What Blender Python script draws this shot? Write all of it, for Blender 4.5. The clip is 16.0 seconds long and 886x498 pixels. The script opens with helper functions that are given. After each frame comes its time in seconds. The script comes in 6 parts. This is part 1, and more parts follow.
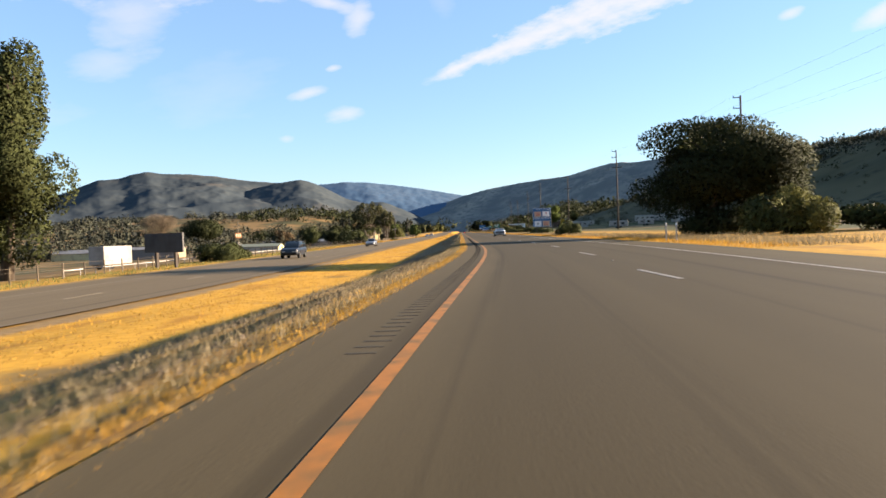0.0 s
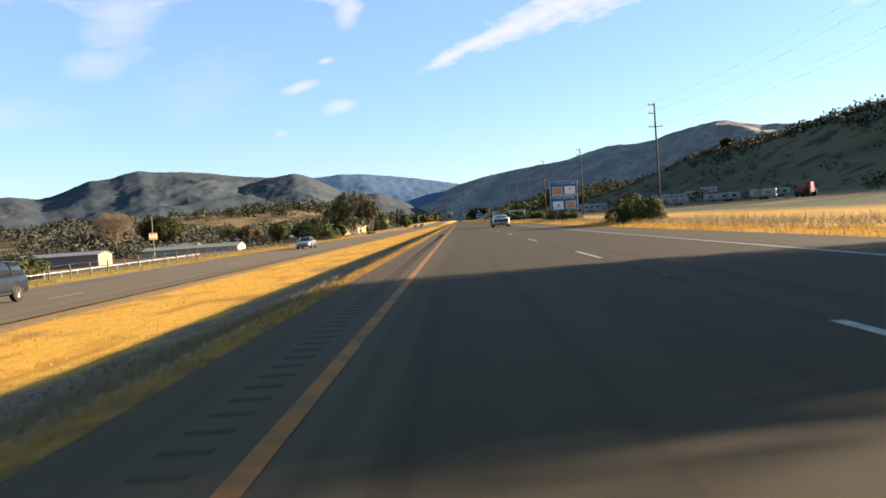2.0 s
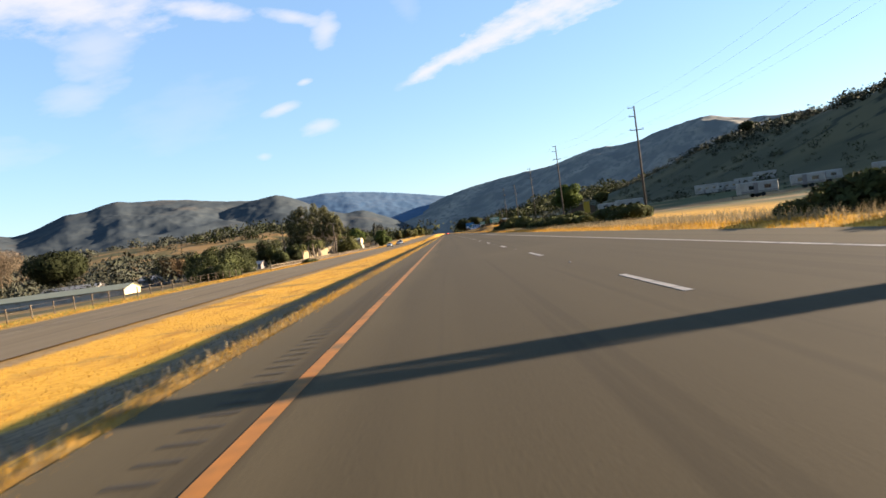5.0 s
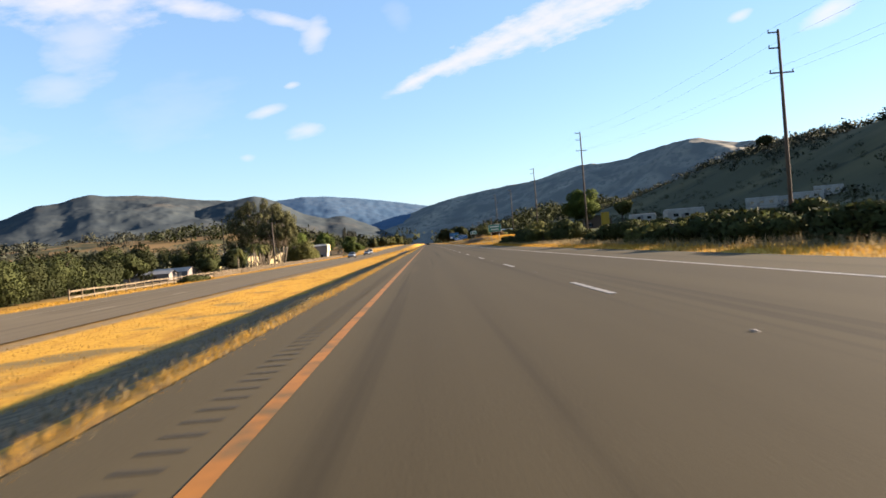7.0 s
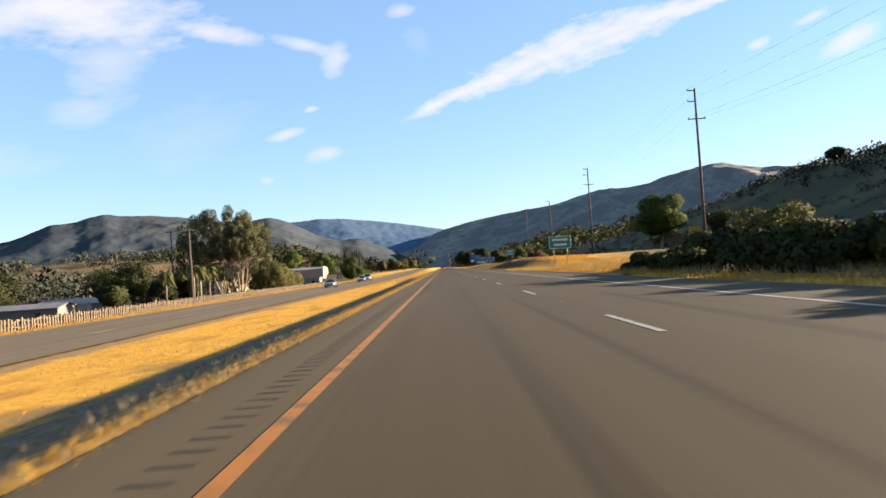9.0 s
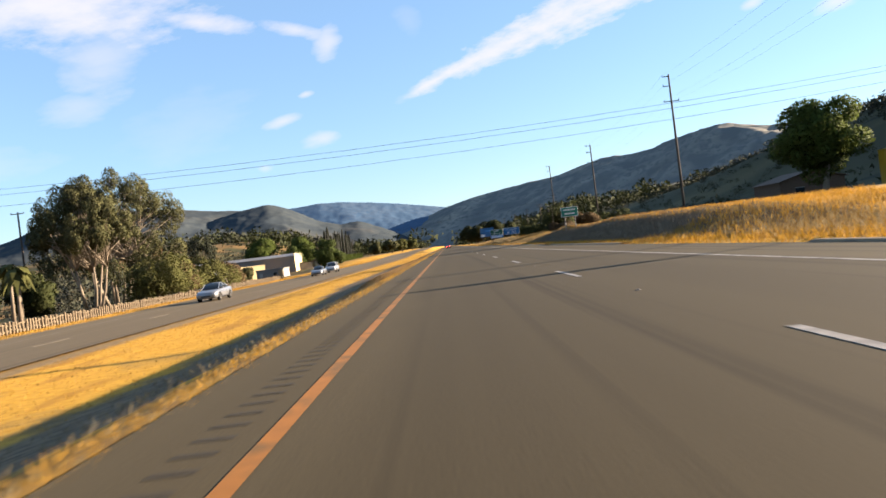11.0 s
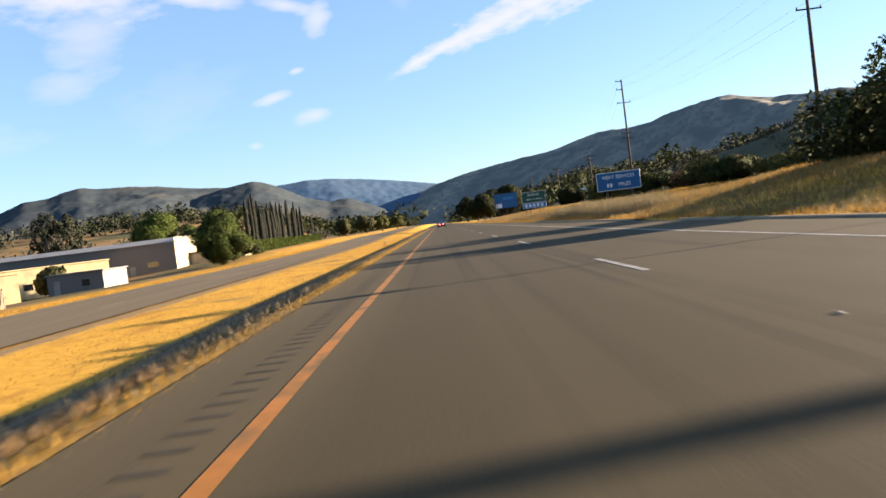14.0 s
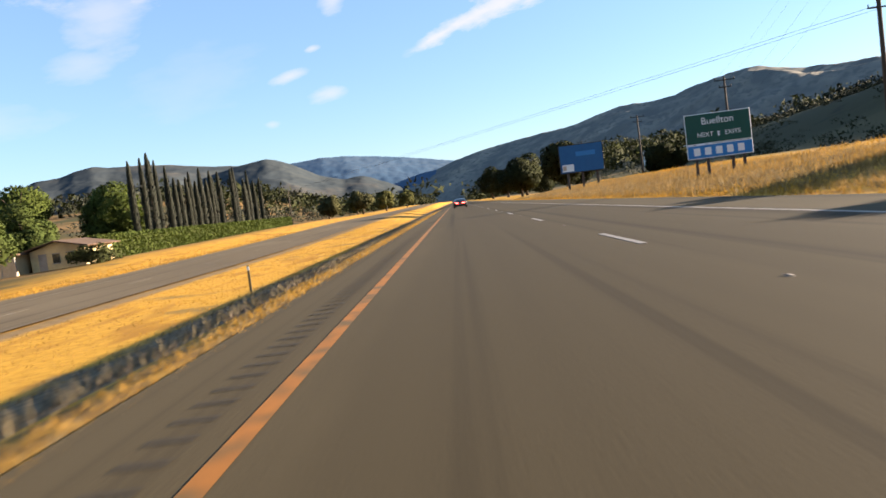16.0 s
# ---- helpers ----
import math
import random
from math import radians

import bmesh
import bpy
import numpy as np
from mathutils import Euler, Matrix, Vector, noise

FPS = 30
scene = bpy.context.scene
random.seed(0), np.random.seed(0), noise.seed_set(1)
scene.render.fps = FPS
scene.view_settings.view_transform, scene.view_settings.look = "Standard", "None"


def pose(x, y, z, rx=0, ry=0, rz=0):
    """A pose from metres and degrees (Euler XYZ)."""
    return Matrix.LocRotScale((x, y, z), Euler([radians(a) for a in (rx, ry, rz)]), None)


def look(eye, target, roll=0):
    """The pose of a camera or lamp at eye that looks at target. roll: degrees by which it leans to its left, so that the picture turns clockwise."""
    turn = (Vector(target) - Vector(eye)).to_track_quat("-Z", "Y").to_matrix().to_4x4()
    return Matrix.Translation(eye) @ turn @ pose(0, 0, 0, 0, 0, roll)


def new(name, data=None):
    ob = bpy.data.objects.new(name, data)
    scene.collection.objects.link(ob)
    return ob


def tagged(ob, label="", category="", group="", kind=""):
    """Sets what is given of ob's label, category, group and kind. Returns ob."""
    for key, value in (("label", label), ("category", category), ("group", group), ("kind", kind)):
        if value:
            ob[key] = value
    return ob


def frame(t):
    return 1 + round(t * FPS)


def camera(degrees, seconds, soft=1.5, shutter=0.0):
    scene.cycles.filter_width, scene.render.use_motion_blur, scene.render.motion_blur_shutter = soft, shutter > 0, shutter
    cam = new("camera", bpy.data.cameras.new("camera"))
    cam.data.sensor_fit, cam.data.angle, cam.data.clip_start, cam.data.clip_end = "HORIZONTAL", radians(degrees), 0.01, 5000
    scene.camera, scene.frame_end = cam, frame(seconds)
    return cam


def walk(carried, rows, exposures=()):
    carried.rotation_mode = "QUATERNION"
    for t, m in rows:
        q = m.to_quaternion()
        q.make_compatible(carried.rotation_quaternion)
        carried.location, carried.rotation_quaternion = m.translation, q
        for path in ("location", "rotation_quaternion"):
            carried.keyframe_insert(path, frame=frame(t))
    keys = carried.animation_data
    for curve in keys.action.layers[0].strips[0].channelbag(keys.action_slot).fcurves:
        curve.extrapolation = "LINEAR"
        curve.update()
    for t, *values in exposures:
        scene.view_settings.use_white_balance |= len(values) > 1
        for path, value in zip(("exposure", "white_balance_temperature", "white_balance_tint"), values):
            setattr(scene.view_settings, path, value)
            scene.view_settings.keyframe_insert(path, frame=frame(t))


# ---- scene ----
import collections

EXPO, SUN, SKY = 2.46, 5.0, 0.055
cam = camera(60.0, 16.0, soft=1.6, shutter=0.1)



def bend(y):
    """How far the first stretch of the highway, a gentle curve to the left, lies off the straight line that follows it."""
    y = np.asarray(y, float)
    t = np.clip((y - 16.0) / 42.0, 0, 1)
    return -0.0628 * (42.0 * (0.5 - t + t ** 3 - t ** 4 / 2) + np.maximum(16.0 - y, 0))


# the drive: seconds, x from the lane's line, y, z, yaw to the left, pitch up, lean to the left
DRIVE = [
    (0.0, -0.22, 1.91, 0.944, 1.36, -1.24, -1.94),
    (0.5, -0.24, 13.91, 0.944, 2.39, -2.28, -3.35),
    (1.0, -0.24, 25.91, 0.944, 2.62, -2.48, -4.60),
    (1.5, -0.22, 38.36, 0.944, -0.13, -1.86, -2.86),
    (2.0, -0.14, 51.24, 0.944, 1.33, -2.03, -3.92),
    (2.5, 0.02, 64.46, 0.944, 1.66, -1.69, -4.51),
    (3.0, 0.16, 78.00, 0.944, 1.82, -1.56, -4.55),
    (3.5, 0.19, 91.93, 0.944, 1.97, -1.47, -5.17),
    (4.0, 0.22, 106.31, 0.944, 1.16, -1.73, -6.79),
    (6.5, -0.07, 181.00, 0.944, -1.17, -0.03, -6.08),
    (7.0, -0.02, 196.90, 0.944, -1.16, -0.50, -4.52),
    (7.5, -0.02, 213.10, 0.944, -1.01, 0.44, -4.09),
    (8.0, -0.00, 229.39, 0.944, 0.51, 0.32, -5.26),
    (8.5, 0.04, 245.93, 0.944, 0.46, 0.85, -5.02),
    (9.0, 0.05, 263.05, 0.944, -0.08, 1.38, -3.83),
    (11.5, 0.03, 351.79, 0.944, 0.38, -0.64, -7.29),
    (12.0, 0.08, 369.96, 0.944, 0.43, -0.99, -6.54),
    (12.5, 0.10, 388.22, 0.944, -0.16, -1.47, -5.79),
    (13.0, 0.04, 406.26, 0.944, 1.52, -1.68, -7.13),
    (13.5, -0.01, 424.05, 0.944, 0.44, -1.60, -6.90),
    (14.0, 0.02, 442.20, 0.944, -0.07, -1.93, -7.13),
    (14.5, 0.08, 460.83, 0.944, 1.67, -3.26, -6.78),
    (15.0, 0.06, 480.15, 0.944, 0.77, -2.55, -7.18),
    (15.5, 0.05, 499.27, 0.944, 1.10, -3.38, -8.40),
    (16.0, 0.04, 518.23, 0.944, 1.39, -3.41, -7.37),
]


def drive_pose(x, y, z, yaw, pitch, lean):
    a, b = radians(yaw), radians(pitch)
    ahead = Vector((-math.sin(a) * math.cos(b), math.cos(a) * math.cos(b), math.sin(b)))
    eye = Vector((x + float(bend(y)), y, z))
    return look(eye, eye + ahead * 10, lean)


walk(cam, [(t, drive_pose(*row)) for t, *row in DRIVE], exposures=[(0.0, EXPO, 6350, 16), (16.0, EXPO, 6350, 16)])

# ---- light ----
SUN_EL, SUN_AZ = radians(13.7), radians(13.0)      # height; turn ahead of square to the road, from the right
world = bpy.data.worlds.new("sky")
scene.world = world
world.use_nodes = True
wt = world.node_tree
wt.nodes.clear()


def wnode(kind, **props):
    n = wt.nodes.new(kind)
    for k, v in props.items():
        if k == "operation":
            n.operation = v
        elif k == "blend_type":
            n.blend_type = v
        elif k == "noise_dimensions":
            n.noise_dimensions = v
    return n


def wmath(op, a, b=None, c=None, clamp=False):
    n = wt.nodes.new("ShaderNodeMath")
    n.operation, n.use_clamp = op, clamp
    for i, v in enumerate((a, b, c)):
        if v is None:
            continue
        if isinstance(v, (int, float)):
            n.inputs[i].default_value = v
        else:
            wt.links.new(v, n.inputs[i])
    return n.outputs[0]


sky = wnode("ShaderNodeTexSky")
sky.sky_type = "NISHITA"
sky.sun_disc = False
sky.sun_elevation = SUN_EL
sky.sun_rotation = radians(90) - SUN_AZ
sky.air_density, sky.dust_density, sky.ozone_density = 1.0, 0.2, 3.0
coord = wnode("ShaderNodeTexCoord")
split = wnode("ShaderNodeSeparateXYZ")
wt.links.new(coord.outputs["Generated"], split.inputs[0])
dx, dy, dz = split.outputs
azim = wmath("DEGREES", wmath("ARCTAN2", dx, dy))
elev = wmath("DEGREES", wmath("ARCSINE", dz))
stretch = wnode("ShaderNodeCombineXYZ")
wt.links.new(wmath("ADD", wmath("MULTIPLY", azim, 0.25), wmath("MULTIPLY", elev, 0.35)), stretch.inputs[0])
wt.links.new(wmath("SUBTRACT", wmath("MULTIPLY", elev, 0.8), wmath("MULTIPLY", azim, 0.22)), stretch.inputs[1])
wisp = wnode("ShaderNodeTexNoise")
wisp.inputs["Scale"].default_value, wisp.inputs["Detail"].default_value, wisp.inputs["Roughness"].default_value = 0.9, 8.0, 0.6
wt.links.new(stretch.outputs[0], wisp.inputs["Vector"])
ragged = wmath("MULTIPLY", wmath("SUBTRACT", wisp.outputs[0], 0.5), 1.7)


def soft_edge(inside, strength):
    """Cover from the depth inside a cloud's outline: thin at the rim, dense within."""
    t = wmath("MULTIPLY", wmath("MAXIMUM", inside, 0.0), 0.8, clamp=True)
    return wmath("MULTIPLY", wmath("MULTIPLY", t, wmath("SUBTRACT", 2.0, t)), strength)


def cloud(az, el, along, across, tilt, strength):
    """A patch of cloud: a long soft ellipse on the sky, with ragged edges, in degrees."""
    u0, v0 = wmath("SUBTRACT", azim, az), wmath("SUBTRACT", elev, el)
    c, s = math.cos(radians(tilt)), math.sin(radians(tilt))
    u = wmath("DIVIDE", wmath("ADD", wmath("MULTIPLY", u0, c), wmath("MULTIPLY", v0, s)), along)
    v = wmath("DIVIDE", wmath("SUBTRACT", wmath("MULTIPLY", v0, c), wmath("MULTIPLY", u0, s)), across)
    r = wmath("SQRT", wmath("ADD", wmath("MULTIPLY", u, u), wmath("MULTIPLY", v, v)))
    return soft_edge(wmath("SUBTRACT", wmath("ADD", 1.0, ragged), r), strength)


CLOUDS = [  # azimuth, elevation, half length, half width, tilt, strength
    (-8.99, 12.18, 0.75, 0.28, 10, 0.75), (-10.9, 10.4, 1.6, 0.48, 12, 0.75), (-8.1, 8.9, 1.6, 0.62, 6, 0.65), (-12.6, 7.2, 0.7, 0.35, 6, 0.5),
    (-25.5, 18.6, 10.0, 2.9, -2, 1.0), (-15.8, 17.5, 3.6, 0.75, -6, 0.9), (-22.8, 15.2, 3.4, 2.6, 40, 0.5), (-24.8, 12.0, 2.6, 1.3, 14, 0.4),
    (-9.2, 16.7, 2.6, 0.6, -14, 0.75), (-7.0, 15.5, 1.0, 1.5, -20, 0.7), (-2.0, 18.7, 1.1, 0.5, 8, 0.6), (-0.8, 16.5, 1.0, 1.4, 30, 0.16),
    (28.9, 13.0, 2.0, 0.85, 18, 0.9), (26.8, 14.8, 1.4, 0.42, 20, 0.8), (23.4, 13.7, 0.8, 0.36, 14, 0.7), (-17.5, 10.6, 5.0, 2.4, 20, 0.15), (-31.0, 8.5, 5.0, 1.2, 6, 0.25),
]
middle = wmath("ADD", wmath("MULTIPLY", azim, 0.38), wmath("SUBTRACT", 11.95, wmath("MULTIPLY", wmath("MULTIPLY", azim, azim), 0.0065)))
width = wmath("MULTIPLY_ADD", wmath("MINIMUM", wmath("ADD", azim, 2.6), wmath("MULTIPLY", wmath("SUBTRACT", 22.0, azim), 1.4)), 0.112, 0.34)
off = wmath("DIVIDE", wmath("ABSOLUTE", wmath("SUBTRACT", elev, middle)), wmath("MAXIMUM", width, 0.02))
fray = wnode("ShaderNodeTexNoise")
fray.inputs["Scale"].default_value, fray.inputs["Detail"].default_value, fray.inputs["Roughness"].default_value = 1.8, 8.0, 0.6
wt.links.new(stretch.outputs[0], fray.inputs["Vector"])
frayed = wmath("MULTIPLY", wmath("SUBTRACT", fray.outputs[0], 0.5), 1.0)
cover = soft_edge(wmath("SUBTRACT", wmath("ADD", 0.95, wmath("ADD", wmath("MULTIPLY", ragged, 0.8), frayed)), off), 0.95)
fade = wmath("MULTIPLY", wmath("ADD", wmath("ADD", azim, 2.7), wmath("MULTIPLY", ragged, 2.0)), 0.5, clamp=True)
cover = wmath("MULTIPLY", wmath("MULTIPLY", cover, fade), wmath("GREATER_THAN", width, 0.03))
for row in CLOUDS:
    cover = wmath("MAXIMUM", cover, cloud(*row))
mixer = wnode("ShaderNodeMix")
mixer.data_type = "RGBA"
wt.links.new(wmath("MULTIPLY", cover, 0.92, clamp=True), mixer.inputs["Factor"])
veil = wnode("ShaderNodeMix")
veil.data_type = "RGBA"
veil.inputs["Factor"].default_value = 0.42
wt.links.new(sky.outputs[0], veil.inputs[6])
veil.inputs[7].default_value = (1.30, 2.15, 3.05, 1)          # thin high haze, even over the sky
wt.links.new(veil.outputs[2], mixer.inputs[6])
mixer.inputs[7].default_value = (3.3, 3.25, 3.35, 1)
back = wnode("ShaderNodeBackground")
back.inputs["Strength"].default_value = SKY
wt.links.new(mixer.outputs[2], back.inputs["Color"])
wout = wnode("ShaderNodeOutputWorld")
wt.links.new(back.outputs[0], wout.inputs["Surface"])

sun = new("sun", bpy.data.lights.new("sun", "SUN"))
sun.data.energy, sun.data.angle, sun.data.color = SUN, radians(0.6), (1.0, 0.83, 0.60)
to_sun = Vector((math.cos(SUN_EL) * math.cos(SUN_AZ), math.cos(SUN_EL) * math.sin(SUN_AZ), math.sin(SUN_EL)))
sun.matrix_world = Matrix.Translation((60, 0, 80)) @ to_sun.to_track_quat("Z", "Y").to_matrix().to_4x4()


# ---- materials ----
def material(name, a, b, scale=3.0, rough=0.8, bump=0.0, metal=0.0, stain=None, stain_scale=0.25, island=0.0, translucent=0.0, spec=0.3, coat=0.0, stretch=None):
    """Two tones mixed by fine grain, a stain tone by large patches, relief and gloss."""
    m = bpy.data.materials.new(name)
    m.use_nodes = True
    nt = m.node_tree
    bsdf = nt.nodes["Principled BSDF"]
    pos = nt.nodes.new("ShaderNodeTexCoord")
    vec = pos.outputs["Object"]
    if stretch:
        mp = nt.nodes.new("ShaderNodeMapping")
        mp.inputs["Scale"].default_value = stretch
        nt.links.new(vec, mp.inputs["Vector"])
        vec = mp.outputs[0]
    n1 = nt.nodes.new("ShaderNodeTexNoise")
    n1.inputs["Scale"].default_value, n1.inputs["Detail"].default_value = scale, 6.0
    nt.links.new(vec, n1.inputs["Vector"])
    ramp = nt.nodes.new("ShaderNodeMapRange")
    ramp.inputs[1].default_value, ramp.inputs[2].default_value = 0.3, 0.7
    nt.links.new(n1.outputs[0], ramp.inputs[0])
    mix = nt.nodes.new("ShaderNodeMix")
    mix.data_type = "RGBA"
    nt.links.new(ramp.outputs[0], mix.inputs["Factor"])
    mix.inputs[6].default_value, mix.inputs[7].default_value = (*a, 1), (*b, 1)
    colour = mix.outputs[2]
    if stain:
        n2 = nt.nodes.new("ShaderNodeTexNoise")
        n2.inputs["Scale"].default_value, n2.inputs["Detail"].default_value = stain_scale, 4.0
        nt.links.new(pos.outputs["Object"], n2.inputs["Vector"])
        r2 = nt.nodes.new("ShaderNodeMapRange")
        r2.inputs[1].default_value, r2.inputs[2].default_value = 0.48, 0.66
        nt.links.new(n2.outputs[0], r2.inputs[0])
        mix2 = nt.nodes.new("ShaderNodeMix")
        mix2.data_type = "RGBA"
        nt.links.new(r2.outputs[0], mix2.inputs["Factor"])
        nt.links.new(colour, mix2.inputs[6])
        mix2.inputs[7].default_value = (*stain, 1)
        colour = mix2.outputs[2]
    if island:
        geo = nt.nodes.new("ShaderNodeNewGeometry")
        hsv = nt.nodes.new("ShaderNodeHueSaturation")
        mr = nt.nodes.new("ShaderNodeMapRange")
        mr.inputs[3].default_value, mr.inputs[4].default_value = 1 - island, 1 + island
        nt.links.new(geo.outputs["Random Per Island"], mr.inputs[0])
        nt.links.new(mr.outputs[0], hsv.inputs["Value"])
        nt.links.new(colour, hsv.inputs["Color"])
        colour = hsv.outputs[0]
    nt.links.new(colour, bsdf.inputs["Base Color"])
    bsdf.inputs["Roughness"].default_value, bsdf.inputs["Metallic"].default_value = rough, metal
    bsdf.inputs["Specular IOR Level"].default_value = spec
    bsdf.inputs["Coat Weight"].default_value = coat
    bsdf.inputs["Coat Roughness"].default_value = 0.06
    if bump:
        bp = nt.nodes.new("ShaderNodeBump")
        bp.inputs["Strength"].default_value, bp.inputs["Distance"].default_value = bump, 0.02
        nt.links.new(n1.outputs[0], bp.inputs["Height"])
        nt.links.new(bp.outputs[0], bsdf.inputs["Normal"])
    if translucent:
        tr = nt.nodes.new("ShaderNodeBsdfTranslucent")
        nt.links.new(colour, tr.inputs["Color"])
        ms = nt.nodes.new("ShaderNodeMixShader")
        ms.inputs[0].default_value = translucent
        nt.links.new(bsdf.outputs[0], ms.inputs[1])
        nt.links.new(tr.outputs[0], ms.inputs[2])
        nt.links.new(ms.outputs[0], nt.nodes["Material Output"].inputs["Surface"])
    return m


def glowing(name, colour, strength):
    m = bpy.data.materials.new(name)
    m.use_nodes = True
    b = m.node_tree.nodes["Principled BSDF"]
    b.inputs["Base Color"].default_value = (*colour, 1)
    b.inputs["Emission Color"].default_value, b.inputs["Emission Strength"].default_value = (*colour, 1), strength
    return m


def along_road(nt, geo):
    """The position with x counted from the road's own line, so that patterns follow the curve."""
    def m(op, a, b):
        n = nt.nodes.new("ShaderNodeMath")
        n.operation = op
        for i, v in enumerate((a, b)):
            if isinstance(v, (int, float)):
                n.inputs[i].default_value = v
            else:
                nt.links.new(v, n.inputs[i])
        return n.outputs[0]
    sep = nt.nodes.new("ShaderNodeSeparateXYZ")
    nt.links.new(geo.outputs["Position"], sep.inputs[0])
    y = sep.outputs[1]
    t = m("MINIMUM", m("MAXIMUM", m("DIVIDE", m("SUBTRACT", y, 16.0), 42.0), 0.0), 1.0)
    t3 = m("MULTIPLY", m("MULTIPLY", t, t), t)
    off = m("SUBTRACT", m("ADD", m("SUBTRACT", 0.5, t), t3), m("MULTIPLY", m("MULTIPLY", t3, t), 0.5))
    off = m("MULTIPLY", m("ADD", m("MULTIPLY", off, 42.0), m("MAXIMUM", m("SUBTRACT", 16.0, y), 0.0)), 0.0628)
    out = nt.nodes.new("ShaderNodeCombineXYZ")
    nt.links.new(m("ADD", sep.outputs[0], off), out.inputs[0])
    nt.links.new(y, out.inputs[1])
    nt.links.new(sep.outputs[2], out.inputs[2])
    return out.outputs[0]


GOLD, GOLD2 = (0.3234, 0.1683, 0.0174), (0.3500, 0.1850, 0.0200)
def asphalt_material(name, a, b, oil, track, lanes=None):
    """Worn asphalt: chip grain, long streaks along the lanes, paler wheel tracks and darker oil strips."""
    m = bpy.data.materials.new(name)
    m.use_nodes = True
    nt = m.node_tree
    bsdf = nt.nodes["Principled BSDF"]
    bsdf.inputs["Roughness"].default_value, bsdf.inputs["Specular IOR Level"].default_value = 0.9, 0.1
    geo = nt.nodes.new("ShaderNodeNewGeometry")
    place = along_road(nt, geo)

    def noisy(scale, stretch, lo, hi):
        mp = nt.nodes.new("ShaderNodeMapping")
        mp.inputs["Scale"].default_value = stretch
        nt.links.new(place, mp.inputs["Vector"])
        n = nt.nodes.new("ShaderNodeTexNoise")
        n.inputs["Scale"].default_value, n.inputs["Detail"].default_value = scale, 6.0
        nt.links.new(mp.outputs[0], n.inputs["Vector"])
        r = nt.nodes.new("ShaderNodeMapRange")
        r.inputs[1].default_value, r.inputs[2].default_value = lo, hi
        nt.links.new(n.outputs[0], r.inputs[0])
        return r.outputs[0], n.outputs[0]

    def blend(fac, x, y):
        k = nt.nodes.new("ShaderNodeMix")
        k.data_type = "RGBA"
        nt.links.new(fac, k.inputs["Factor"])
        for i, v in ((6, x), (7, y)):
            if isinstance(v, tuple):
                k.inputs[i].default_value = (*v, 1)
            else:
                nt.links.new(v, k.inputs[i])
        return k.outputs[2]

    grain, raw = noisy(45.0, (1, 1, 1), 0.3, 0.7)
    c = blend(grain, a, b)
    streak, _ = noisy(1.1, (1.0, 0.012, 1.0), 0.45, 0.62)
    c = blend(streak, c, track)
    strip_, _ = noisy(2.0, (1.0, 0.006, 1.0), 0.56, 0.68)
    c = blend(strip_, c, oil)
    patch, _ = noisy(0.12, (1, 0.4, 1), 0.6, 0.7)
    c = blend(patch, c, b)
    if lanes:
        sep = nt.nodes.new("ShaderNodeSeparateXYZ")
        nt.links.new(place, sep.inputs[0])
        edge = nt.nodes.new("ShaderNodeMath")
        edge.operation = "MULTIPLY_ADD"
        edge.inputs[1].default_value, edge.inputs[2].default_value = 0.5, -0.25
        nt.links.new(noisy(0.7, (1, 0.15, 1), 0.3, 0.7)[0], edge.inputs[0])
        wavy = nt.nodes.new("ShaderNodeMath")
        nt.links.new(sep.outputs[0], wavy.inputs[0])
        nt.links.new(edge.outputs[0], wavy.inputs[1])
        worn = None
        for lo, hi in ((lanes[0] - 0.15, lanes[0] + 0.35), (lanes[1] + 0.3, lanes[1] - 0.3)):
            r = nt.nodes.new("ShaderNodeMapRange")
            r.inputs[1].default_value, r.inputs[2].default_value = lo, hi
            nt.links.new(wavy.outputs[0], r.inputs[0])
            if worn is None:
                worn = r.outputs[0]
            else:
                both = nt.nodes.new("ShaderNodeMath")
                both.operation = "MULTIPLY"
                nt.links.new(worn, both.inputs[0])
                nt.links.new(r.outputs[0], both.inputs[1])
                worn = both.outputs[0]
        tone = nt.nodes.new("ShaderNodeMix")
        tone.data_type, tone.blend_type = "RGBA", "MULTIPLY"
        nt.links.new(worn, tone.inputs["Factor"])
        nt.links.new(c, tone.inputs[6])
        tone.inputs[7].default_value = (0.75, 0.75, 0.75, 1)
        c = tone.outputs[2]
    nt.links.new(c, bsdf.inputs["Base Color"])
    bp = nt.nodes.new("ShaderNodeBump")
    bp.inputs["Strength"].default_value, bp.inputs["Distance"].default_value = 0.3, 0.005
    nt.links.new(raw, bp.inputs["Height"])
    nt.links.new(bp.outputs[0], bsdf.inputs["Normal"])
    return m


M_ROAD = asphalt_material("asphalt", (0.0465, 0.0355, 0.0190), (0.0705, 0.0545, 0.0296), (0.0380, 0.0290, 0.0157), (0.0655, 0.0505, 0.0273), lanes=(-0.8, 6.2))
M_ROAD2 = asphalt_material("old_asphalt", (0.0880, 0.0660, 0.0390), (0.1240, 0.0950, 0.0580), (0.0740, 0.0560, 0.0335), (0.1170, 0.0895, 0.0550))
M_YELLOW = material("yellow_paint", (0.2550, 0.0930, 0.0090), (0.1900, 0.0710, 0.0080), 7.0, 0.85, stain=(0.0853, 0.0500, 0.0140), stain_scale=2.5)
M_WHITE_LINE = material("white_road_paint", (0.2656, 0.2371, 0.2033), (0.1793, 0.1584, 0.1336), 8.0, 0.6, stain=(0.0941, 0.0833, 0.0722), stain_scale=3.0)
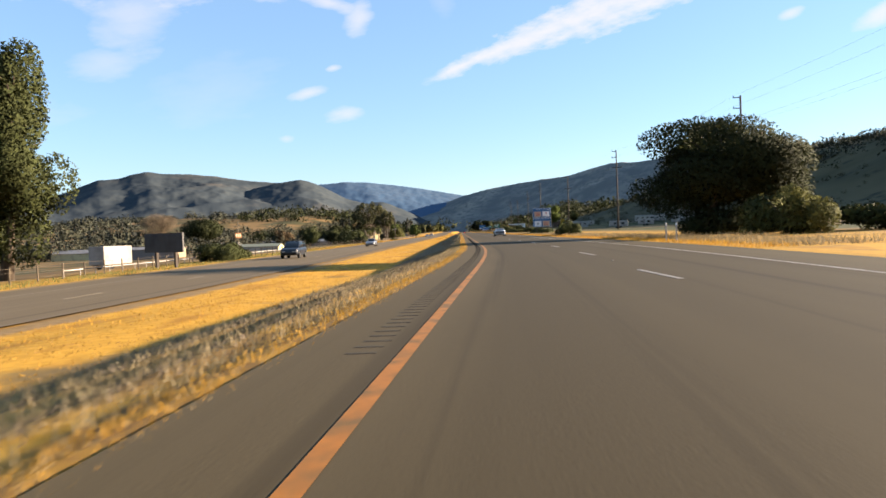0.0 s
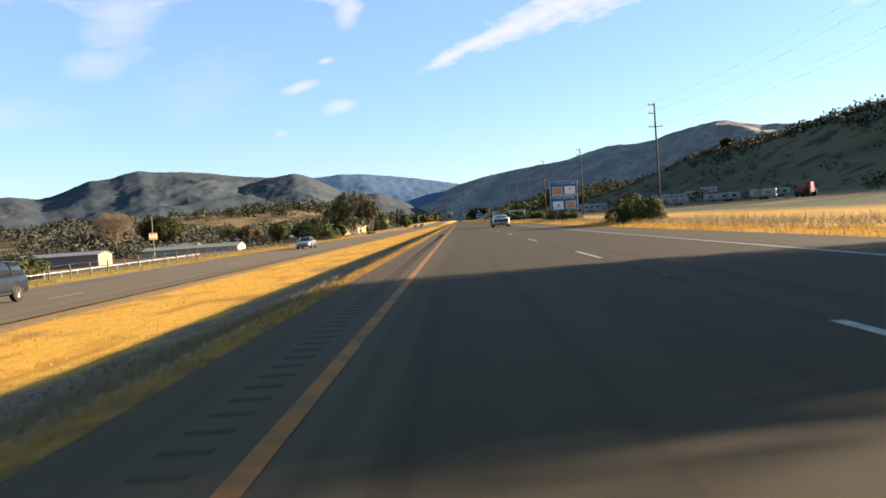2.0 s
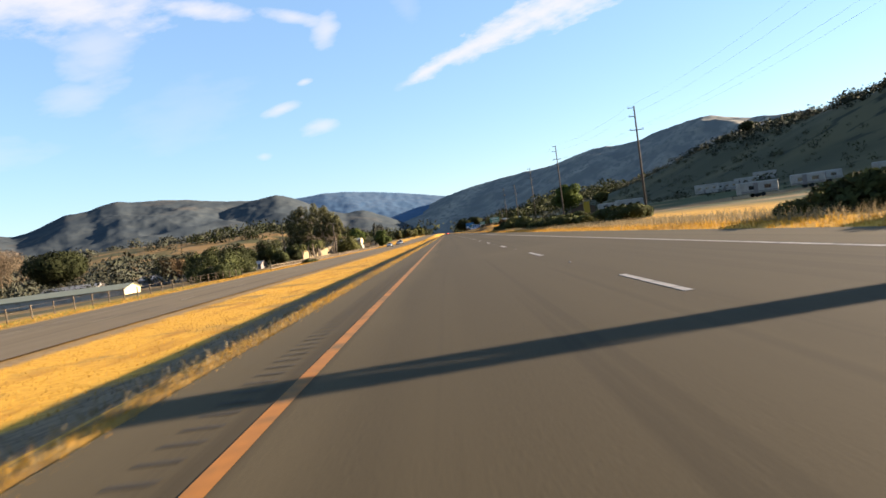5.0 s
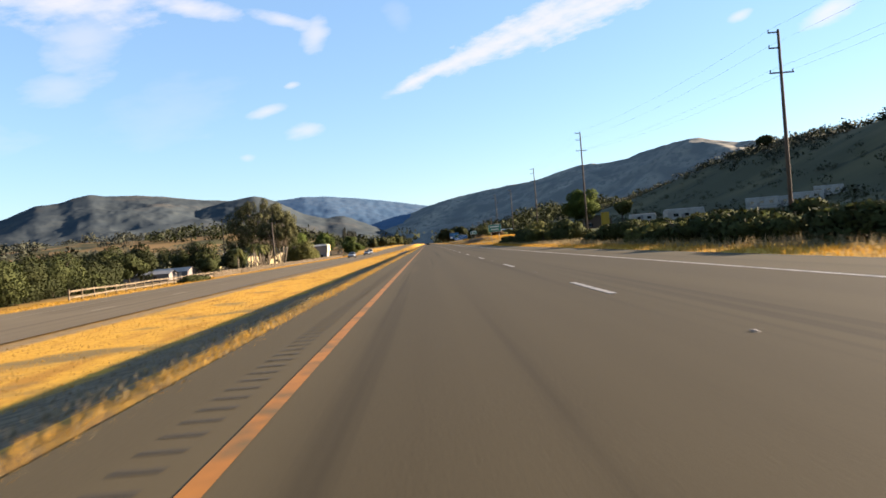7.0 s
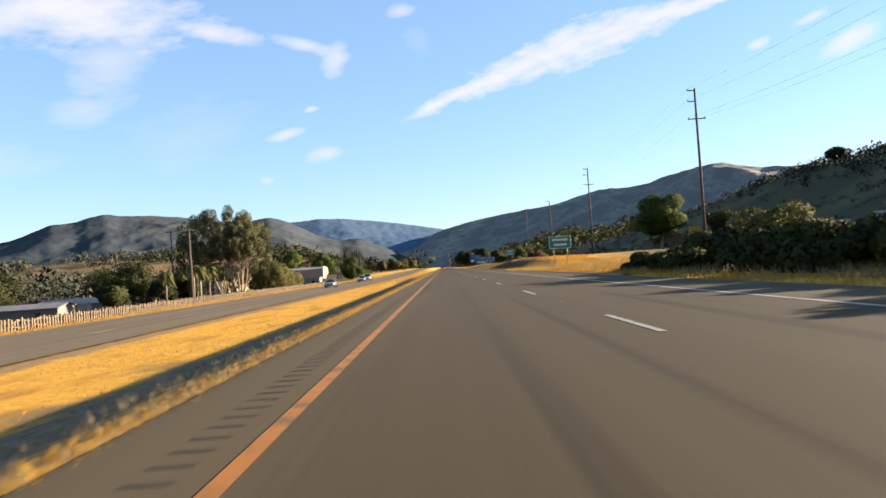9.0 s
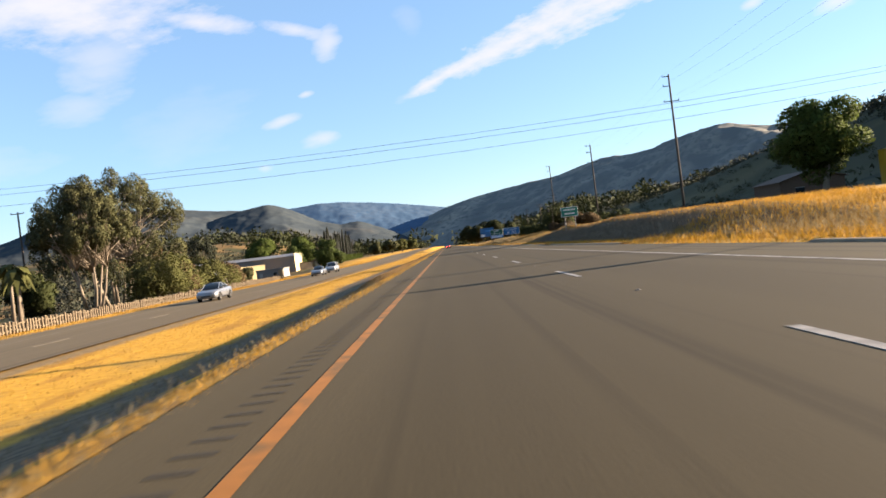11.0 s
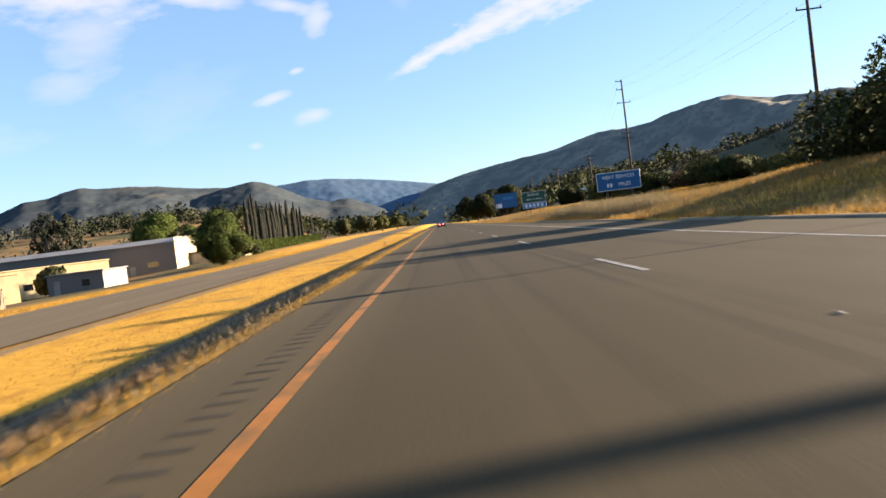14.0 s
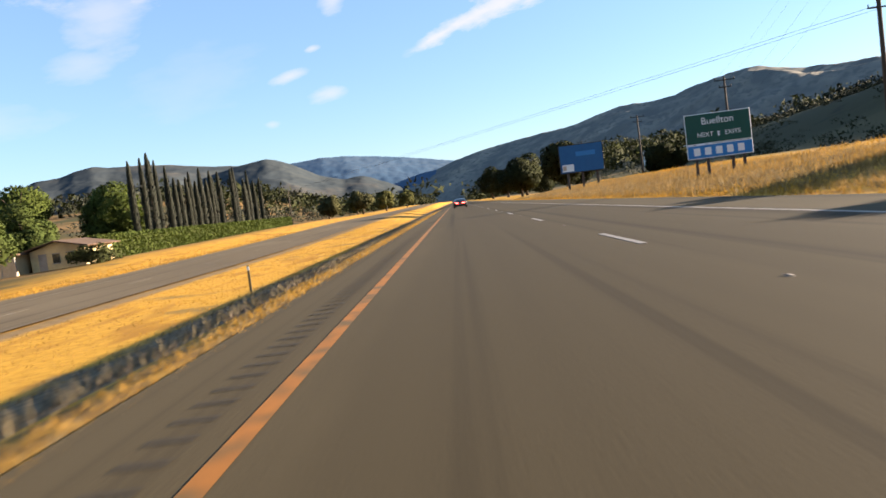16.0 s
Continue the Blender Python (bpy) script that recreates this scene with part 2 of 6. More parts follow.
M_FADED = material("faded_road_paint", (0.1500, 0.1240, 0.0900), (0.1150, 0.0930, 0.0650), 8.0, 0.8, stain=(0.1000, 0.0790, 0.0500), stain_scale=2.0)
M_GROOVE = material("groove_asphalt", (0.0200, 0.0156, 0.0105), (0.0280, 0.0216, 0.0145), 9.0, 0.9)
# sunlight along the pavement edge is put into the dike's tan
M_DIKE = material("sunlit_tan_dike", (0.1754, 0.1167, 0.0548), (0.1303, 0.0887, 0.0456), 5.0, 0.85, 0.3, stain=(0.0843, 0.0597, 0.0357), stain_scale=0.8)
M_PICKET = material("pale_worn_picket", (0.2519, 0.2045, 0.1361), (0.1911, 0.1520, 0.0971), 3.0, 0.85, 0.3, stain=(0.1147, 0.0851, 0.0515), stain_scale=1.0)
M_FENCE = material("weathered_board", (0.0745, 0.0561, 0.0357), (0.1049, 0.0796, 0.0506), 3.0, 0.9, 0.4, stain=(0.0421, 0.0308, 0.0199), stain_scale=1.2)
M_PALING = material("sun_bleached_paling", (0.0950, 0.0710, 0.0430), (0.1350, 0.1010, 0.0620), 3.0, 0.9, 0.4, stain=(0.0520, 0.0380, 0.0240), stain_scale=1.2)
M_GRASS_DRY = material("dry_grass", GOLD, (0.3430, 0.1864, 0.0232), 2.0, 0.9, island=0.25, translucent=0.35, stain=(0.1862, 0.1104, 0.0299), stain_scale=0.2)
M_GRASS_PALE = material("pale_grass", (0.1970, 0.1502, 0.0797), (0.1548, 0.1186, 0.0614), 2.0, 0.9, island=0.3, translucent=0.3)
M_GRASS_BANK = material("sun_dulled_grass", (0.2750, 0.1650, 0.0480), (0.2150, 0.1330, 0.0440), 2.0, 0.9, island=0.35, translucent=0.3, stain=(0.1300, 0.0850, 0.0360), stain_scale=0.3)
M_GRASS_GREEN = material("greenish_grass", (0.1150, 0.1150, 0.0300), (0.1550, 0.1350, 0.0380), 2.0, 0.9, island=0.3, translucent=0.3)
M_GRASS_BROWN = material("brown_dry_grass", (0.1700, 0.0980, 0.0380), (0.2200, 0.1300, 0.0520), 2.0, 0.9, island=0.35, translucent=0.3)
M_GRASS_GREY = material("weathered_grass", (0.0980, 0.0740, 0.0500), (0.1450, 0.1100, 0.0740), 2.0, 0.9, island=0.3, translucent=0.2)
M_DEEP_LEAF = material("deep_green_leaf", (0.0340, 0.0500, 0.0110), (0.0520, 0.0660, 0.0150), 1.2, 0.85, island=0.25, translucent=0.2, spec=0.12)
M_OAK_LEAF = material("oak_leaf", (0.0150, 0.0190, 0.0062), (0.0250, 0.0275, 0.0086), 1.2, 0.85, island=0.25, translucent=0.15, spec=0.12)
M_GREEN_LEAF = material("green_leaf", (0.0431, 0.0619, 0.0108), (0.0647, 0.0804, 0.0166), 1.2, 0.85, island=0.25, translucent=0.25, spec=0.12)
M_OLIVE_LEAF = material("olive_leaf", (0.0559, 0.0578, 0.0166), (0.0813, 0.0801, 0.0249), 1.2, 0.85, island=0.25, translucent=0.25, spec=0.12)
M_EUC_LEAF = material("eucalyptus_leaf", (0.0431, 0.0456, 0.0199), (0.0715, 0.0675, 0.0266), 1.2, 0.85, island=0.25, translucent=0.2, spec=0.12)
M_CYPRESS = material("cypress_leaf", (0.0078, 0.0100, 0.0042), (0.0127, 0.0145, 0.0058), 1.2, 0.7, island=0.35)
M_BUSH_LEAF = material("bush_leaf", (0.0250, 0.0310, 0.0095), (0.0390, 0.0430, 0.0130), 1.2, 0.85, island=0.25, translucent=0.15, spec=0.12)
M_BROWN_LEAF = material("brown_leaf", (0.0568, 0.0380, 0.0199), (0.0843, 0.0561, 0.0266), 1.2, 0.85, island=0.25, translucent=0.2, spec=0.12)
M_TWIG = material("bare_twig", (0.1284, 0.0914, 0.0506), (0.0941, 0.0670, 0.0398), 2.0, 0.85, island=0.25)
M_BARK = material("bark", (0.0431, 0.0299, 0.0183), (0.0686, 0.0498, 0.0324), 6.0, 0.9, 0.6, stretch=(1, 1, 0.2))
M_PALE_BARK = material("pale_bark", (0.1793, 0.1430, 0.1013), (0.1284, 0.0986, 0.0689), 4.0, 0.85, 0.4, stretch=(1, 1, 0.25))
M_WOOD = material("weathered_pole_wood", (0.0392, 0.0308, 0.0241), (0.0647, 0.0516, 0.0407), 8.0, 0.9, 0.5, stretch=(1, 1, 0.06))
M_STEEL = material("galvanised_steel", (0.1627, 0.1502, 0.1378), (0.1196, 0.1104, 0.1013), 6.0, 0.45, metal=0.7)
M_ORANGE = material("faded_orange_sign", (0.2254, 0.0950, 0.0291), (0.1862, 0.0814, 0.0266), 2.0, 0.7, stain=(0.1274, 0.0679, 0.0291), stain_scale=1.5)
M_SLATE = material("dark_slate_board", (0.0294, 0.0326, 0.0382), (0.0392, 0.0425, 0.0481), 2.0, 0.8, stain=(0.0235, 0.0253, 0.0282), stain_scale=0.6)
M_DARKMETAL = material("dark_metal", (0.0216, 0.0199, 0.0191), (0.0323, 0.0299, 0.0282), 5.0, 0.5, metal=0.3)
M_BRONZE = material("cast_bell_metal", (0.0265, 0.0199, 0.0141), (0.0382, 0.0299, 0.0191), 8.0, 0.5, metal=0.6)
M_WIRE = material("wire", (0.0127, 0.0118, 0.0108), (0.0216, 0.0199, 0.0183), 5.0, 0.6)
M_BLUE = material("blue_sign_sheet", (0.010, 0.080, 0.205), (0.012, 0.092, 0.225), 1.5, 0.4)
M_LIGHTBLUE = material("light_blue_sign_sheet", (0.022, 0.148, 0.371), (0.029, 0.178, 0.408), 1.5, 0.4)
M_GREEN = material("green_sign_sheet", (0.009, 0.056, 0.037), (0.010, 0.066, 0.046), 1.5, 0.4)
M_GREEN2 = material("bright_green_sign_sheet", (0.009, 0.119, 0.082), (0.010, 0.134, 0.097), 1.5, 0.4)
M_SIGNWHITE = material("white_sign_sheet", (0.697, 0.697, 0.678), (0.631, 0.631, 0.612), 2.0, 0.4)
M_RED = material("red_sign_print", (0.371, 0.046, 0.022), (0.335, 0.037, 0.022), 2.0, 0.5)
M_CREAM = material("cream_sign_print", (0.4518, 0.3358, 0.2341), (0.4234, 0.3095, 0.2158), 2.0, 0.5)
M_YELLOWSIGN = material("yellow_sign_sheet", (0.306, 0.183, 0.009), (0.271, 0.158, 0.009), 2.0, 0.5)
M_STUCCO = material("cream_stucco", (0.5200, 0.4050, 0.2150), (0.4700, 0.3600, 0.1850), 3.0, 0.9, 0.3, stain=(0.3500, 0.2700, 0.1500), stain_scale=0.4)
M_TAN = material("tan_stucco", (0.2600, 0.1800, 0.1050), (0.2200, 0.1500, 0.0880), 3.0, 0.9, 0.3, stain=(0.1700, 0.1150, 0.0700), stain_scale=0.5)
M_WALLGREY = material("grey_and_shaded_siding", (0.1548, 0.1339, 0.1195), (0.1284, 0.1122, 0.1013), 2.0, 0.8, stretch=(6, 6, 0.3))
M_WHITEWALL = material("white_painted_wall", (0.2695, 0.2453, 0.2158), (0.2323, 0.2118, 0.1851), 2.0, 0.8, 0.2, stain=(0.1891, 0.1674, 0.1419), stain_scale=0.5)
M_TINROOF = material("grey_metal_roof", (0.1931, 0.1819, 0.1701), (0.1548, 0.1457, 0.1378), 1.5, 0.55, metal=0.2, stain=(0.1284, 0.1140, 0.1013), stain_scale=0.3)
M_TILEROOF = material("brown_shingle_roof", (0.0686, 0.0398, 0.0249), (0.0941, 0.0597, 0.0365), 4.0, 0.9, 0.5)
M_GREENROOF = material("pale_green_metal_roof", (0.1627, 0.1656, 0.1087), (0.1284, 0.1339, 0.0905), 1.5, 0.6)
M_WINDOW = material("dark_window_glass", (0.009, 0.011, 0.012), (0.013, 0.015, 0.017), 1.0, 0.08, spec=0.6)
M_TYRE = material("tyre_rubber", (0.0059, 0.0054, 0.0050), (0.0108, 0.0100, 0.0083), 9.0, 0.85)
M_RIM = material("wheel_rim_alloy", (0.2136, 0.1973, 0.1809), (0.1793, 0.1656, 0.1519), 4.0, 0.3, metal=0.9)
M_PLASTIC = material("black_plastic_trim", (0.0088, 0.0081, 0.0075), (0.0127, 0.0118, 0.0116), 6.0, 0.5)
M_PAINT_WHITE = material("pearl_white_paint", (0.306, 0.306, 0.306), (0.289, 0.289, 0.289), 1.0, 0.3, coat=0.8)
M_PAINT_BLACK = material("black_car_paint", (0.005, 0.005, 0.006), (0.007, 0.007, 0.008), 1.0, 0.3, coat=1.0)
M_PAINT_SILVER = material("silver_car_paint", (0.197, 0.201, 0.210), (0.175, 0.179, 0.188), 1.0, 0.35, metal=0.4, coat=0.8)
M_PAINT_DARK = material("dark_blue_car_paint", (0.009, 0.011, 0.016), (0.011, 0.013, 0.017), 1.0, 0.35, coat=0.2)
M_PAINT_RED = material("red_machine_paint", (0.175, 0.013, 0.009), (0.144, 0.013, 0.009), 3.0, 0.5)
M_TAIL_LIT = glowing("lit_tail_lamp", (1.0, 0.06, 0.05), 5.0)
M_TAIL = material("unlit_tail_lamp", (0.050, 0.008, 0.006), (0.065, 0.010, 0.008), 3.0, 0.25, spec=0.5)
M_LAMP = material("clear_lamp_lens", (0.2568, 0.2371, 0.2175), (0.2136, 0.1973, 0.1809), 4.0, 0.1, spec=0.6)
M_PLATE = material("white_number_plate", (0.2568, 0.2371, 0.2175), (0.2352, 0.2172, 0.1992), 9.0, 0.5)
M_BRUSH = material("chaparral_brush", (0.0145, 0.0175, 0.0085), (0.0230, 0.0260, 0.0125), 0.05, 0.95, island=0.15)
M_SCRUB = material("slope_scrub", (0.0300, 0.0310, 0.0130), (0.0450, 0.0440, 0.0190), 0.05, 0.95, island=0.15)
# leaf tones lightened a little to carry the valley's haze
M_WOODS = material("haze_lightened_tree_leaf", (0.0210, 0.0230, 0.0130), (0.0350, 0.0355, 0.0200), 0.05, 0.9, island=0.18)


def ground_material():
    """Dry golden verge and median, green and tan fields, grey-brown hill grass, by patches."""
    m = bpy.data.materials.new("dry_ground")
    m.use_nodes = True
    nt = m.node_tree
    bsdf = nt.nodes["Principled BSDF"]
    bsdf.inputs["Roughness"].default_value = 0.95
    bsdf.inputs["Specular IOR Level"].default_value = 0.1
    geo = nt.nodes.new("ShaderNodeNewGeometry")
    place = along_road(nt, geo)
    sep = nt.nodes.new("ShaderNodeSeparateXYZ")
    nt.links.new(place, sep.inputs[0])

    def noise_at(scale, detail=5.0, stretch=None):
        n = nt.nodes.new("ShaderNodeTexNoise")
        n.inputs["Scale"].default_value, n.inputs["Detail"].default_value = scale, detail
        v = place
        if stretch:
            mp = nt.nodes.new("ShaderNodeMapping")
            mp.inputs["Scale"].default_value = stretch
            nt.links.new(v, mp.inputs["Vector"])
            v = mp.outputs[0]
        nt.links.new(v, n.inputs["Vector"])
        return n.outputs[0]

    def band(value, lo, hi):
        r = nt.nodes.new("ShaderNodeMapRange")
        r.interpolation_type = "SMOOTHSTEP"
        r.inputs[1].default_value, r.inputs[2].default_value = lo, hi
        nt.links.new(value, r.inputs[0])
        return r.outputs[0]

    def blend(fac, a, b):
        x = nt.nodes.new("ShaderNodeMix")
        x.data_type = "RGBA"
        nt.links.new(fac, x.inputs["Factor"])
        for i, v in ((6, a), (7, b)):
            if isinstance(v, tuple):
                x.inputs[i].default_value = (*v, 1)
            else:
                nt.links.new(v, x.inputs[i])
        return x.outputs[2]

    fine = noise_at(3.0, 8.0)
    gold = blend(band(fine, 0.3, 0.7), GOLD2, (0.4600, 0.2480, 0.0300))
    gold = blend(band(noise_at(0.9, 6.0, (1.0, 0.22, 1.0)), 0.50, 0.68), gold, (0.2700, 0.1320, 0.0180))
    gold = blend(band(noise_at(0.25), 0.56, 0.72), gold, (0.1450, 0.0986, 0.0365))
    gold = blend(band(noise_at(0.07), 0.60, 0.74), gold, (0.1117, 0.0869, 0.0324))
    field = blend(band(noise_at(0.02), 0.45, 0.55), (0.0431, 0.0471, 0.0133), (0.1450, 0.0950, 0.0398))
    hill = blend(band(noise_at(0.012, 8.0), 0.42, 0.6), (0.0420, 0.0390, 0.0170), (0.0760, 0.0640, 0.0290))
    hill = blend(band(noise_at(0.05, 8.0), 0.58, 0.66), hill, (0.0220, 0.0220, 0.0095))
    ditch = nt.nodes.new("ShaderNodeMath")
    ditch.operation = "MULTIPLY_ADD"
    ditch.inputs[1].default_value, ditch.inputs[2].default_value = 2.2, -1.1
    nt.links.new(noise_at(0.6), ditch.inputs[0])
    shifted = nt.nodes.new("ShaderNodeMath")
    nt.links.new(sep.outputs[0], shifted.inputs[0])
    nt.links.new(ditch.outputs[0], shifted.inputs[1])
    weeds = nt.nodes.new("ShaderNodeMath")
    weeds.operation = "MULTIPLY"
    # grey weeds, stretched past the slope to the shadow's edge to hold its shade
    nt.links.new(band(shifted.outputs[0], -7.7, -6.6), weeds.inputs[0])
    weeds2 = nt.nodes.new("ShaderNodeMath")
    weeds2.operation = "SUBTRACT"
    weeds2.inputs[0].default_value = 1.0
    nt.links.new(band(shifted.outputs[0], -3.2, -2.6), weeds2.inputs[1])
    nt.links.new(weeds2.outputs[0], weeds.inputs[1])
    lip = nt.nodes.new("ShaderNodeMath")
    lip.operation = "MULTIPLY"
    nt.links.new(band(sep.outputs[0], -2.9, -2.6), lip.inputs[0])
    lip2 = nt.nodes.new("ShaderNodeMath")
    lip2.operation = "SUBTRACT"
    lip2.inputs[0].default_value = 1.0
    nt.links.new(band(sep.outputs[0], -1.6, -1.2), lip2.inputs[1])
    nt.links.new(lip2.outputs[0], lip.inputs[1])
    gold = blend(lip.outputs[0], gold, blend(band(noise_at(1.6), 0.4, 0.6), (0.120, 0.070, 0.022), (0.215, 0.120, 0.022)))
    weeds_and_shade = nt.nodes.new("ShaderNodeMath")
    weeds_and_shade.operation = "MULTIPLY"
    nt.links.new(weeds.outputs[0], weeds_and_shade.inputs[0])
    nt.links.new(band(sep.outputs[1], -24, 44), weeds_and_shade.inputs[1])
    # real weed grey and the ditch's shade share this one ground colour
    gold = blend(weeds_and_shade.outputs[0], gold, blend(band(fine, 0.35, 0.65), (0.0920, 0.0660, 0.0400), (0.1560, 0.1130, 0.0680)))
    for lo, hi, lo2, hi2 in ((-14.6, -14.2, -13.4, -12.7), (-26.2, -25.6, -24.6, -24.0)):
        rim = nt.nodes.new("ShaderNodeMath")
        rim.operation = "MULTIPLY"
        ragged_x = nt.nodes.new("ShaderNodeMath")
        ragged_x.operation = "MULTIPLY_ADD"
        ragged_x.inputs[1].default_value = 0.5
        nt.links.new(ditch.outputs[0], ragged_x.inputs[0])
        nt.links.new(sep.outputs[0], ragged_x.inputs[2])
        nt.links.new(band(ragged_x.outputs[0], lo, hi), rim.inputs[0])
        out_of = nt.nodes.new("ShaderNodeMath")
        out_of.operation = "SUBTRACT"
        out_of.inputs[0].default_value = 1.0
        nt.links.new(band(ragged_x.outputs[0], lo2, hi2), out_of.inputs[1])
        nt.links.new(out_of.outputs[0], rim.inputs[1])
        gold = blend(rim.outputs[0], gold, blend(band(fine, 0.35, 0.65), (0.1500, 0.1000, 0.0480), (0.2050, 0.1380, 0.0640)))
    steep_shade = nt.nodes.new("ShaderNodeMath")
    steep_shade.operation = "MULTIPLY"
    nt.links.new(band(sep.outputs[0], 10.4, 11.2), steep_shade.inputs[0])
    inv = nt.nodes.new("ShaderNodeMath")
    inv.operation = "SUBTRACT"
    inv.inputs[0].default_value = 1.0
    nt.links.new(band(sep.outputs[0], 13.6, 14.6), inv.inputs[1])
    nt.links.new(inv.outputs[0], steep_shade.inputs[1])
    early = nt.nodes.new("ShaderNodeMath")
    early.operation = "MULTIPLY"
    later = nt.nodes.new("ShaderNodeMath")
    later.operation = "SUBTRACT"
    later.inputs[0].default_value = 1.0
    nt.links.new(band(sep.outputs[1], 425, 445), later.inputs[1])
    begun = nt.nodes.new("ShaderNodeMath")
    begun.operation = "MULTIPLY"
    nt.links.new(steep_shade.outputs[0], begun.inputs[0])
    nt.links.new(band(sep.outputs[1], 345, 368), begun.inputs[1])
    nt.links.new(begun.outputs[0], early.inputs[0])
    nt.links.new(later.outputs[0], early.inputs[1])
    # darker brown that carries the shade of the bank face turned from the sun
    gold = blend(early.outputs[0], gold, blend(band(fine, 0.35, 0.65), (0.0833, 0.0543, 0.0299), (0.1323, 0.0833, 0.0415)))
    left = blend(band(noise_at(0.03, 7.0), 0.42, 0.58), (0.0510, 0.0471, 0.0183), (0.1548, 0.0950, 0.0365))
    c = blend(band(sep.outputs[0], 18, 32), gold, field)
    c = blend(band(sep.outputs[0], 85, 120), c, hill)
    minus = nt.nodes.new("ShaderNodeMath")
    minus.operation = "MULTIPLY"
    minus.inputs[1].default_value = -1
    nt.links.new(sep.outputs[0], minus.inputs[0])
    c = blend(band(minus.outputs[0], 28, 44), c, left)
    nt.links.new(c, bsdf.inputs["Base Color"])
    bp = nt.nodes.new("ShaderNodeBump")
    bp.inputs["Strength"].default_value, bp.inputs["Distance"].default_value = 0.35, 0.03
    nt.links.new(fine, bp.inputs["Height"])
    nt.links.new(bp.outputs[0], bsdf.inputs["Normal"])
    return m


def mountain_material(name, brush, scrub, bare, big, relief):
    """Chaparral hillside: dark brush in the folds, paler scrub, bare grass on the open faces, and gullied relief."""
    m = bpy.data.materials.new(name)
    m.use_nodes = True
    nt = m.node_tree
    bsdf = nt.nodes["Principled BSDF"]
    bsdf.inputs["Roughness"].default_value, bsdf.inputs["Specular IOR Level"].default_value = 1.0, 0.0
    geo = nt.nodes.new("ShaderNodeNewGeometry")

    def field(scale, detail, lo, hi, squash=1.0, ridged=False):
        mp = nt.nodes.new("ShaderNodeMapping")
        mp.inputs["Scale"].default_value = (1, 1, squash)
        nt.links.new(geo.outputs["Position"], mp.inputs["Vector"])
        n = nt.nodes.new("ShaderNodeTexNoise")
        if ridged:
            n.noise_type = "RIDGED_MULTIFRACTAL"
        n.inputs["Scale"].default_value, n.inputs["Detail"].default_value = scale, detail
        nt.links.new(mp.outputs[0], n.inputs["Vector"])
        r = nt.nodes.new("ShaderNodeMapRange")
        r.inputs[1].default_value, r.inputs[2].default_value = lo, hi
        nt.links.new(n.outputs[0], r.inputs[0])
        return r.outputs[0], n.outputs[0]

    def blend(fac, x, y):
        k = nt.nodes.new("ShaderNodeMix")
        k.data_type = "RGBA"
        nt.links.new(fac, k.inputs["Factor"])
        for i, v in ((6, x), (7, y)):
            if isinstance(v, tuple):
                k.inputs[i].default_value = (*v, 1)
            else:
                nt.links.new(v, k.inputs[i])
        return k.outputs[2]

    c = blend(field(big * 3.2, 9.0, 0.40, 0.62)[0], brush, scrub)
    c = blend(field(big, 8.0, 0.54, 0.68, 0.5)[0], c, bare)
    c = blend(field(big * 14, 6.0, 0.50, 0.62)[0], c, brush)
    nt.links.new(c, bsdf.inputs["Base Color"])
    folds = field(big * 1.6, 6.0, 0.0, 1.0, 0.35, True)[1]
    bp = nt.nodes.new("ShaderNodeBump")
    bp.inputs["Strength"].default_value, bp.inputs["Distance"].default_value = relief, 60.0
    nt.links.new(folds, bp.inputs["Height"])
    nt.links.new(bp.outputs[0], bsdf.inputs["Normal"])
    return m


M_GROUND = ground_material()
# brush and bare grass with a blue cast put in for haze
M_MOUNT_LEFT = mountain_material("haze_tinted_brush_mountain", (0.0400, 0.0490, 0.0560), (0.0520, 0.0600, 0.0630), (0.0760, 0.0720, 0.0660), 0.0028, 0.10)
# brush tones raised to stand in for haze over this range's unlit face
M_MOUNT_RIGHT = mountain_material("haze_paled_brush_mountain", (0.122, 0.124, 0.118), (0.190, 0.180, 0.158), (0.300, 0.262, 0.205), 0.0030, 0.5)
# the blue of distance haze is put into these base colours
M_MOUNT_FAR = mountain_material("far_haze_blue_mountain", (0.056, 0.095, 0.150), (0.066, 0.104, 0.158), (0.080, 0.114, 0.160), 0.002, 0.2)


# ---- building blocks ----
def part(name, bm, mat, parent, label="", smooth=False):
    """One mesh object from a bmesh, under a thing or a part."""
    me = bpy.data.meshes.new(name)
    bm.to_mesh(me)
    bm.free()
    return part_of(name, me, mat, parent, label, smooth)


def part_of(name, me, mat, parent, label="", smooth=False):
    if mat is not None and not me.materials:
        me.materials.append(mat)
    if smooth:
        me.polygons.foreach_set("use_smooth", [True] * len(me.polygons))
    ob = new(name, me)
    if parent is not None:
        ob.parent = parent
    if label:
        tagged(ob, label=label)
    return ob


def thing(name, place, label, category, group="", turn=0.0, scale=1.0):
    ob = new(name)
    ob.empty_display_size = 0.2
    ob.matrix_world = pose(*place, 0, 0, turn) @ Matrix.Scale(scale, 4)
    return tagged(ob, label=label, category=category, group=group)


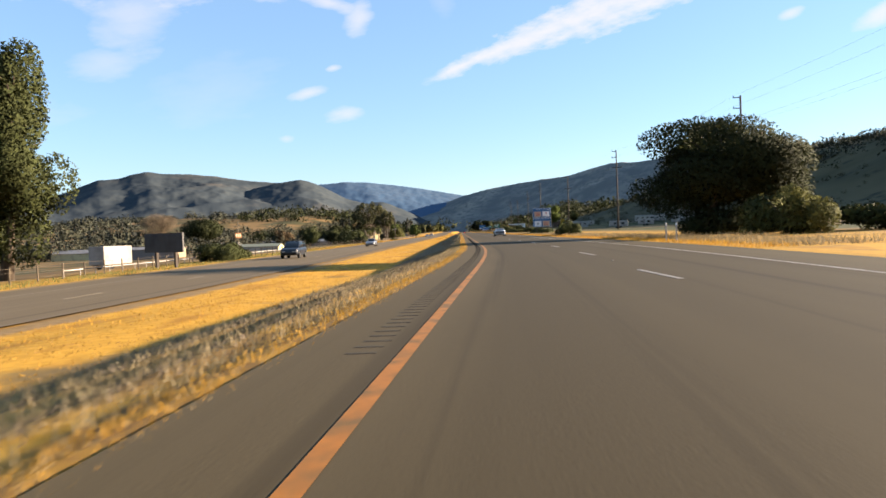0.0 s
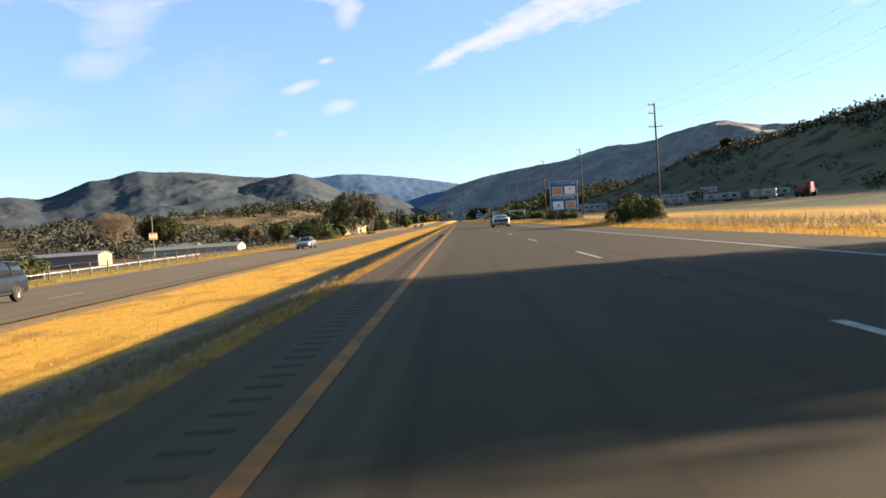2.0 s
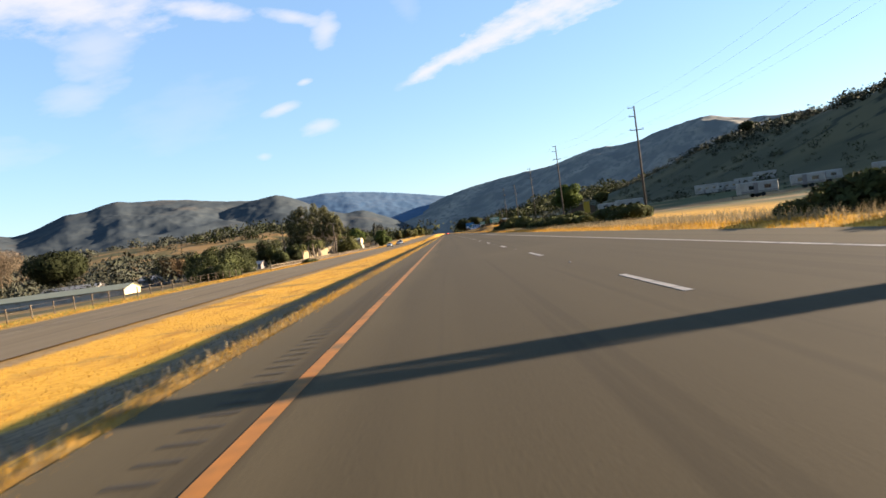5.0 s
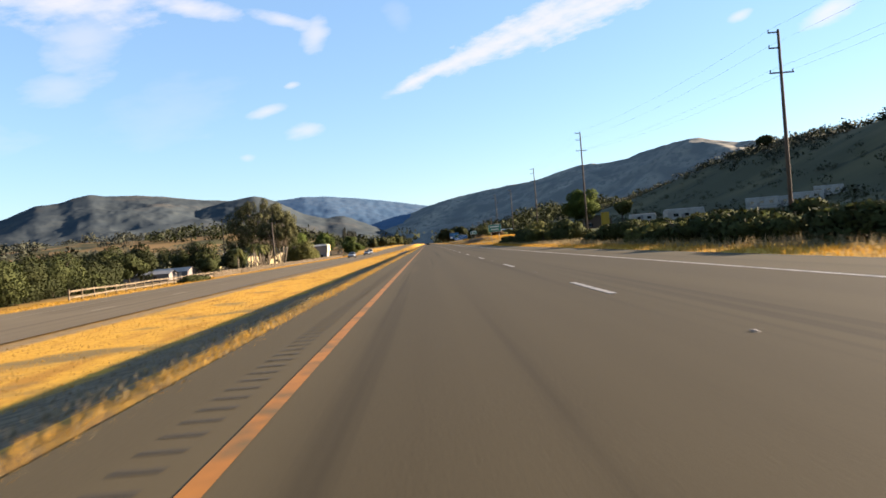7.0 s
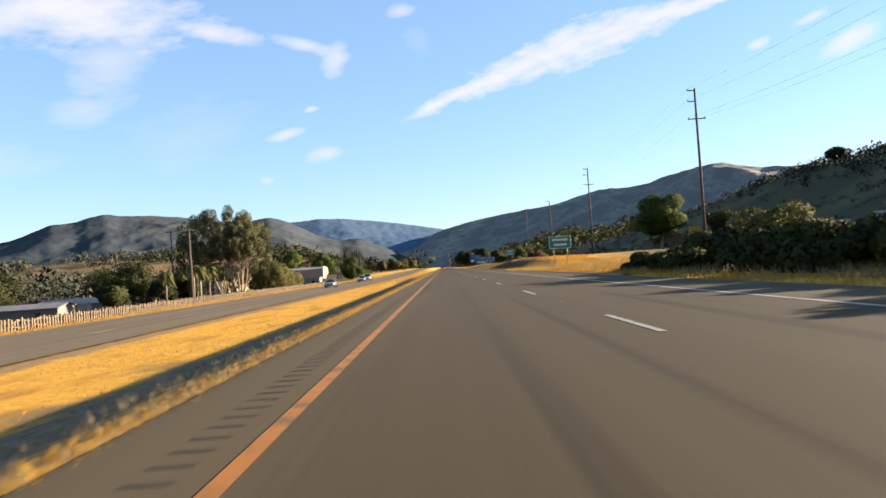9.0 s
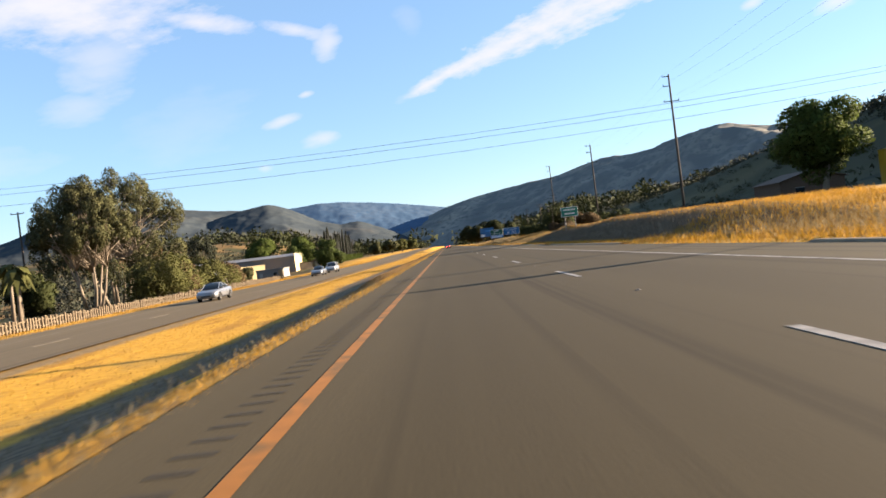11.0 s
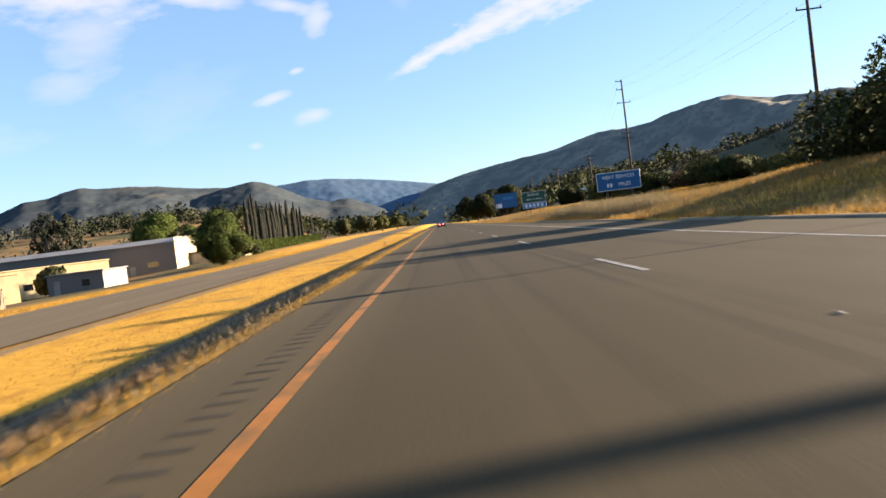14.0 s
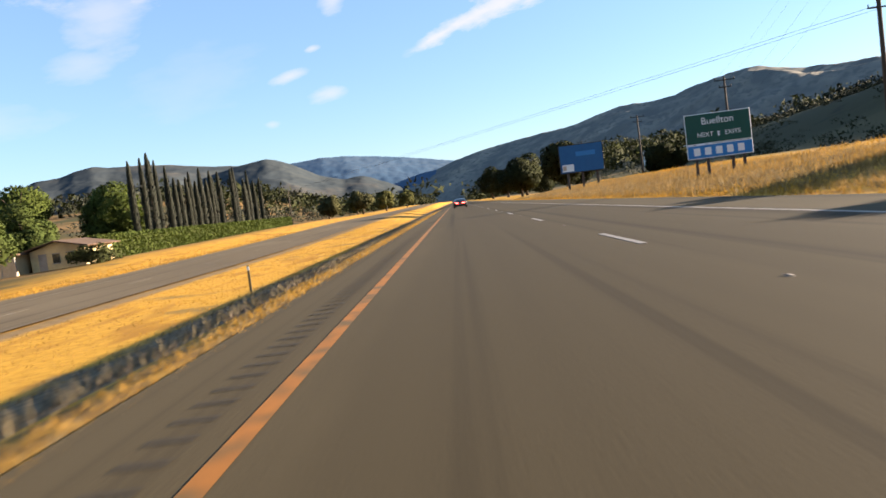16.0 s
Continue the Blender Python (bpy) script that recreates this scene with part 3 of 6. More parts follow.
def box(bm, cx, cy, cz, sx, sy, sz, turn=0.0, bevel=0.0):
    """A box given by its middle and full sizes, its edges bevelled."""
    r = bmesh.ops.create_cube(bm, size=1.0)
    verts = r["verts"]
    bmesh.ops.scale(bm, vec=(sx, sy, sz), verts=verts)
    if bevel:
        edges = list({e for v in verts for e in v.link_edges})
        out = bmesh.ops.bevel(bm, geom=edges, offset=bevel, segments=1, affect="EDGES")
        verts = list({v for f in out["faces"] for v in f.verts} | {v for v in verts if v.is_valid})
    if turn:
        bmesh.ops.rotate(bm, cent=(0, 0, 0), matrix=Matrix.Rotation(radians(turn), 3, "Z"), verts=verts)
    bmesh.ops.translate(bm, vec=(cx, cy, cz), verts=verts)
    return verts


def boxes(*rows, bevel=0.0):
    bm = bmesh.new()
    for row in rows:
        box(bm, *row, bevel=bevel)
    return bm


def tube(bm, pts, radii, seg=8, cap=True):
    """A tapered tube along points."""
    rings = []
    n = len(pts)
    for i, (p, r) in enumerate(zip(pts, radii)):
        p = Vector(p)
        a, b = Vector(pts[max(i - 1, 0)]), Vector(pts[min(i + 1, n - 1)])
        d = (b - a).normalized()
        side = d.cross(Vector((0, 0, 1)) if abs(d.z) < 0.95 else Vector((1, 0, 0))).normalized()
        up = side.cross(d)
        rings.append([bm.verts.new(p + (side * math.cos(t) + up * math.sin(t)) * r) for t in (2 * math.pi * k / seg for k in range(seg))])
    for a, b in zip(rings, rings[1:]):
        for k in range(seg):
            bm.faces.new((a[k], a[(k + 1) % seg], b[(k + 1) % seg], b[k]))
    if cap:
        bm.faces.new(rings[-1])
        bm.faces.new(list(reversed(rings[0])))


def quads_mesh(name, verts, per, mat):
    """A mesh of loose faces with per corners each, from an array of corners; leaves take the rounded light of their clump."""
    normals = None
    if isinstance(verts, tuple):
        verts, normals = verts
    n = len(verts) // per
    me = bpy.data.meshes.new(name)
    me.vertices.add(len(verts))
    me.vertices.foreach_set("co", np.asarray(verts, np.float32).ravel())
    me.loops.add(n * per)
    me.loops.foreach_set("vertex_index", np.arange(n * per, dtype=np.int32))
    me.polygons.add(n)
    me.polygons.foreach_set("loop_start", np.arange(0, n * per, per, dtype=np.int32))
    me.update(calc_edges=True)
    if normals is not None:
        me.polygons.foreach_set("use_smooth", [True] * n)
        me.attributes.new("custom_normal", "FLOAT_VECTOR", "POINT").data.foreach_set("vector", np.asarray(normals, np.float32).ravel())
    me.materials.append(mat)
    return me


def sm(a, b, x):
    t = np.clip((np.asarray(x, float) - a) / (b - a), 0, 1)
    return t * t * (3 - 2 * t)


def wave(x, y, s, seed=0.0):
    """Smooth pseudo-random relief between about -1 and 1."""
    x, y = np.asarray(x, float) / s + seed, np.asarray(y, float) / s - seed * 1.7
    return (np.sin(x * 1.3 + 1.7 * np.sin(y * 0.9)) + np.sin(y * 1.1 + 1.3 * np.sin(x * 1.2 + 2)) + np.sin((x + y) * 0.7 + 1.1 * np.sin(x - y))) / 3


# ---- the lie of the land ----
ROAD_L, ROAD_R = -2.1, 8.6             # edges of the near carriageway's asphalt
ONC_L, ONC_R = -24.2, -14.0            # edges of the far carriageway's asphalt
XS = [-4600, -1500, -400, -150, -80, -50, -27, -25.4, -12.8, -9.4, -7.2, -5.2, -2.6, -2.2, -2.0, 8.6, 9.4, 20, 45, 62, 95, 4600]
ZS = [-8, -8, -8, -6, -4.0, -2.2, -1.32, -1.28, -1.30, -1.34, -1.32, -0.96, -0.08, -0.004, -0.05, -0.06, 0.0, 0.05, 0.3, 1.0, 1.7, 2.2]


def onc_lift(y):
    return 1.2 * sm(560, 720, y) + 1.6 * sm(720, 1100, y)


def land(x, y):
    x, y = np.asarray(x, float), np.asarray(y, float)
    x = x - bend(y)
    z = np.interp(x, XS, ZS)
    gentle = 1 - 0.24 * (1 - sm(8, 46, y)) - 0.32 * sm(370, 385, y) * (1 - sm(430, 445, y))
    ditch = sm(-2.1, -3.6, x) * (1 - sm(-9, -13, x))
    z = np.where((x < -2.1) & (x > -13), z * (1 - ditch * (1 - gentle)), z)
    furrows = 0.22 * np.exp(-((x + 4.6 + 0.12 * wave(x, y, 14.0, 8)) / 0.36) ** 2) + 0.15 * np.exp(-((x + 3.2) / 0.26) ** 2)
    z = z + furrows * (1 - sm(40, 70, y)) * (0.75 + 0.5 * wave(x, y, 5.0, 2))
    z = z + ditch * (0.018 * wave(x, y, 1.3) + 0.05 * wave(x, y, 9.0, 3))
    z = z + onc_lift(y) * sm(-5, -12, x) * (1 - 0.6 * sm(-60, -300, x)) + 1.0 * sm(560, 605, y) * sm(-27, -34, x) * (1 - sm(-60, -150, x))
    foot, top = 9.6 + 1.3 * sm(350, 375, y) * (1 - sm(480, 500, y)), 14.3 + 4.5 * sm(425, 445, y) + 4.5 * sm(478, 500, y)
    bank = 1.35 * sm(350, 375, y) * (1 - sm(610, 690, y)) + 0.5 * sm(302, 320, y) * (1 - sm(330, 350, y))
    z = z + bank * np.clip((x - foot) / (top - foot), 0, 1) ** 0.9 * (1 + 0.12 * wave(x, y, 7.0, 5)) * (1 - 0.4 * sm(26, 50, x))
    z = z + 0.04 * wave(x, y, 2.2, 1) * sm(9.2, 11, x) * (1 - sm(60, 90, x))
    ridge = (38.5 + 3.0 * wave(x, y, 45, 2) + 5 * wave(x, y, 160, 4)) * sm(100, 245, x) * (1 - sm(690, 1130, y)) * (1 - 0.55 * sm(260, 520, x))
    z = z + ridge * sm(-900, -500, y)
    for cx, cy, r, hh in ((-330, 1180, 330, 30), (-760, 1350, 420, 22), (-1250, 1500, 500, 26), (-560, 760, 260, 6), (-150, 1500, 300, 14), (420, 1750, 380, 34), (900, 1300, 600, 70)):
        z = z + hh * np.exp(-(((x - cx) / r) ** 2 + ((y - cy) / r) ** 2)) * (1 + 0.12 * wave(x, y, 60, cx)) * sm(50, 220, np.abs(x + 8))
    return z


def sheet(name, xs, ys, mat, height, label, category=""):
    xs, ys = np.asarray(xs, float), np.asarray(ys, float)
    gx, gy = np.meshgrid(xs, ys)
    gx = gx + bend(gy)
    co = np.stack([gx, gy, height(gx, gy)], -1).reshape(-1, 3)
    nx, ny = len(xs), len(ys)
    i = (np.arange(ny - 1)[:, None] * nx + np.arange(nx - 1)[None, :]).ravel()
    faces = np.stack([i, i + 1, i + nx + 1, i + nx], -1)
    me = bpy.data.meshes.new(name)
    me.from_pydata(co.tolist(), [], faces.tolist())
    me.polygons.foreach_set("use_smooth", [True] * len(me.polygons))
    me.materials.append(mat)
    return tagged(new(name, me), label=label, category=category, kind="structure")


def steps(*runs):
    out = []
    for a, b, d in runs:
        out += list(np.arange(a, b, d))
    return out


GX = steps((-4600, -1600, 300), (-1600, -400, 60), (-400, -80, 16), (-80, -28, 4), (-28, -13, 1.5), (-13, -5, 0.5), (-5, -2, 0.2), (-2, 8.5, 2.1), (8.5, 16, 0.5), (16, 50, 3), (50, 420, 9), (420, 1500, 50), (1500, 4700, 300))
GY = steps((-700, -60, 40), (-60, 720, 2.5), (720, 1500, 15), (1500, 4800, 110))
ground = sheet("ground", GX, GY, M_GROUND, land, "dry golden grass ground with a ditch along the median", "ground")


def strip(name, x0, x1, y0, y1, mat, height, parent=None, label="", category="", dy=3.0):
    """A flat band along the road."""
    ys = np.append(np.append(np.arange(y0, 66, dy), np.arange(66, y1, 10.0)), y1)
    bm = bmesh.new()
    prev = None
    for y in ys:
        z = float(height(y))
        off = float(bend(y))
        row = [bm.verts.new((x0 + off, y, z)), bm.verts.new((x1 + off, y, z))]
        if prev:
            bm.faces.new((prev[0], prev[1], row[1], row[0]))
        prev = row
    me = bpy.data.meshes.new(name)
    bm.to_mesh(me)
    bm.free()
    me.materials.append(mat)
    ob = new(name, me)
    if parent is not None:
        ob.parent = parent
        return ob
    return tagged(ob, label=label, category=category, kind="structure")


def flat(z):
    return lambda y: z


def onc_z(z):
    return lambda y: -1.21 + z + float(onc_lift(y))


road = strip("road", ROAD_L, ROAD_R, -60, 1500, M_ROAD, flat(0.0), label="worn grey-brown asphalt highway carriageway", category="road")
far_road = strip("road_oncoming", ONC_L, ONC_R, -60, 1500, M_ROAD2, onc_z(0.0), label="weathered asphalt carriageway beyond the grassy median", category="road")
strip("yellow_edge_line", -1.12, -1.0, -60, 1500, M_YELLOW, flat(0.004), road)
strip("white_edge_line", 6.08, 6.22, -60, 1500, M_WHITE_LINE, flat(0.004), road)
strip("white_edge_line", -21.8, -21.68, -60, 1500, M_FADED, onc_z(0.004), far_road)


def spurs(x, y, seed):
    """Branching spurs and gullies: folded noise in four sizes, about -1 to 1."""
    v, amp, k = 0.0, 0.62, 1 / 620
    wx = 150 * noise.noise(Vector((x / 700, y / 700, seed + 9)))
    for o in range(4):
        v += amp * (0.9 - 2.6 * abs(noise.noise(Vector(((x + wx) * k + seed, (y - wx) * k, seed + o)))))
        amp, k = amp * 0.47, k * 2.1
    return v


def mountain(name, table, dist, depth, mat, label, seed, rough=0.075, slant=0.0):
    """A range whose crest follows rows of (azimuth in degrees, height), seen from the middle of the drive."""
    az_t, h_t = zip(*table)
    azs = np.linspace(az_t[0], az_t[-1], int((az_t[-1] - az_t[0]) / 0.11) + 1)
    crest = np.interp(azs, az_t, h_t)
    kern = np.hanning(9) / np.hanning(9).sum()
    crest = np.convolve(np.pad(crest, 4, mode="edge"), kern, mode="valid")
    far = dist - slant * (np.clip(azs, -4, 48) - 20) if slant else np.full(len(azs), float(dist))
    crest = crest * far / dist
    us = np.concatenate([np.linspace(0, 1, 58), [1.03, 1.08, 1.15]])
    verts = []
    for u in us:
        for a, c, d in zip(azs, crest, far):
            r = d + depth * (u - 1)
            x, y = r * math.sin(radians(a)), 300 + r * math.cos(radians(a))
            f = min(u, 1.0) if u <= 1 else 1 - (u - 1) * 1.4
            k = math.sin(min(u, 1.0) * math.pi) ** 0.8 if u < 1 else 0.0
            scrub = 2.2 * noise.fractal(Vector((x / 40, y / 40, seed)), 1.0, 2.0, 3)
            verts.append((x, y, c * (f + rough * k * spurs(x, y, seed)) + scrub * min(u * 2, 1) - 14 * (1 - min(u * 4, 1))))
    n = len(azs)
    faces = [(j * n + i, j * n + i + 1, (j + 1) * n + i + 1, (j + 1) * n + i) for j in range(len(us) - 1) for i in range(n - 1)]
    me = bpy.data.meshes.new(name)
    me.from_pydata(verts, [], faces)
    me.polygons.foreach_set("use_smooth", [True] * len(faces))
    me.materials.append(mat)
    return tagged(new(name, me), label=label, category="mountain", kind="structure")


mountain("mountain_far", [(-20, 320), (-14.3, 345), (-10.95, 326), (-9, 340), (-7.3, 333), (-4.9, 308), (-2.75, 280), (0.06, 235), (3, 190), (7, 120)], 4600, 800, M_MOUNT_FAR, "distant mountain range tinted blue-grey for haze beyond the valley", 3.0, 0.045)
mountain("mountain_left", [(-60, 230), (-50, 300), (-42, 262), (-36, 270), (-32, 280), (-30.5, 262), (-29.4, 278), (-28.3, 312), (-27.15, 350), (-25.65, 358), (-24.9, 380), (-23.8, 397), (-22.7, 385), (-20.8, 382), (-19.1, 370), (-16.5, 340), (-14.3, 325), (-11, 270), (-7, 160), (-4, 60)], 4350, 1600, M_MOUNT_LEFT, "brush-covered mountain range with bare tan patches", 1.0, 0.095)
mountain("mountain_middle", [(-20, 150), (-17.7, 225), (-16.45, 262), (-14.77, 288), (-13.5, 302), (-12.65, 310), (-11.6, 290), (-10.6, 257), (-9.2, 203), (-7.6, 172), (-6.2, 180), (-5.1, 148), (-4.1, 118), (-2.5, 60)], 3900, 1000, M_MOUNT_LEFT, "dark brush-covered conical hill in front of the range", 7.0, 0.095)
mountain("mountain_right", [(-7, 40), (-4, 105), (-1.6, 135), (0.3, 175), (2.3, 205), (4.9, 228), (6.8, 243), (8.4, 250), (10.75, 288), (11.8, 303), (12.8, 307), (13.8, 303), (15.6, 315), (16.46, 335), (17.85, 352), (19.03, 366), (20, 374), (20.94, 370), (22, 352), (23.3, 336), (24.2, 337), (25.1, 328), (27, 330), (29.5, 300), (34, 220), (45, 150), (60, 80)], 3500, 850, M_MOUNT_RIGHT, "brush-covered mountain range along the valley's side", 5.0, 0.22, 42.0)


# ---- trees and bushes ----
def blobs(rng, n, centre, spread, size):
    """Lobes of a crown: rows of middle and radii."""
    out = []
    for _ in range(n):
        d = rng.normal(size=3)
        d /= np.linalg.norm(d)
        c = np.array(centre) + d * np.array(spread) * rng.uniform(0.35, 1.0)
        out.append((c, np.array(size) * rng.uniform(0.7, 1.25)))
    return out


Leaves = collections.namedtuple("Leaves", "corners normals")


def leaf_faces(rng, lobes, n, size, droop=0.0):
    """Corners of n small three-cornered leaf clumps spread over the skins of the lobes."""
    w = np.array([r.prod() ** (2 / 3) for _, r in lobes])
    idx = rng.choice(len(lobes), n, p=w / w.sum())
    c = np.array([l[0] for l in lobes])[idx]
    r = np.array([l[1] for l in lobes])[idx]
    d = rng.normal(size=(n, 3))
    d /= np.linalg.norm(d, axis=1)[:, None]
    at = c + d * r * rng.uniform(0.55, 1.08, (n, 1)) ** 0.6
    a = rng.normal(size=(n, 3)) * 0.75 + d * 0.2
    a[:, 2] -= droop
    a /= np.linalg.norm(a, axis=1)[:, None]
    b = np.cross(a, rng.normal(size=(n, 3)))
    b /= np.linalg.norm(b, axis=1)[:, None]
    s = size * rng.uniform(0.55, 1.3, (n, 1))
    a, b = a * s, b * s * 0.55
    q = np.stack([at - a * 1.1, at + a * 0.6 + b * 1.1, at + a * 0.7 - b * 0.9], 1)
    turned = np.einsum("ij,ij->i", np.cross(q[:, 1] - q[:, 0], q[:, 2] - q[:, 0]), d) < 0
    q[turned] = q[turned][:, ::-1]
    middle = np.average(np.array([l[0] for l in lobes]), axis=0, weights=w)
    out = (at - middle) / (np.abs(at - middle).max(0) + 1e-6)
    nrm = d + 0.9 * out + rng.normal(size=(n, 3)) * 0.24
    nrm /= np.linalg.norm(nrm, axis=1)[:, None]
    return Leaves(q.reshape(-1, 3), np.repeat(nrm, 3, 0))


def limbs(rng, bm, base, top, radius, n, reach, seg=8):
    """A trunk that leans a little, and limbs that leave it upward."""
    base, top = Vector(base), Vector(top)
    pts = [base.lerp(top, k / 5) + Vector((rng.uniform(-1, 1), rng.uniform(-1, 1), 0)) * radius * 0.5 * (k > 0) for k in range(6)]
    tube(bm, pts, [radius * (1.35 if k == 0 else 1 - 0.15 * k) for k in range(6)], seg)
    for _ in range(n):
        k = rng.uniform(0.35, 0.95)
        s = base.lerp(top, k)
        a = rng.uniform(0, 2 * math.pi)
        end = s + Vector((math.cos(a), math.sin(a), rng.uniform(0.35, 1.0))) * reach * rng.uniform(0.6, 1.1)
        mid = s.lerp(end, 0.5) + Vector((0, 0, reach * 0.08))
        tube(bm, [s, mid, end], [radius * 0.45, radius * 0.3, radius * 0.1], 6)


def tree(name, place, seed, height, width, leaf, bark, label, category="tree", leaves=5000, size=0.4, bottom=0.25, lobe=0.36, trunks=1, group="", droop=0.0, lobes_n=14, trunk_r=None, deep=1.0):
    """A tree with a tapered trunk and limbs, and a crown of leaf clumps in lobes."""
    rng = np.random.default_rng(seed)
    z = float(land(place[0], place[1])) - 0.05
    root = thing(name, (place[0], place[1], z), label, category, group)
    root.matrix_world = root.matrix_world @ Matrix.Diagonal((1, deep, 1, 1))
    bm = bmesh.new()
    r = trunk_r or height * 0.03
    for k in range(trunks):
        off = (rng.uniform(-1, 1) * width * 0.12 * (trunks > 1), rng.uniform(-1, 1) * width * 0.12 * (trunks > 1))
        lean = (rng.uniform(-1, 1) * width * 0.15 + off[0], rng.uniform(-1, 1) * width * 0.15 + off[1])
        limbs(rng, bm, (off[0], off[1], 0), (lean[0], lean[1], height * 0.74), r, 7, min(width, height) * 0.26)
    part("trunk", bm, bark, root, smooth=True)
    zc = height * (bottom + (1 - bottom) / 2)
    spread = (width * 0.5 - width * lobe * 0.5, width * 0.5 - width * lobe * 0.5, height * (1 - bottom) * 0.5 * (1 - lobe * 0.8))
    ls = blobs(rng, lobes_n, (0, 0, zc), spread, (width * lobe * 0.55, width * lobe * 0.55, height * (1 - bottom) * lobe * 0.5))
    part_of("crown", quads_mesh("crown", leaf_faces(rng, ls, leaves, size, droop), 3, leaf), None, root)
    return root


def branching(name, place, seed, height, width, leaf, bark, label, leaves, size, forks=4, tips=26, lobe=0.16, droop=0.7, crown_from=0.35, trunk_r=0.35, group=""):
    """An open tree: trunks fork into long limbs, and each limb ends in a drooping tuft of foliage."""
    rng = np.random.default_rng(seed)
    root = thing(name, (place[0], place[1], float(land(*place)) - 0.1), label, "tree", group)
    lobes = []
    bases = []
    for k in range(forks):
        a = 2 * math.pi * k / forks + rng.uniform(-0.4, 0.4)
        off = Vector((math.cos(a), math.sin(a), 0)) * width * 0.05
        fork = Vector((math.cos(a) * width * 0.14, math.sin(a) * width * 0.14, height * rng.uniform(0.3, 0.42)))
        bm = bmesh.new()
        tube(bm, [off, off.lerp(fork, 0.5) + Vector((rng.uniform(-0.3, 0.3), rng.uniform(-0.3, 0.3), 0)), fork], [trunk_r * 1.2, trunk_r * 0.85, trunk_r * 0.62], 8)
        part("trunk", bm, bark, root, smooth=True)
        bases.append(fork)
    for k in range(tips):
        fork = bases[k % forks]
        a = rng.uniform(0, 2 * math.pi)
        rr = math.sqrt(rng.uniform(0.02, 1.0)) * width * 0.42
        top = height * (0.93 - 0.38 * (rr / (width * 0.42)) ** 2 * rng.uniform(0.5, 1.1))
        z = rng.uniform(crown_from * height, top) if rng.uniform() < 0.6 else top
        tip = Vector((math.cos(a) * rr, math.sin(a) * rr, z))
        mid = fork.lerp(tip, 0.55) + Vector((rng.uniform(-0.6, 0.6), rng.uniform(-0.6, 0.6), 0.6))
        bm = bmesh.new()
        tube(bm, [fork, mid, tip], [trunk_r * 0.45, trunk_r * 0.26, trunk_r * 0.08], 6)
        part("limb", bm, bark, root, smooth=True)
        s = width * lobe * rng.uniform(0.6, 1.2)
        lobes.append((np.array(tip) + np.array([0, 0, -s * 0.3]), np.array([s * 0.85, s * 0.85, s * 1.15])))
        if rng.uniform() < 0.6:
            lobes.append((np.array(mid.lerp(tip, 0.6)) + rng.normal(size=3) * s * 0.4, np.array([s, s, s]) * 0.65))
    part_of("crown", quads_mesh("crown", leaf_faces(rng, lobes, leaves, size, droop), 3, leaf), None, root)
    return root


def bush(place, seed, height, width, leaf, label, leaves=2500, size=0.22, name="bush", length=None, group=""):
    rng = np.random.default_rng(seed)
    z = float(land(place[0], place[1])) - 0.08
    root = thing(name, (place[0], place[1], z), label, "bush", group)
    bm = bmesh.new()
    ly = length or width
    for _ in range(8):
        a = rng.uniform(0, 2 * math.pi)
        e = Vector((math.cos(a) * width * 0.3, math.sin(a) * ly * 0.3, height * rng.uniform(0.5, 0.85)))
        tube(bm, [(0, 0, 0), e * 0.5 + Vector((0, 0, height * 0.1)), e], [0.05, 0.035, 0.012], 5)
    part("stems", bm, M_BARK, root)
    ls = []
    for k in range(20):
        px, py = rng.uniform(-0.38, 0.38), rng.uniform(-0.42, 0.42)
        dome = 1 - 1.6 * (px * px + py * py)
        ls.append((np.array([px * width, py * ly, height * dome * rng.uniform(0.2, 0.74)]), np.array([width * 0.19, ly * 0.17, height * 0.28]) * rng.uniform(0.5, 1.3)))
    part_of("foliage", quads_mesh("foliage", leaf_faces(rng, ls, leaves, size), 3, leaf), None, root)
    return root


def cypress(place, seed, height, width, group):
    rng = np.random.default_rng(seed)
    z = float(land(*place)) - 0.05
    root = thing("cypress", (*place, z), "tall narrow dark green Italian cypress in a row", "tree", group)
    bm = bmesh.new()
    tube(bm, [(0, 0, 0), (0, 0, height * 0.5), (0, 0, height * 0.97)], [0.16, 0.1, 0.02], 7)
    part("trunk", bm, M_BARK, root)
    n = 1500
    t = rng.uniform(0, 1, n)
    rad = width * 0.5 * np.sin(np.clip(t * 0.9 + 0.1, 0, 1) * math.pi) ** 0.6 * rng.uniform(0.6, 1.1, n)
    a = rng.uniform(0, 2 * math.pi, n)
    at = np.stack([np.cos(a) * rad, np.sin(a) * rad, 0.25 + t * (height - 0.4)], -1)
    up = np.stack([np.cos(a) * 0.25, np.sin(a) * 0.25, np.ones(n)], -1) * rng.uniform(0.2, 0.42, (n, 1))
    side = np.stack([-np.sin(a), np.cos(a), np.zeros(n)], -1) * 0.12
    part_of("crown", quads_mesh("crown", np.stack([at - side, at + side, at + up + side * 0.3, at + up - side * 0.3], 1).reshape(-1, 3), 4, M_CYPRESS), None, root)
    return root


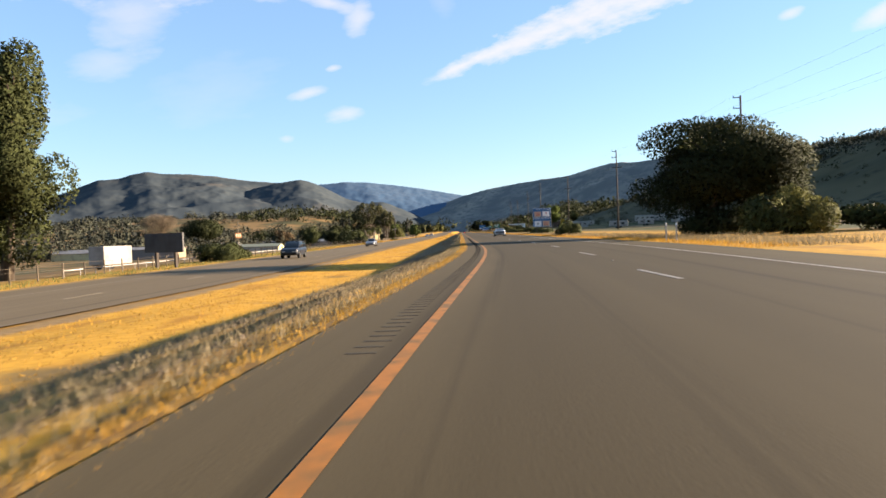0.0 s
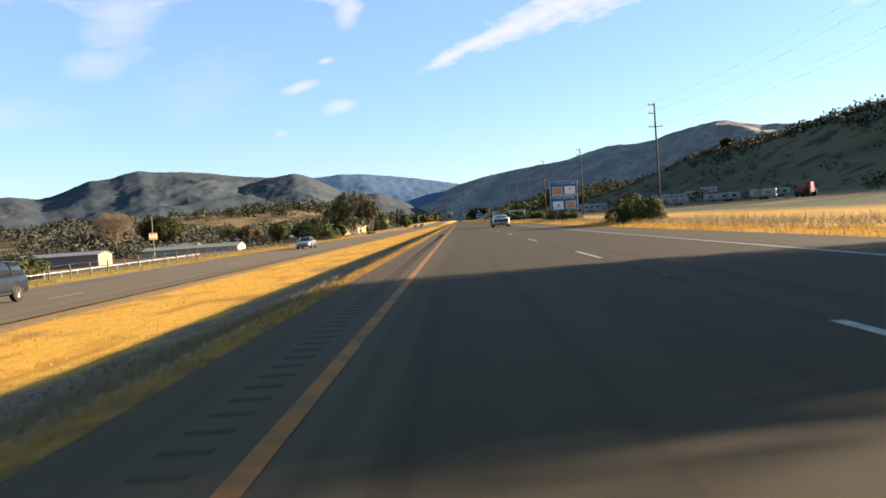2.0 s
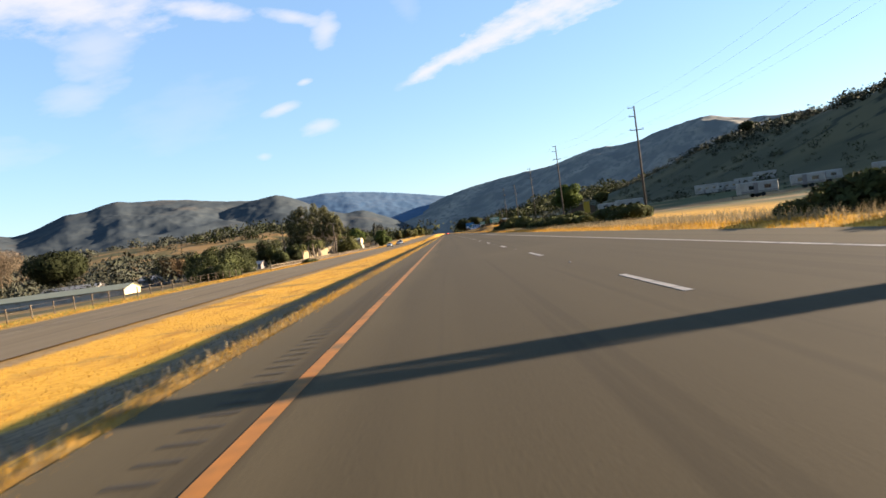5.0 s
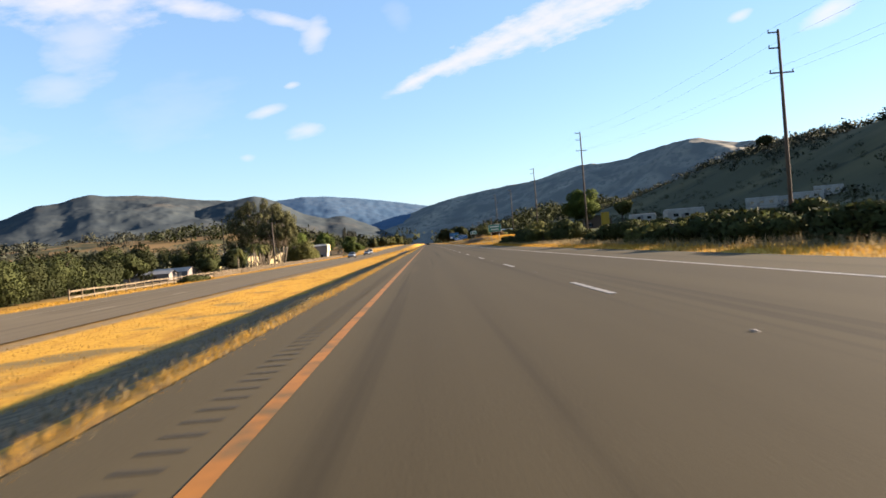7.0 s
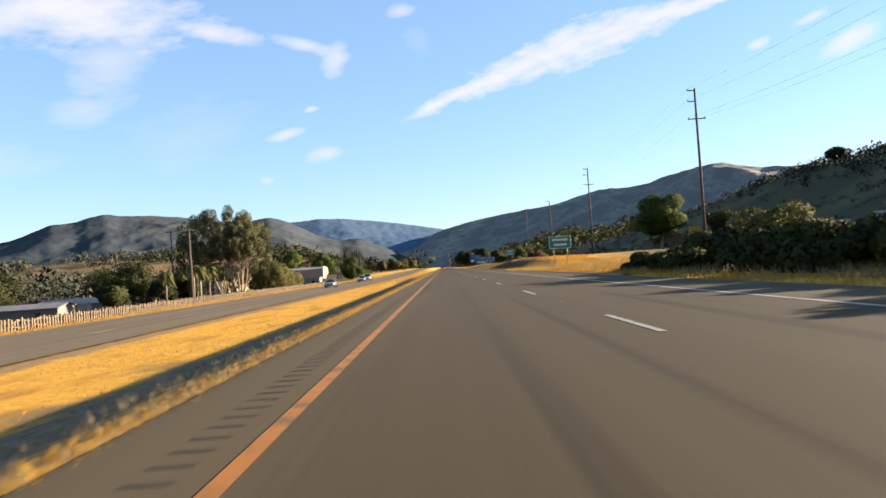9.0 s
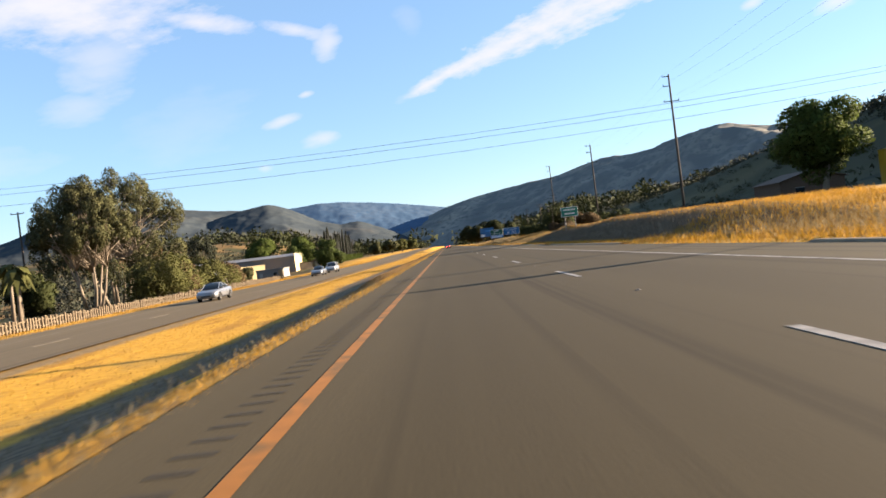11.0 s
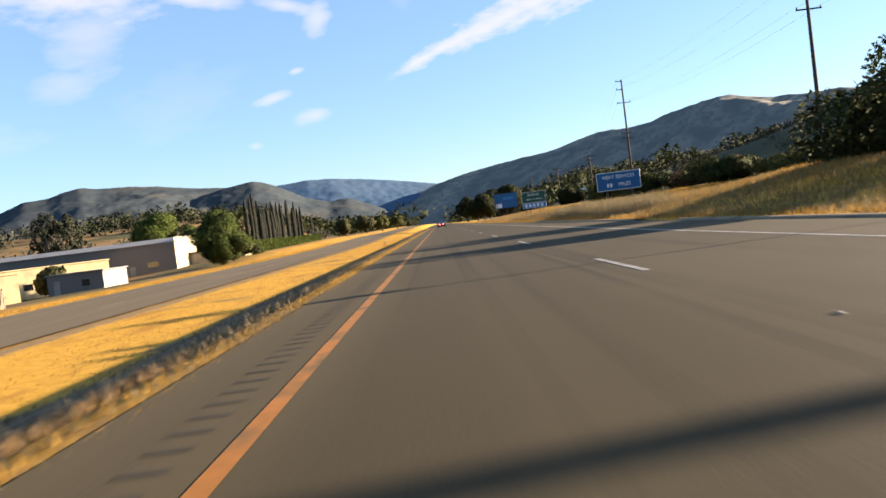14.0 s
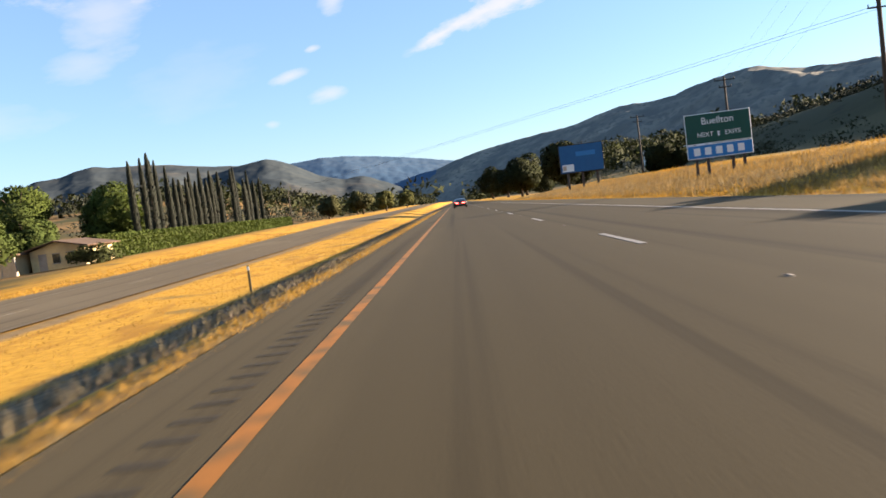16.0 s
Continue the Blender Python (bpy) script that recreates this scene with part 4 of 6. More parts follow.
def palm(place, seed, height, group):
    rng = np.random.default_rng(seed)
    z = float(land(*place)) - 0.05
    root = thing("palm", (*place, z), "palm with a slim trunk and drooping green fronds", "palm", group)
    bm = bmesh.new()
    tube(bm, [(0, 0, 0), (0.1, 0, height * 0.5), (0.15, 0.05, height)], [0.24, 0.18, 0.17], 8)
    part("trunk", bm, M_PALE_BARK, root, smooth=True)
    vs = []
    for k in range(34):
        a, lift = rng.uniform(0, 2 * math.pi), rng.uniform(-0.5, 1.0)
        d = Vector((math.cos(a), math.sin(a), 0))
        s = Vector((-math.sin(a), math.cos(a), 0))
        ln = rng.uniform(1.4, 2.0)
        pts = [Vector((0.15, 0.05, height)) + d * ln * t + Vector((0, 0, ln * (lift * t - 1.1 * t * t))) for t in (0, 0.33, 0.66, 1.0)]
        for (p, q), (w0, w1) in zip(zip(pts, pts[1:]), ((0.06, 0.3), (0.3, 0.28), (0.28, 0.03))):
            vs += [p - s * w0, p + s * w0, q + s * w1, q - s * w1]
    part_of("fronds", quads_mesh("fronds", np.array([tuple(v) for v in vs]), 4, M_OLIVE_LEAF), None, root)
    return root


def bare_tree(place, seed, height, width, label):
    rng = np.random.default_rng(seed)
    z = float(land(*place)) - 0.1
    root = thing("bare_tree", (*place, z), label, "tree")
    bm = bmesh.new()
    limbs(rng, bm, (0, 0, 0), (0.4, 0, height * 0.7), height * 0.018, 14, width * 0.26)
    part("trunk", bm, M_TWIG, root)
    ls = blobs(rng, 26, (0, 0, height * 0.6), (width * 0.34, width * 0.34, height * 0.28), (width * 0.17, width * 0.17, height * 0.12))
    q = leaf_faces(rng, ls, 22000, 0.62, -0.5).corners.reshape(-1, 3, 3)
    c, along = q.mean(1), (q[:, 1] - q[:, 0]) * 0.7
    thin = np.cross(along, rng.normal(size=along.shape)) * 0.06
    tw = np.stack([c - along * 0.5 + thin, c - along * 0.5 - thin, c + along * 0.5], 1)
    part_of("branchlet_mass", quads_mesh("branchlet_mass", tw.reshape(-1, 3), 3, M_TWIG), None, root)
    return root


# beside the near carriageway
tree("oak", (18.9, 63.5), 11, 9.9, 17.6, M_OAK_LEAF, M_BARK, "large dark green live oak with a broad dense crown", leaves=90000, size=0.14, bottom=0.03, lobe=0.31, trunks=2, lobes_n=58, trunk_r=0.4, deep=0.7)
bush((19.8, 54.0), 12, 3.9, 5.2, M_OLIVE_LEAF, "olive green sunlit shrub at the foot of the oak", 11000, 0.13)
bush((17.9, 63.5), 17, 2.6, 6.0, M_OAK_LEAF, "dark scrub under the oak's crown", 7000, 0.13)
bush((21.3, 64), 23, 2.2, 5.0, M_OAK_LEAF, "dark scrub under the oak's crown", 6000, 0.13)
bush((22.5, 68), 18, 3.0, 5.5, M_OAK_LEAF, "dark scrub under the oak's crown", 4000, 0.2)
bush((27.3, 57.0), 13, 2.2, 6.0, M_BUSH_LEAF, "low dark shrub beside the oak", 3500, 0.2)
bush((11.9, 104), 14, 2.0, 3.0, M_BUSH_LEAF, "scrubby grey-green bush on the verge", 15000, 0.085, length=9)
bush((13.2, 141.5), 15, 1.15, 3.2, M_BUSH_LEAF, "low dark bush under the blue sign", 9000, 0.11, length=7)
bush((13.4, 150.5), 19, 1.35, 3.4, M_BUSH_LEAF, "low dark bush behind the blue sign", 9000, 0.11, length=8)
bush((13.6, 160), 20, 1.3, 3.4, M_BUSH_LEAF, "low dark bush on the verge", 8000, 0.12, length=8)
for k, (x, y, hh, w, ln) in enumerate([(15.6, 200, 1.5, 3.6, 7), (16.4, 208, 1.65, 4.0, 7), (15.4, 216, 1.7, 3.8, 7), (13.2, 219, 1.4, 3.2, 6), (12.8, 226, 1.3, 3.4, 6), (12.5, 233, 1.5, 3.6, 6), (12.8, 240, 1.6, 3.8, 6), (13.2, 247, 1.5, 3.6, 6), (13.4, 254, 1.2, 3.2, 5), (16.2, 230, 1.7, 4.2, 6), (16.6, 239, 1.8, 4.2, 7), (16.2, 249, 1.6, 4.0, 6), (16.5, 262, 1.1, 3.0, 6),
                                       (14.4, 275, 2.5, 4.0, 8), (12.8, 281, 2.0, 3.2, 5), (15.0, 286, 3.0, 4.2, 7), (12.6, 288, 2.1, 3.4, 5.5), (12.4, 294.5, 2.0, 3.2, 5), (14.6, 296, 2.9, 4.0, 7), (11.8, 300.5, 1.3, 2.8, 4.5), (14.0, 305, 2.2, 3.4, 6), (11.6, 306.5, 1.15, 2.4, 4)]):
    bush((x, y), 30 + k, hh, w, M_OLIVE_LEAF if k % 4 == 2 else M_BUSH_LEAF, "dense dark green roadside bush with dry grass at its foot", 9400, 0.138, length=ln, group="hedge of roadside bushes")
tree("tree", (47.8, 430), 21, 13.3, 12.8, M_GREEN_LEAF, M_PALE_BARK, "round sunlit green tree with a pale trunk beside a dark house", leaves=40000, size=0.2, bottom=0.12, lobe=0.27, lobes_n=48)
tree("tree", (60.5, 430), 22, 8.6, 7.0, M_OLIVE_LEAF, M_BARK, "smaller olive green tree behind the round one", leaves=3500, size=0.4)
for k, (x, y, hh, w, leaf) in enumerate([(19.8, 468, 5.0, 5.2, M_BUSH_LEAF), (21.4, 477.5, 5.4, 6.4, M_BUSH_LEAF), (24.5, 472, 3.0, 6, M_BROWN_LEAF), (27, 480, 2.4, 6, M_OLIVE_LEAF), (24.5, 488, 1.7, 6, M_BUSH_LEAF), (26, 497, 1.8, 6, M_OLIVE_LEAF), (24, 506, 2.5, 6.5, M_BUSH_LEAF),
                                   (27, 516, 2.5, 7, M_BROWN_LEAF), (23.0, 522, 2.4, 6.5, M_BUSH_LEAF), (22.5, 533, 2.6, 7, M_BUSH_LEAF), (22.8, 544, 2.8, 6, M_OLIVE_LEAF), (33, 484, 3.2, 8, M_BUSH_LEAF), (34, 506, 3.4, 8, M_BUSH_LEAF), (17.5, 449, 1.5, 3.5, M_BROWN_LEAF)]):
    bush((x, y), 70 + k, hh, w, leaf, "dense shrub on the crest of the grassy bank", 8000, 0.158, group="shrubs on the bank")
for k, (x, y, hh, w) in enumerate([(15, 690, 9, 11), (22, 668, 10, 12), (19, 720, 11, 12), (16, 750, 10, 11), (30, 700, 9, 11), (13.5, 790, 12, 12), (27, 760, 10, 12), (36, 650, 7, 9)]):
    tree("tree", (x, y), 90 + k, hh, w, M_OAK_LEAF, M_BARK, "dark green oak beside the road", leaves=9000, size=0.36, bottom=0.02, lobe=0.42, group="dark roadside oaks")

# beyond the far carriageway
tree("pine", (-39.2, 63), 101, 21, 12.5, M_BUSH_LEAF, M_BARK, "tall ragged dark green pine by the fence", leaves=66000, size=0.176, bottom=0.04, lobe=0.26, lobes_n=60, trunk_r=0.45)
bush((-41, 120), 102, 3.0, 5.0, M_BUSH_LEAF, "dark green bush beside the fence", 7000, 0.15, length=7)
bush((-29.6, 91.8), 103, 2.4, 3.8, M_BUSH_LEAF, "long dark green bush on the roadside fence", 16000, 0.13, length=13)
bare_tree((-167, 420), 104, 25.5, 26, "bare tan tree with fine twigs among houses")
tree("oak", (-140, 412), 105, 20, 26, M_OAK_LEAF, M_BARK, "wide dark green oak among houses", leaves=14000, size=0.5, bottom=0.1, lobe=0.4)
for k, (x, y, hh, w, ln) in enumerate([(-39, 262, 5.0, 7, 12), (-42, 274, 6.0, 8, 12), (-44, 287, 6.0, 8, 12), (-45, 299, 5.0, 7, 11), (-35, 252, 3.2, 5.5, 9), (-49, 307, 4.0, 7, 10)]):
    bush((x, y), 110 + k, hh, w, (M_BUSH_LEAF, M_OAK_LEAF)[k % 2], "large rounded dark green bush beside the road", 14000, 0.15, length=ln, group="bushes beyond the road")
bush((-27.6, 288), 119, 0.95, 2.4, M_BUSH_LEAF, "low dark bush against the roadside rails", 5000, 0.12, length=7)
bush((-52, 308), 118, 3.0, 5.0, M_BUSH_LEAF, "dark bush near the long roof", 2600, 0.22)
branching("eucalyptus", (-57, 465), 120, 24.5, 28, M_EUC_LEAF, M_PALE_BARK, "tall spreading eucalyptus with pale forked trunks", 70000, 0.17, 8, 150, 0.054, 1.8, 0.24, 0.24)
branching("eucalyptus", (-44, 428), 121, 16.5, 15, M_EUC_LEAF, M_PALE_BARK, "eucalyptus with an umbrella crown and pale bark", 40000, 0.14, 6, 84, 0.062, 1.2, 0.52, 0.18)
tree("tree", (-62, 492), 122, 12, 13, M_BROWN_LEAF, M_PALE_BARK, "brownish tree behind the eucalyptus", leaves=16000, size=0.26, bottom=0.12)
for k, (x, y, hh, w) in enumerate([(-40, 440, 7, 9), (-42, 452, 6.5, 9), (-46, 462, 6, 8), (-45, 476, 7, 9), (-46, 489, 6.5, 9), (-48, 500, 6, 8)]):
    bush((x, y), 125 + k, hh, w, (M_OLIVE_LEAF, M_BROWN_LEAF, M_EUC_LEAF)[k % 3], "brownish green shrub by the roadside fence", 10500, 0.195, group="shrubs by the fence")
for k, (x, y, hh, w, leaf) in enumerate([(-67, 433, 10.2, 9.5, M_BUSH_LEAF), (-74, 446, 12, 11, M_OAK_LEAF), (-62, 447, 8.5, 8, M_BUSH_LEAF), (-104, 498, 14, 15, M_OAK_LEAF), (-88, 470, 12, 13, M_BUSH_LEAF), (-86, 412, 10.5, 11, M_OAK_LEAF),
                                         (-64, 368, 9.0, 9.5, M_OAK_LEAF), (-78, 384, 10.5, 10, M_BUSH_LEAF), (-60, 352, 7.0, 9, M_BUSH_LEAF), (-94, 396, 9.5, 12, M_BROWN_LEAF), (-58, 336, 6.4, 9, M_OAK_LEAF), (-70, 348, 8.0, 10, M_BUSH_LEAF),
                                         (-56, 392, 4.8, 7, M_BUSH_LEAF), (-57, 418, 5.4, 7, M_OAK_LEAF), (-112, 452, 12, 14, M_BUSH_LEAF), (-128, 478, 14, 17, M_OAK_LEAF)]):
    tree("tree", (x, y), 240 + k, hh, w, leaf, M_BARK, "dark green tree among the houses behind the fence", leaves=7000, size=0.26, bottom=0.02, lobe=0.36, lobes_n=18, group="dark trees among the houses")
for k, (x, y, hh) in enumerate([(-46, 408, 6.0), (-48.5, 412, 6.6), (-47, 417, 6.2), (-50, 421, 6.8), (-51, 404, 5.6), (-53, 428, 6.4)]):
    palm((x, y), 140 + k, hh, "palms along the fence")
tree("tree", (-37.2, 573), 150, 9.2, 12.2, M_DEEP_LEAF, M_BARK, "rounded green tree at the roadside", leaves=40000, size=0.17, bottom=-0.1, lobe=0.25, lobes_n=52)
tree("tree", (-76.5, 650), 151, 18, 18, M_GREEN_LEAF, M_BARK, "large rounded green tree behind the long shed", leaves=18000, size=0.34, bottom=0.1, lobe=0.42)
tree("tree", (-61, 655), 152, 13, 14, M_GREEN_LEAF, M_BARK, "large rounded green tree behind the hedge", leaves=14000, size=0.34, bottom=0.1, lobe=0.42)
branching("eucalyptus", (-98.5, 640), 153, 20.5, 15, M_BRUSH, M_PALE_BARK, "open greyish eucalyptus with pale bare limbs behind the shed", 9000, 0.3, 3, 34, 0.09, 0.8, 0.4, 0.3)
tree("tree", (-56, 618), 154, 9.5, 9, M_DEEP_LEAF, M_BARK, "green tree behind the small house", leaves=14000, size=0.24, bottom=0.0)
rng_c = np.random.default_rng(5)
for k in range(32):
    y = 628 + k * 2.35 + rng_c.uniform(-0.6, 0.6)
    if 19 <= k <= 21:
        continue
    cypress((-46.5 + rng_c.uniform(-0.6, 0.6), y), 160 + k, (13.5 if k < 5 else 12.8) + rng_c.uniform(-2.4, 1.6), 1.15 + rng_c.uniform(-0.25, 0.25), "row of cypresses")
for k, (x, y, hh, w) in enumerate([(-32, 782, 9, 9), (-36, 800, 8, 9), (-40, 760, 8, 8), (-30, 850, 10, 10), (-34, 900, 9, 11), (-28, 960, 10, 12), (-60, 560, 5, 6)]):
    tree("tree", (x, y), 190 + k, hh, w, (M_EUC_LEAF, M_OLIVE_LEAF)[k % 2], M_BARK, "green roadside tree further up the valley", leaves=3500, size=0.5, bottom=0.08, group="trees up the valley")
bush((-38.0, 598), 197, 2.2, 4.0, M_BUSH_LEAF, "dark shrub in front of the small house", 3000, 0.16, length=5)


def woods(name, n, sampler, size, mat, label, category, seed, clumps=46, grain=0.14):
    """Many far trees or brush as one mesh of leaf clumps."""
    rng = np.random.default_rng(seed)
    out = []
    for _ in range(n):
        x, y = sampler(rng)
        s = size * float(np.clip(rng.lognormal(0, 0.42), 0.4, 2.0))
        wide = rng.uniform(1.0, 2.0)
        z = float(land(x, y))
        ls = [(np.array([x + rng.uniform(-0.35, 0.35) * s, y + rng.uniform(-0.35, 0.35) * s, z + s * rng.uniform(0.2, 0.5)]), np.array([s * 0.36 * wide, s * 0.36 * wide, s * 0.34]) * rng.uniform(0.6, 1.25)) for _ in range(5)]
        out.append(leaf_faces(rng, ls, clumps, s * grain))
    me = quads_mesh(name, Leaves(*(np.concatenate(k) for k in zip(*out))), 3, mat)
    return tagged(new(name, me), label=label, category=category, kind="stuff")


def left_valley(rng):
    while True:
        y = rng.uniform(260, 1700)
        x = -rng.uniform(70, 900) - y * 0.05
        if not (x > -180 and y < 900) and wave(x, y, 70, 9) > -0.1:
            return x, y


def near_left(rng):
    while True:
        y = rng.uniform(330, 1000)
        x = -rng.uniform(75, 260)
        if not (-125 < x and 570 < y < 605) and wave(x, y, 40, 4) > 0.05:
            return x, y


def valley_end(rng):
    y = rng.uniform(1000, 1700)
    s = 1 if rng.uniform() < 0.5 else -1
    return (rng.uniform(14, 260) if s > 0 else -rng.uniform(28, 300)), y


def ridge_top(rng):
    y = rng.uniform(-60, 1180)
    return rng.normal(232, 22), y


def ridge_foot(rng):
    y = rng.uniform(-60, 1250)
    return rng.uniform(70, 215), y


woods("far_woods", 1500, left_valley, 9.5, M_WOODS, "dark green trees scattered over the far side of the valley", "trees", 1, 76, 0.112)
woods("near_woods", 250, near_left, 6.5, M_WOODS, "dark green trees and shrubs among far houses", "trees", 2, 340, 0.06)
woods("valley_woods", 520, valley_end, 12.0, M_OAK_LEAF, "dark trees where the road leaves the valley", "trees", 3, 100, 0.108)
woods("ridge_brush", 2250, ridge_top, 4.4, M_BRUSH, "dark brush along the top of the near ridge", "brush", 4, 46, 0.13)
woods("slope_brush", 850, ridge_foot, 2.6, M_SCRUB, "scattered brush on the grassy slope", "brush", 5, 48, 0.122)
tree("oak", (228, 697), 199, 9, 16, M_OAK_LEAF, M_BARK, "lone dark oak on the ridge's crest", leaves=3000, size=0.7, bottom=0.05, lobe=0.42)


# ---- signs ----
def lettering(parent, text, x, z, size, mat, y=-0.03, name="lettering", wide=1.0):
    cu = bpy.data.curves.new(name, "FONT")
    cu.body, cu.size, cu.align_x, cu.align_y, cu.extrude = text, size, "CENTER", "CENTER", 0.002
    cu.materials.append(mat)
    ob = new(name, cu)
    ob.parent = parent
    ob.matrix_local = pose(x, y, z, 90, 0, 0) @ Matrix.Diagonal((wide, 1, 1, 1))
    return ob


def sheet_part(name, x, z, w, h, mat, parent, y=0.0, thick=0.02, label=""):
    bm = bmesh.new()
    box(bm, x, y, z, w, thick, h, bevel=min(0.006, thick * 0.3))
    return part(name, bm, mat, parent, label)


def bars(parent, x, z, w, h, n, mat, y):
    """Writing too small to read, as a row of plain bars."""
    for k in range(n):
        sheet_part("print_bar", x - w / 2 + w * (k + 0.5) / n, z, w / n * 0.62, h, mat, parent, y, 0.006)


def sign_posts(root, xs, height, mat, r=0.06, y=0.06):
    for x in xs:
        bm = bmesh.new()
        box(bm, x, y, height / 2, r * 2, r * 2, height, bevel=0.01)
        part("post", bm, mat, root)


def panel(root, name, x, z, w, h, face, label=""):
    p = sheet_part(name, x, z, w, h, M_SIGNWHITE, root, 0.0, 0.03, label)
    sheet_part("face", x, z, w - 0.08, h - 0.08, face, p, -0.017, 0.008)
    return p


def ground_at(x, y):
    return float(land(x, y))


# food sign: two blue panels with four business plates
g = ground_at(12.6, 144)
food = thing("services_sign", (12.65, 144, g), "tall blue highway food sign with four business plates", "sign")
sign_posts(food, (-1.0, 1.0), 4.7 - g, M_WOOD, 0.08, 0.1)
for zc, words in ((3.98, "FOOD - EXIT"), (2.24, "FOOD - EXIT 140A")):
    p = panel(food, "panel", 0, zc, 3.3, 1.68, M_BLUE, "blue panel with white border")
    lettering(p, words, -0.2 if zc > 3 else 0, zc + 0.58, 0.30, M_SIGNWHITE, -0.024)
    if zc > 3:
        bars(p, 1.15, zc + 0.58, 0.55, 0.2, 4, M_SIGNWHITE, -0.024)
for x, z, face in ((-0.75, 3.72, M_CREAM), (0.75, 3.72, M_SIGNWHITE), (-0.75, 1.98, M_SIGNWHITE), (0.75, 1.98, M_CREAM)):
    pl = sheet_part("business_plate", x, z, 1.25, 0.92, face, food, -0.03, 0.012)
    if face is M_CREAM:
        bars(pl, x, z + 0.16, 0.95, 0.2, 5, M_RED, -0.04)
        bars(pl, x, z - 0.18, 0.8, 0.26, 3 if z < 3 else 6, M_RED, -0.04)
    else:
        bars(pl, x + 0.05, z + (0.15 if z > 3 else 0), 0.4, 0.22, 2, M_RED if z > 3 else M_GREEN, -0.04)
        bars(pl, x, z - 0.26, 0.9, 0.06, 7, M_WALLGREY, -0.04)


def green_sign(x, y, w, h, z, rows, mat):
    g = ground_at(x, y)
    s = thing("exit_sign", (x, y, g), "green highway exit sign on two steel posts", "sign")
    sign_posts(s, (-w * 0.3, w * 0.3), z + h / 2 - g, M_STEEL, 0.05)
    p = panel(s, "panel", 0, z - g, w, h, mat)
    for k in range(rows):
        bars(p, 0, z - g + h * (0.22 - 0.4 * k), w * (0.72 - 0.12 * k), h * 0.17, 8 - k, M_SIGNWHITE, -0.026)
    return s


green_sign(14.1, 354.2, 2.6, 1.45, 3.0, 2, M_GREEN2)
green_sign(13.5, 416, 1.8, 1.0, 3.0, 2, M_GREEN2)

g = ground_at(14.6, 503.2)
nxt = thing("services_sign", (14.6, 503.2, g), "blue highway sign with white lettering on two posts", "sign")
sign_posts(nxt, (-1.0, 1.0), 3.2 - g, M_WOOD, 0.07, 0.08)
p = panel(nxt, "panel", 0, 2.55 - g, 3.5, 1.45, M_BLUE, "blue panel with white border")
lettering(p, "NEXT SERVICES", 0, 2.87 - g, 0.40, M_SIGNWHITE, -0.024, wide=0.92)
lettering(p, "MILES", 0.45, 2.25 - g, 0.40, M_SIGNWHITE, -0.024)
bars(p, -0.75, 2.25 - g, 0.5, 0.28, 2, M_SIGNWHITE, -0.024)

g = ground_at(15.2, 562)
town = thing("town_sign", (15.2, 562, g), "green town exit sign over a light blue services strip", "sign")
sign_posts(town, (-1.35, -0.7, 0.7, 1.35), 2.4, M_WOOD, 0.07, 0.08)
p = panel(town, "panel", 0, 3.2 - g, 3.7, 1.7, M_GREEN, "dark green panel with white border")
lettering(p, "Buellton", 0, 3.6 - g, 0.55, M_SIGNWHITE, -0.024)
lettering(p, "NEXT", -0.75, 2.85 - g, 0.36, M_SIGNWHITE, -0.024)
bars(p, 0.0, 2.85 - g, 0.16, 0.26, 1, M_SIGNWHITE, -0.024)
lettering(p, "EXITS", 0.8, 2.85 - g, 0.36, M_SIGNWHITE, -0.024)
p = panel(town, "services_strip", 0, 1.93 - g, 3.7, 0.78, M_LIGHTBLUE, "light blue strip with white service symbols")
for k in range(5):
    sheet_part("symbol", -1.3 + k * 0.62, 1.93 - g, 0.36, 0.42, M_SIGNWHITE, p, -0.024, 0.006)


def billboard(x, y, w, h, z, face, label, legs, turn=0.0):
    g = ground_at(x, y)
    b = thing("billboard", (x, y, g), label, "billboard", turn=turn)
    sign_posts(b, [-w / 2 + w * (k + 0.5) / legs for k in range(legs)], z + h / 2 - g, M_WOOD, 0.12, 0.2)
    fr = sheet_part("frame", 0, z - g, w, h, M_DARKMETAL, b, 0.0, 0.16)
    sheet_part("face", 0, z - g, w - 0.16, h - 0.16, face, b, -0.085, 0.02)
    return b


bb = billboard(14.8, 606, 5.0, 3.2, 4.0, M_BLUE, "blue billboard with a pale printed corner on the verge", 3)
zb = 4.0 - ground_at(14.8, 606)
sheet_part("print_block", -1.6, zb - 1.0, 1.3, 0.8, M_SIGNWHITE, bb, -0.1, 0.01)
sheet_part("print_block", -2.0, zb - 1.0, 0.4, 0.5, M_CREAM, bb, -0.108, 0.01)
sheet_part("print_block", 0.5, zb + 0.5, 2.2, 0.5, M_LIGHTBLUE, bb, -0.1, 0.01)
bb = billboard(47.3, 680, 14.6, 3.6, 4.6, M_SIGNWHITE, "long white billboard with dark printed lettering and a green corner", 6)
zb = 4.6 - ground_at(47.3, 680)
bars(bb, 3.2, zb + 0.5, 5.6, 1.0, 7, M_DARKMETAL, -0.1)
bars(bb, 3.4, zb - 0.6, 4.6, 0.4, 9, M_WALLGREY, -0.1)
sheet_part("print_block", -4.4, zb - 0.5, 3.0, 1.6, M_WALLGREY, bb, -0.1, 0.01)
sheet_part("print_block", -5.6, zb - 1.0, 2.6, 1.1, M_GREEN2, bb, -0.108, 0.01)
sheet_part("print_block", 0.0, zb - 1.55, 14.2, 0.3, M_WALLGREY, bb, -0.116, 0.01)
bb = billboard(-28.5, 68.7, 5.4, 1.7, 0.85, M_SLATE, "dark slate billboard on two wooden posts by the fence", 2, -33)

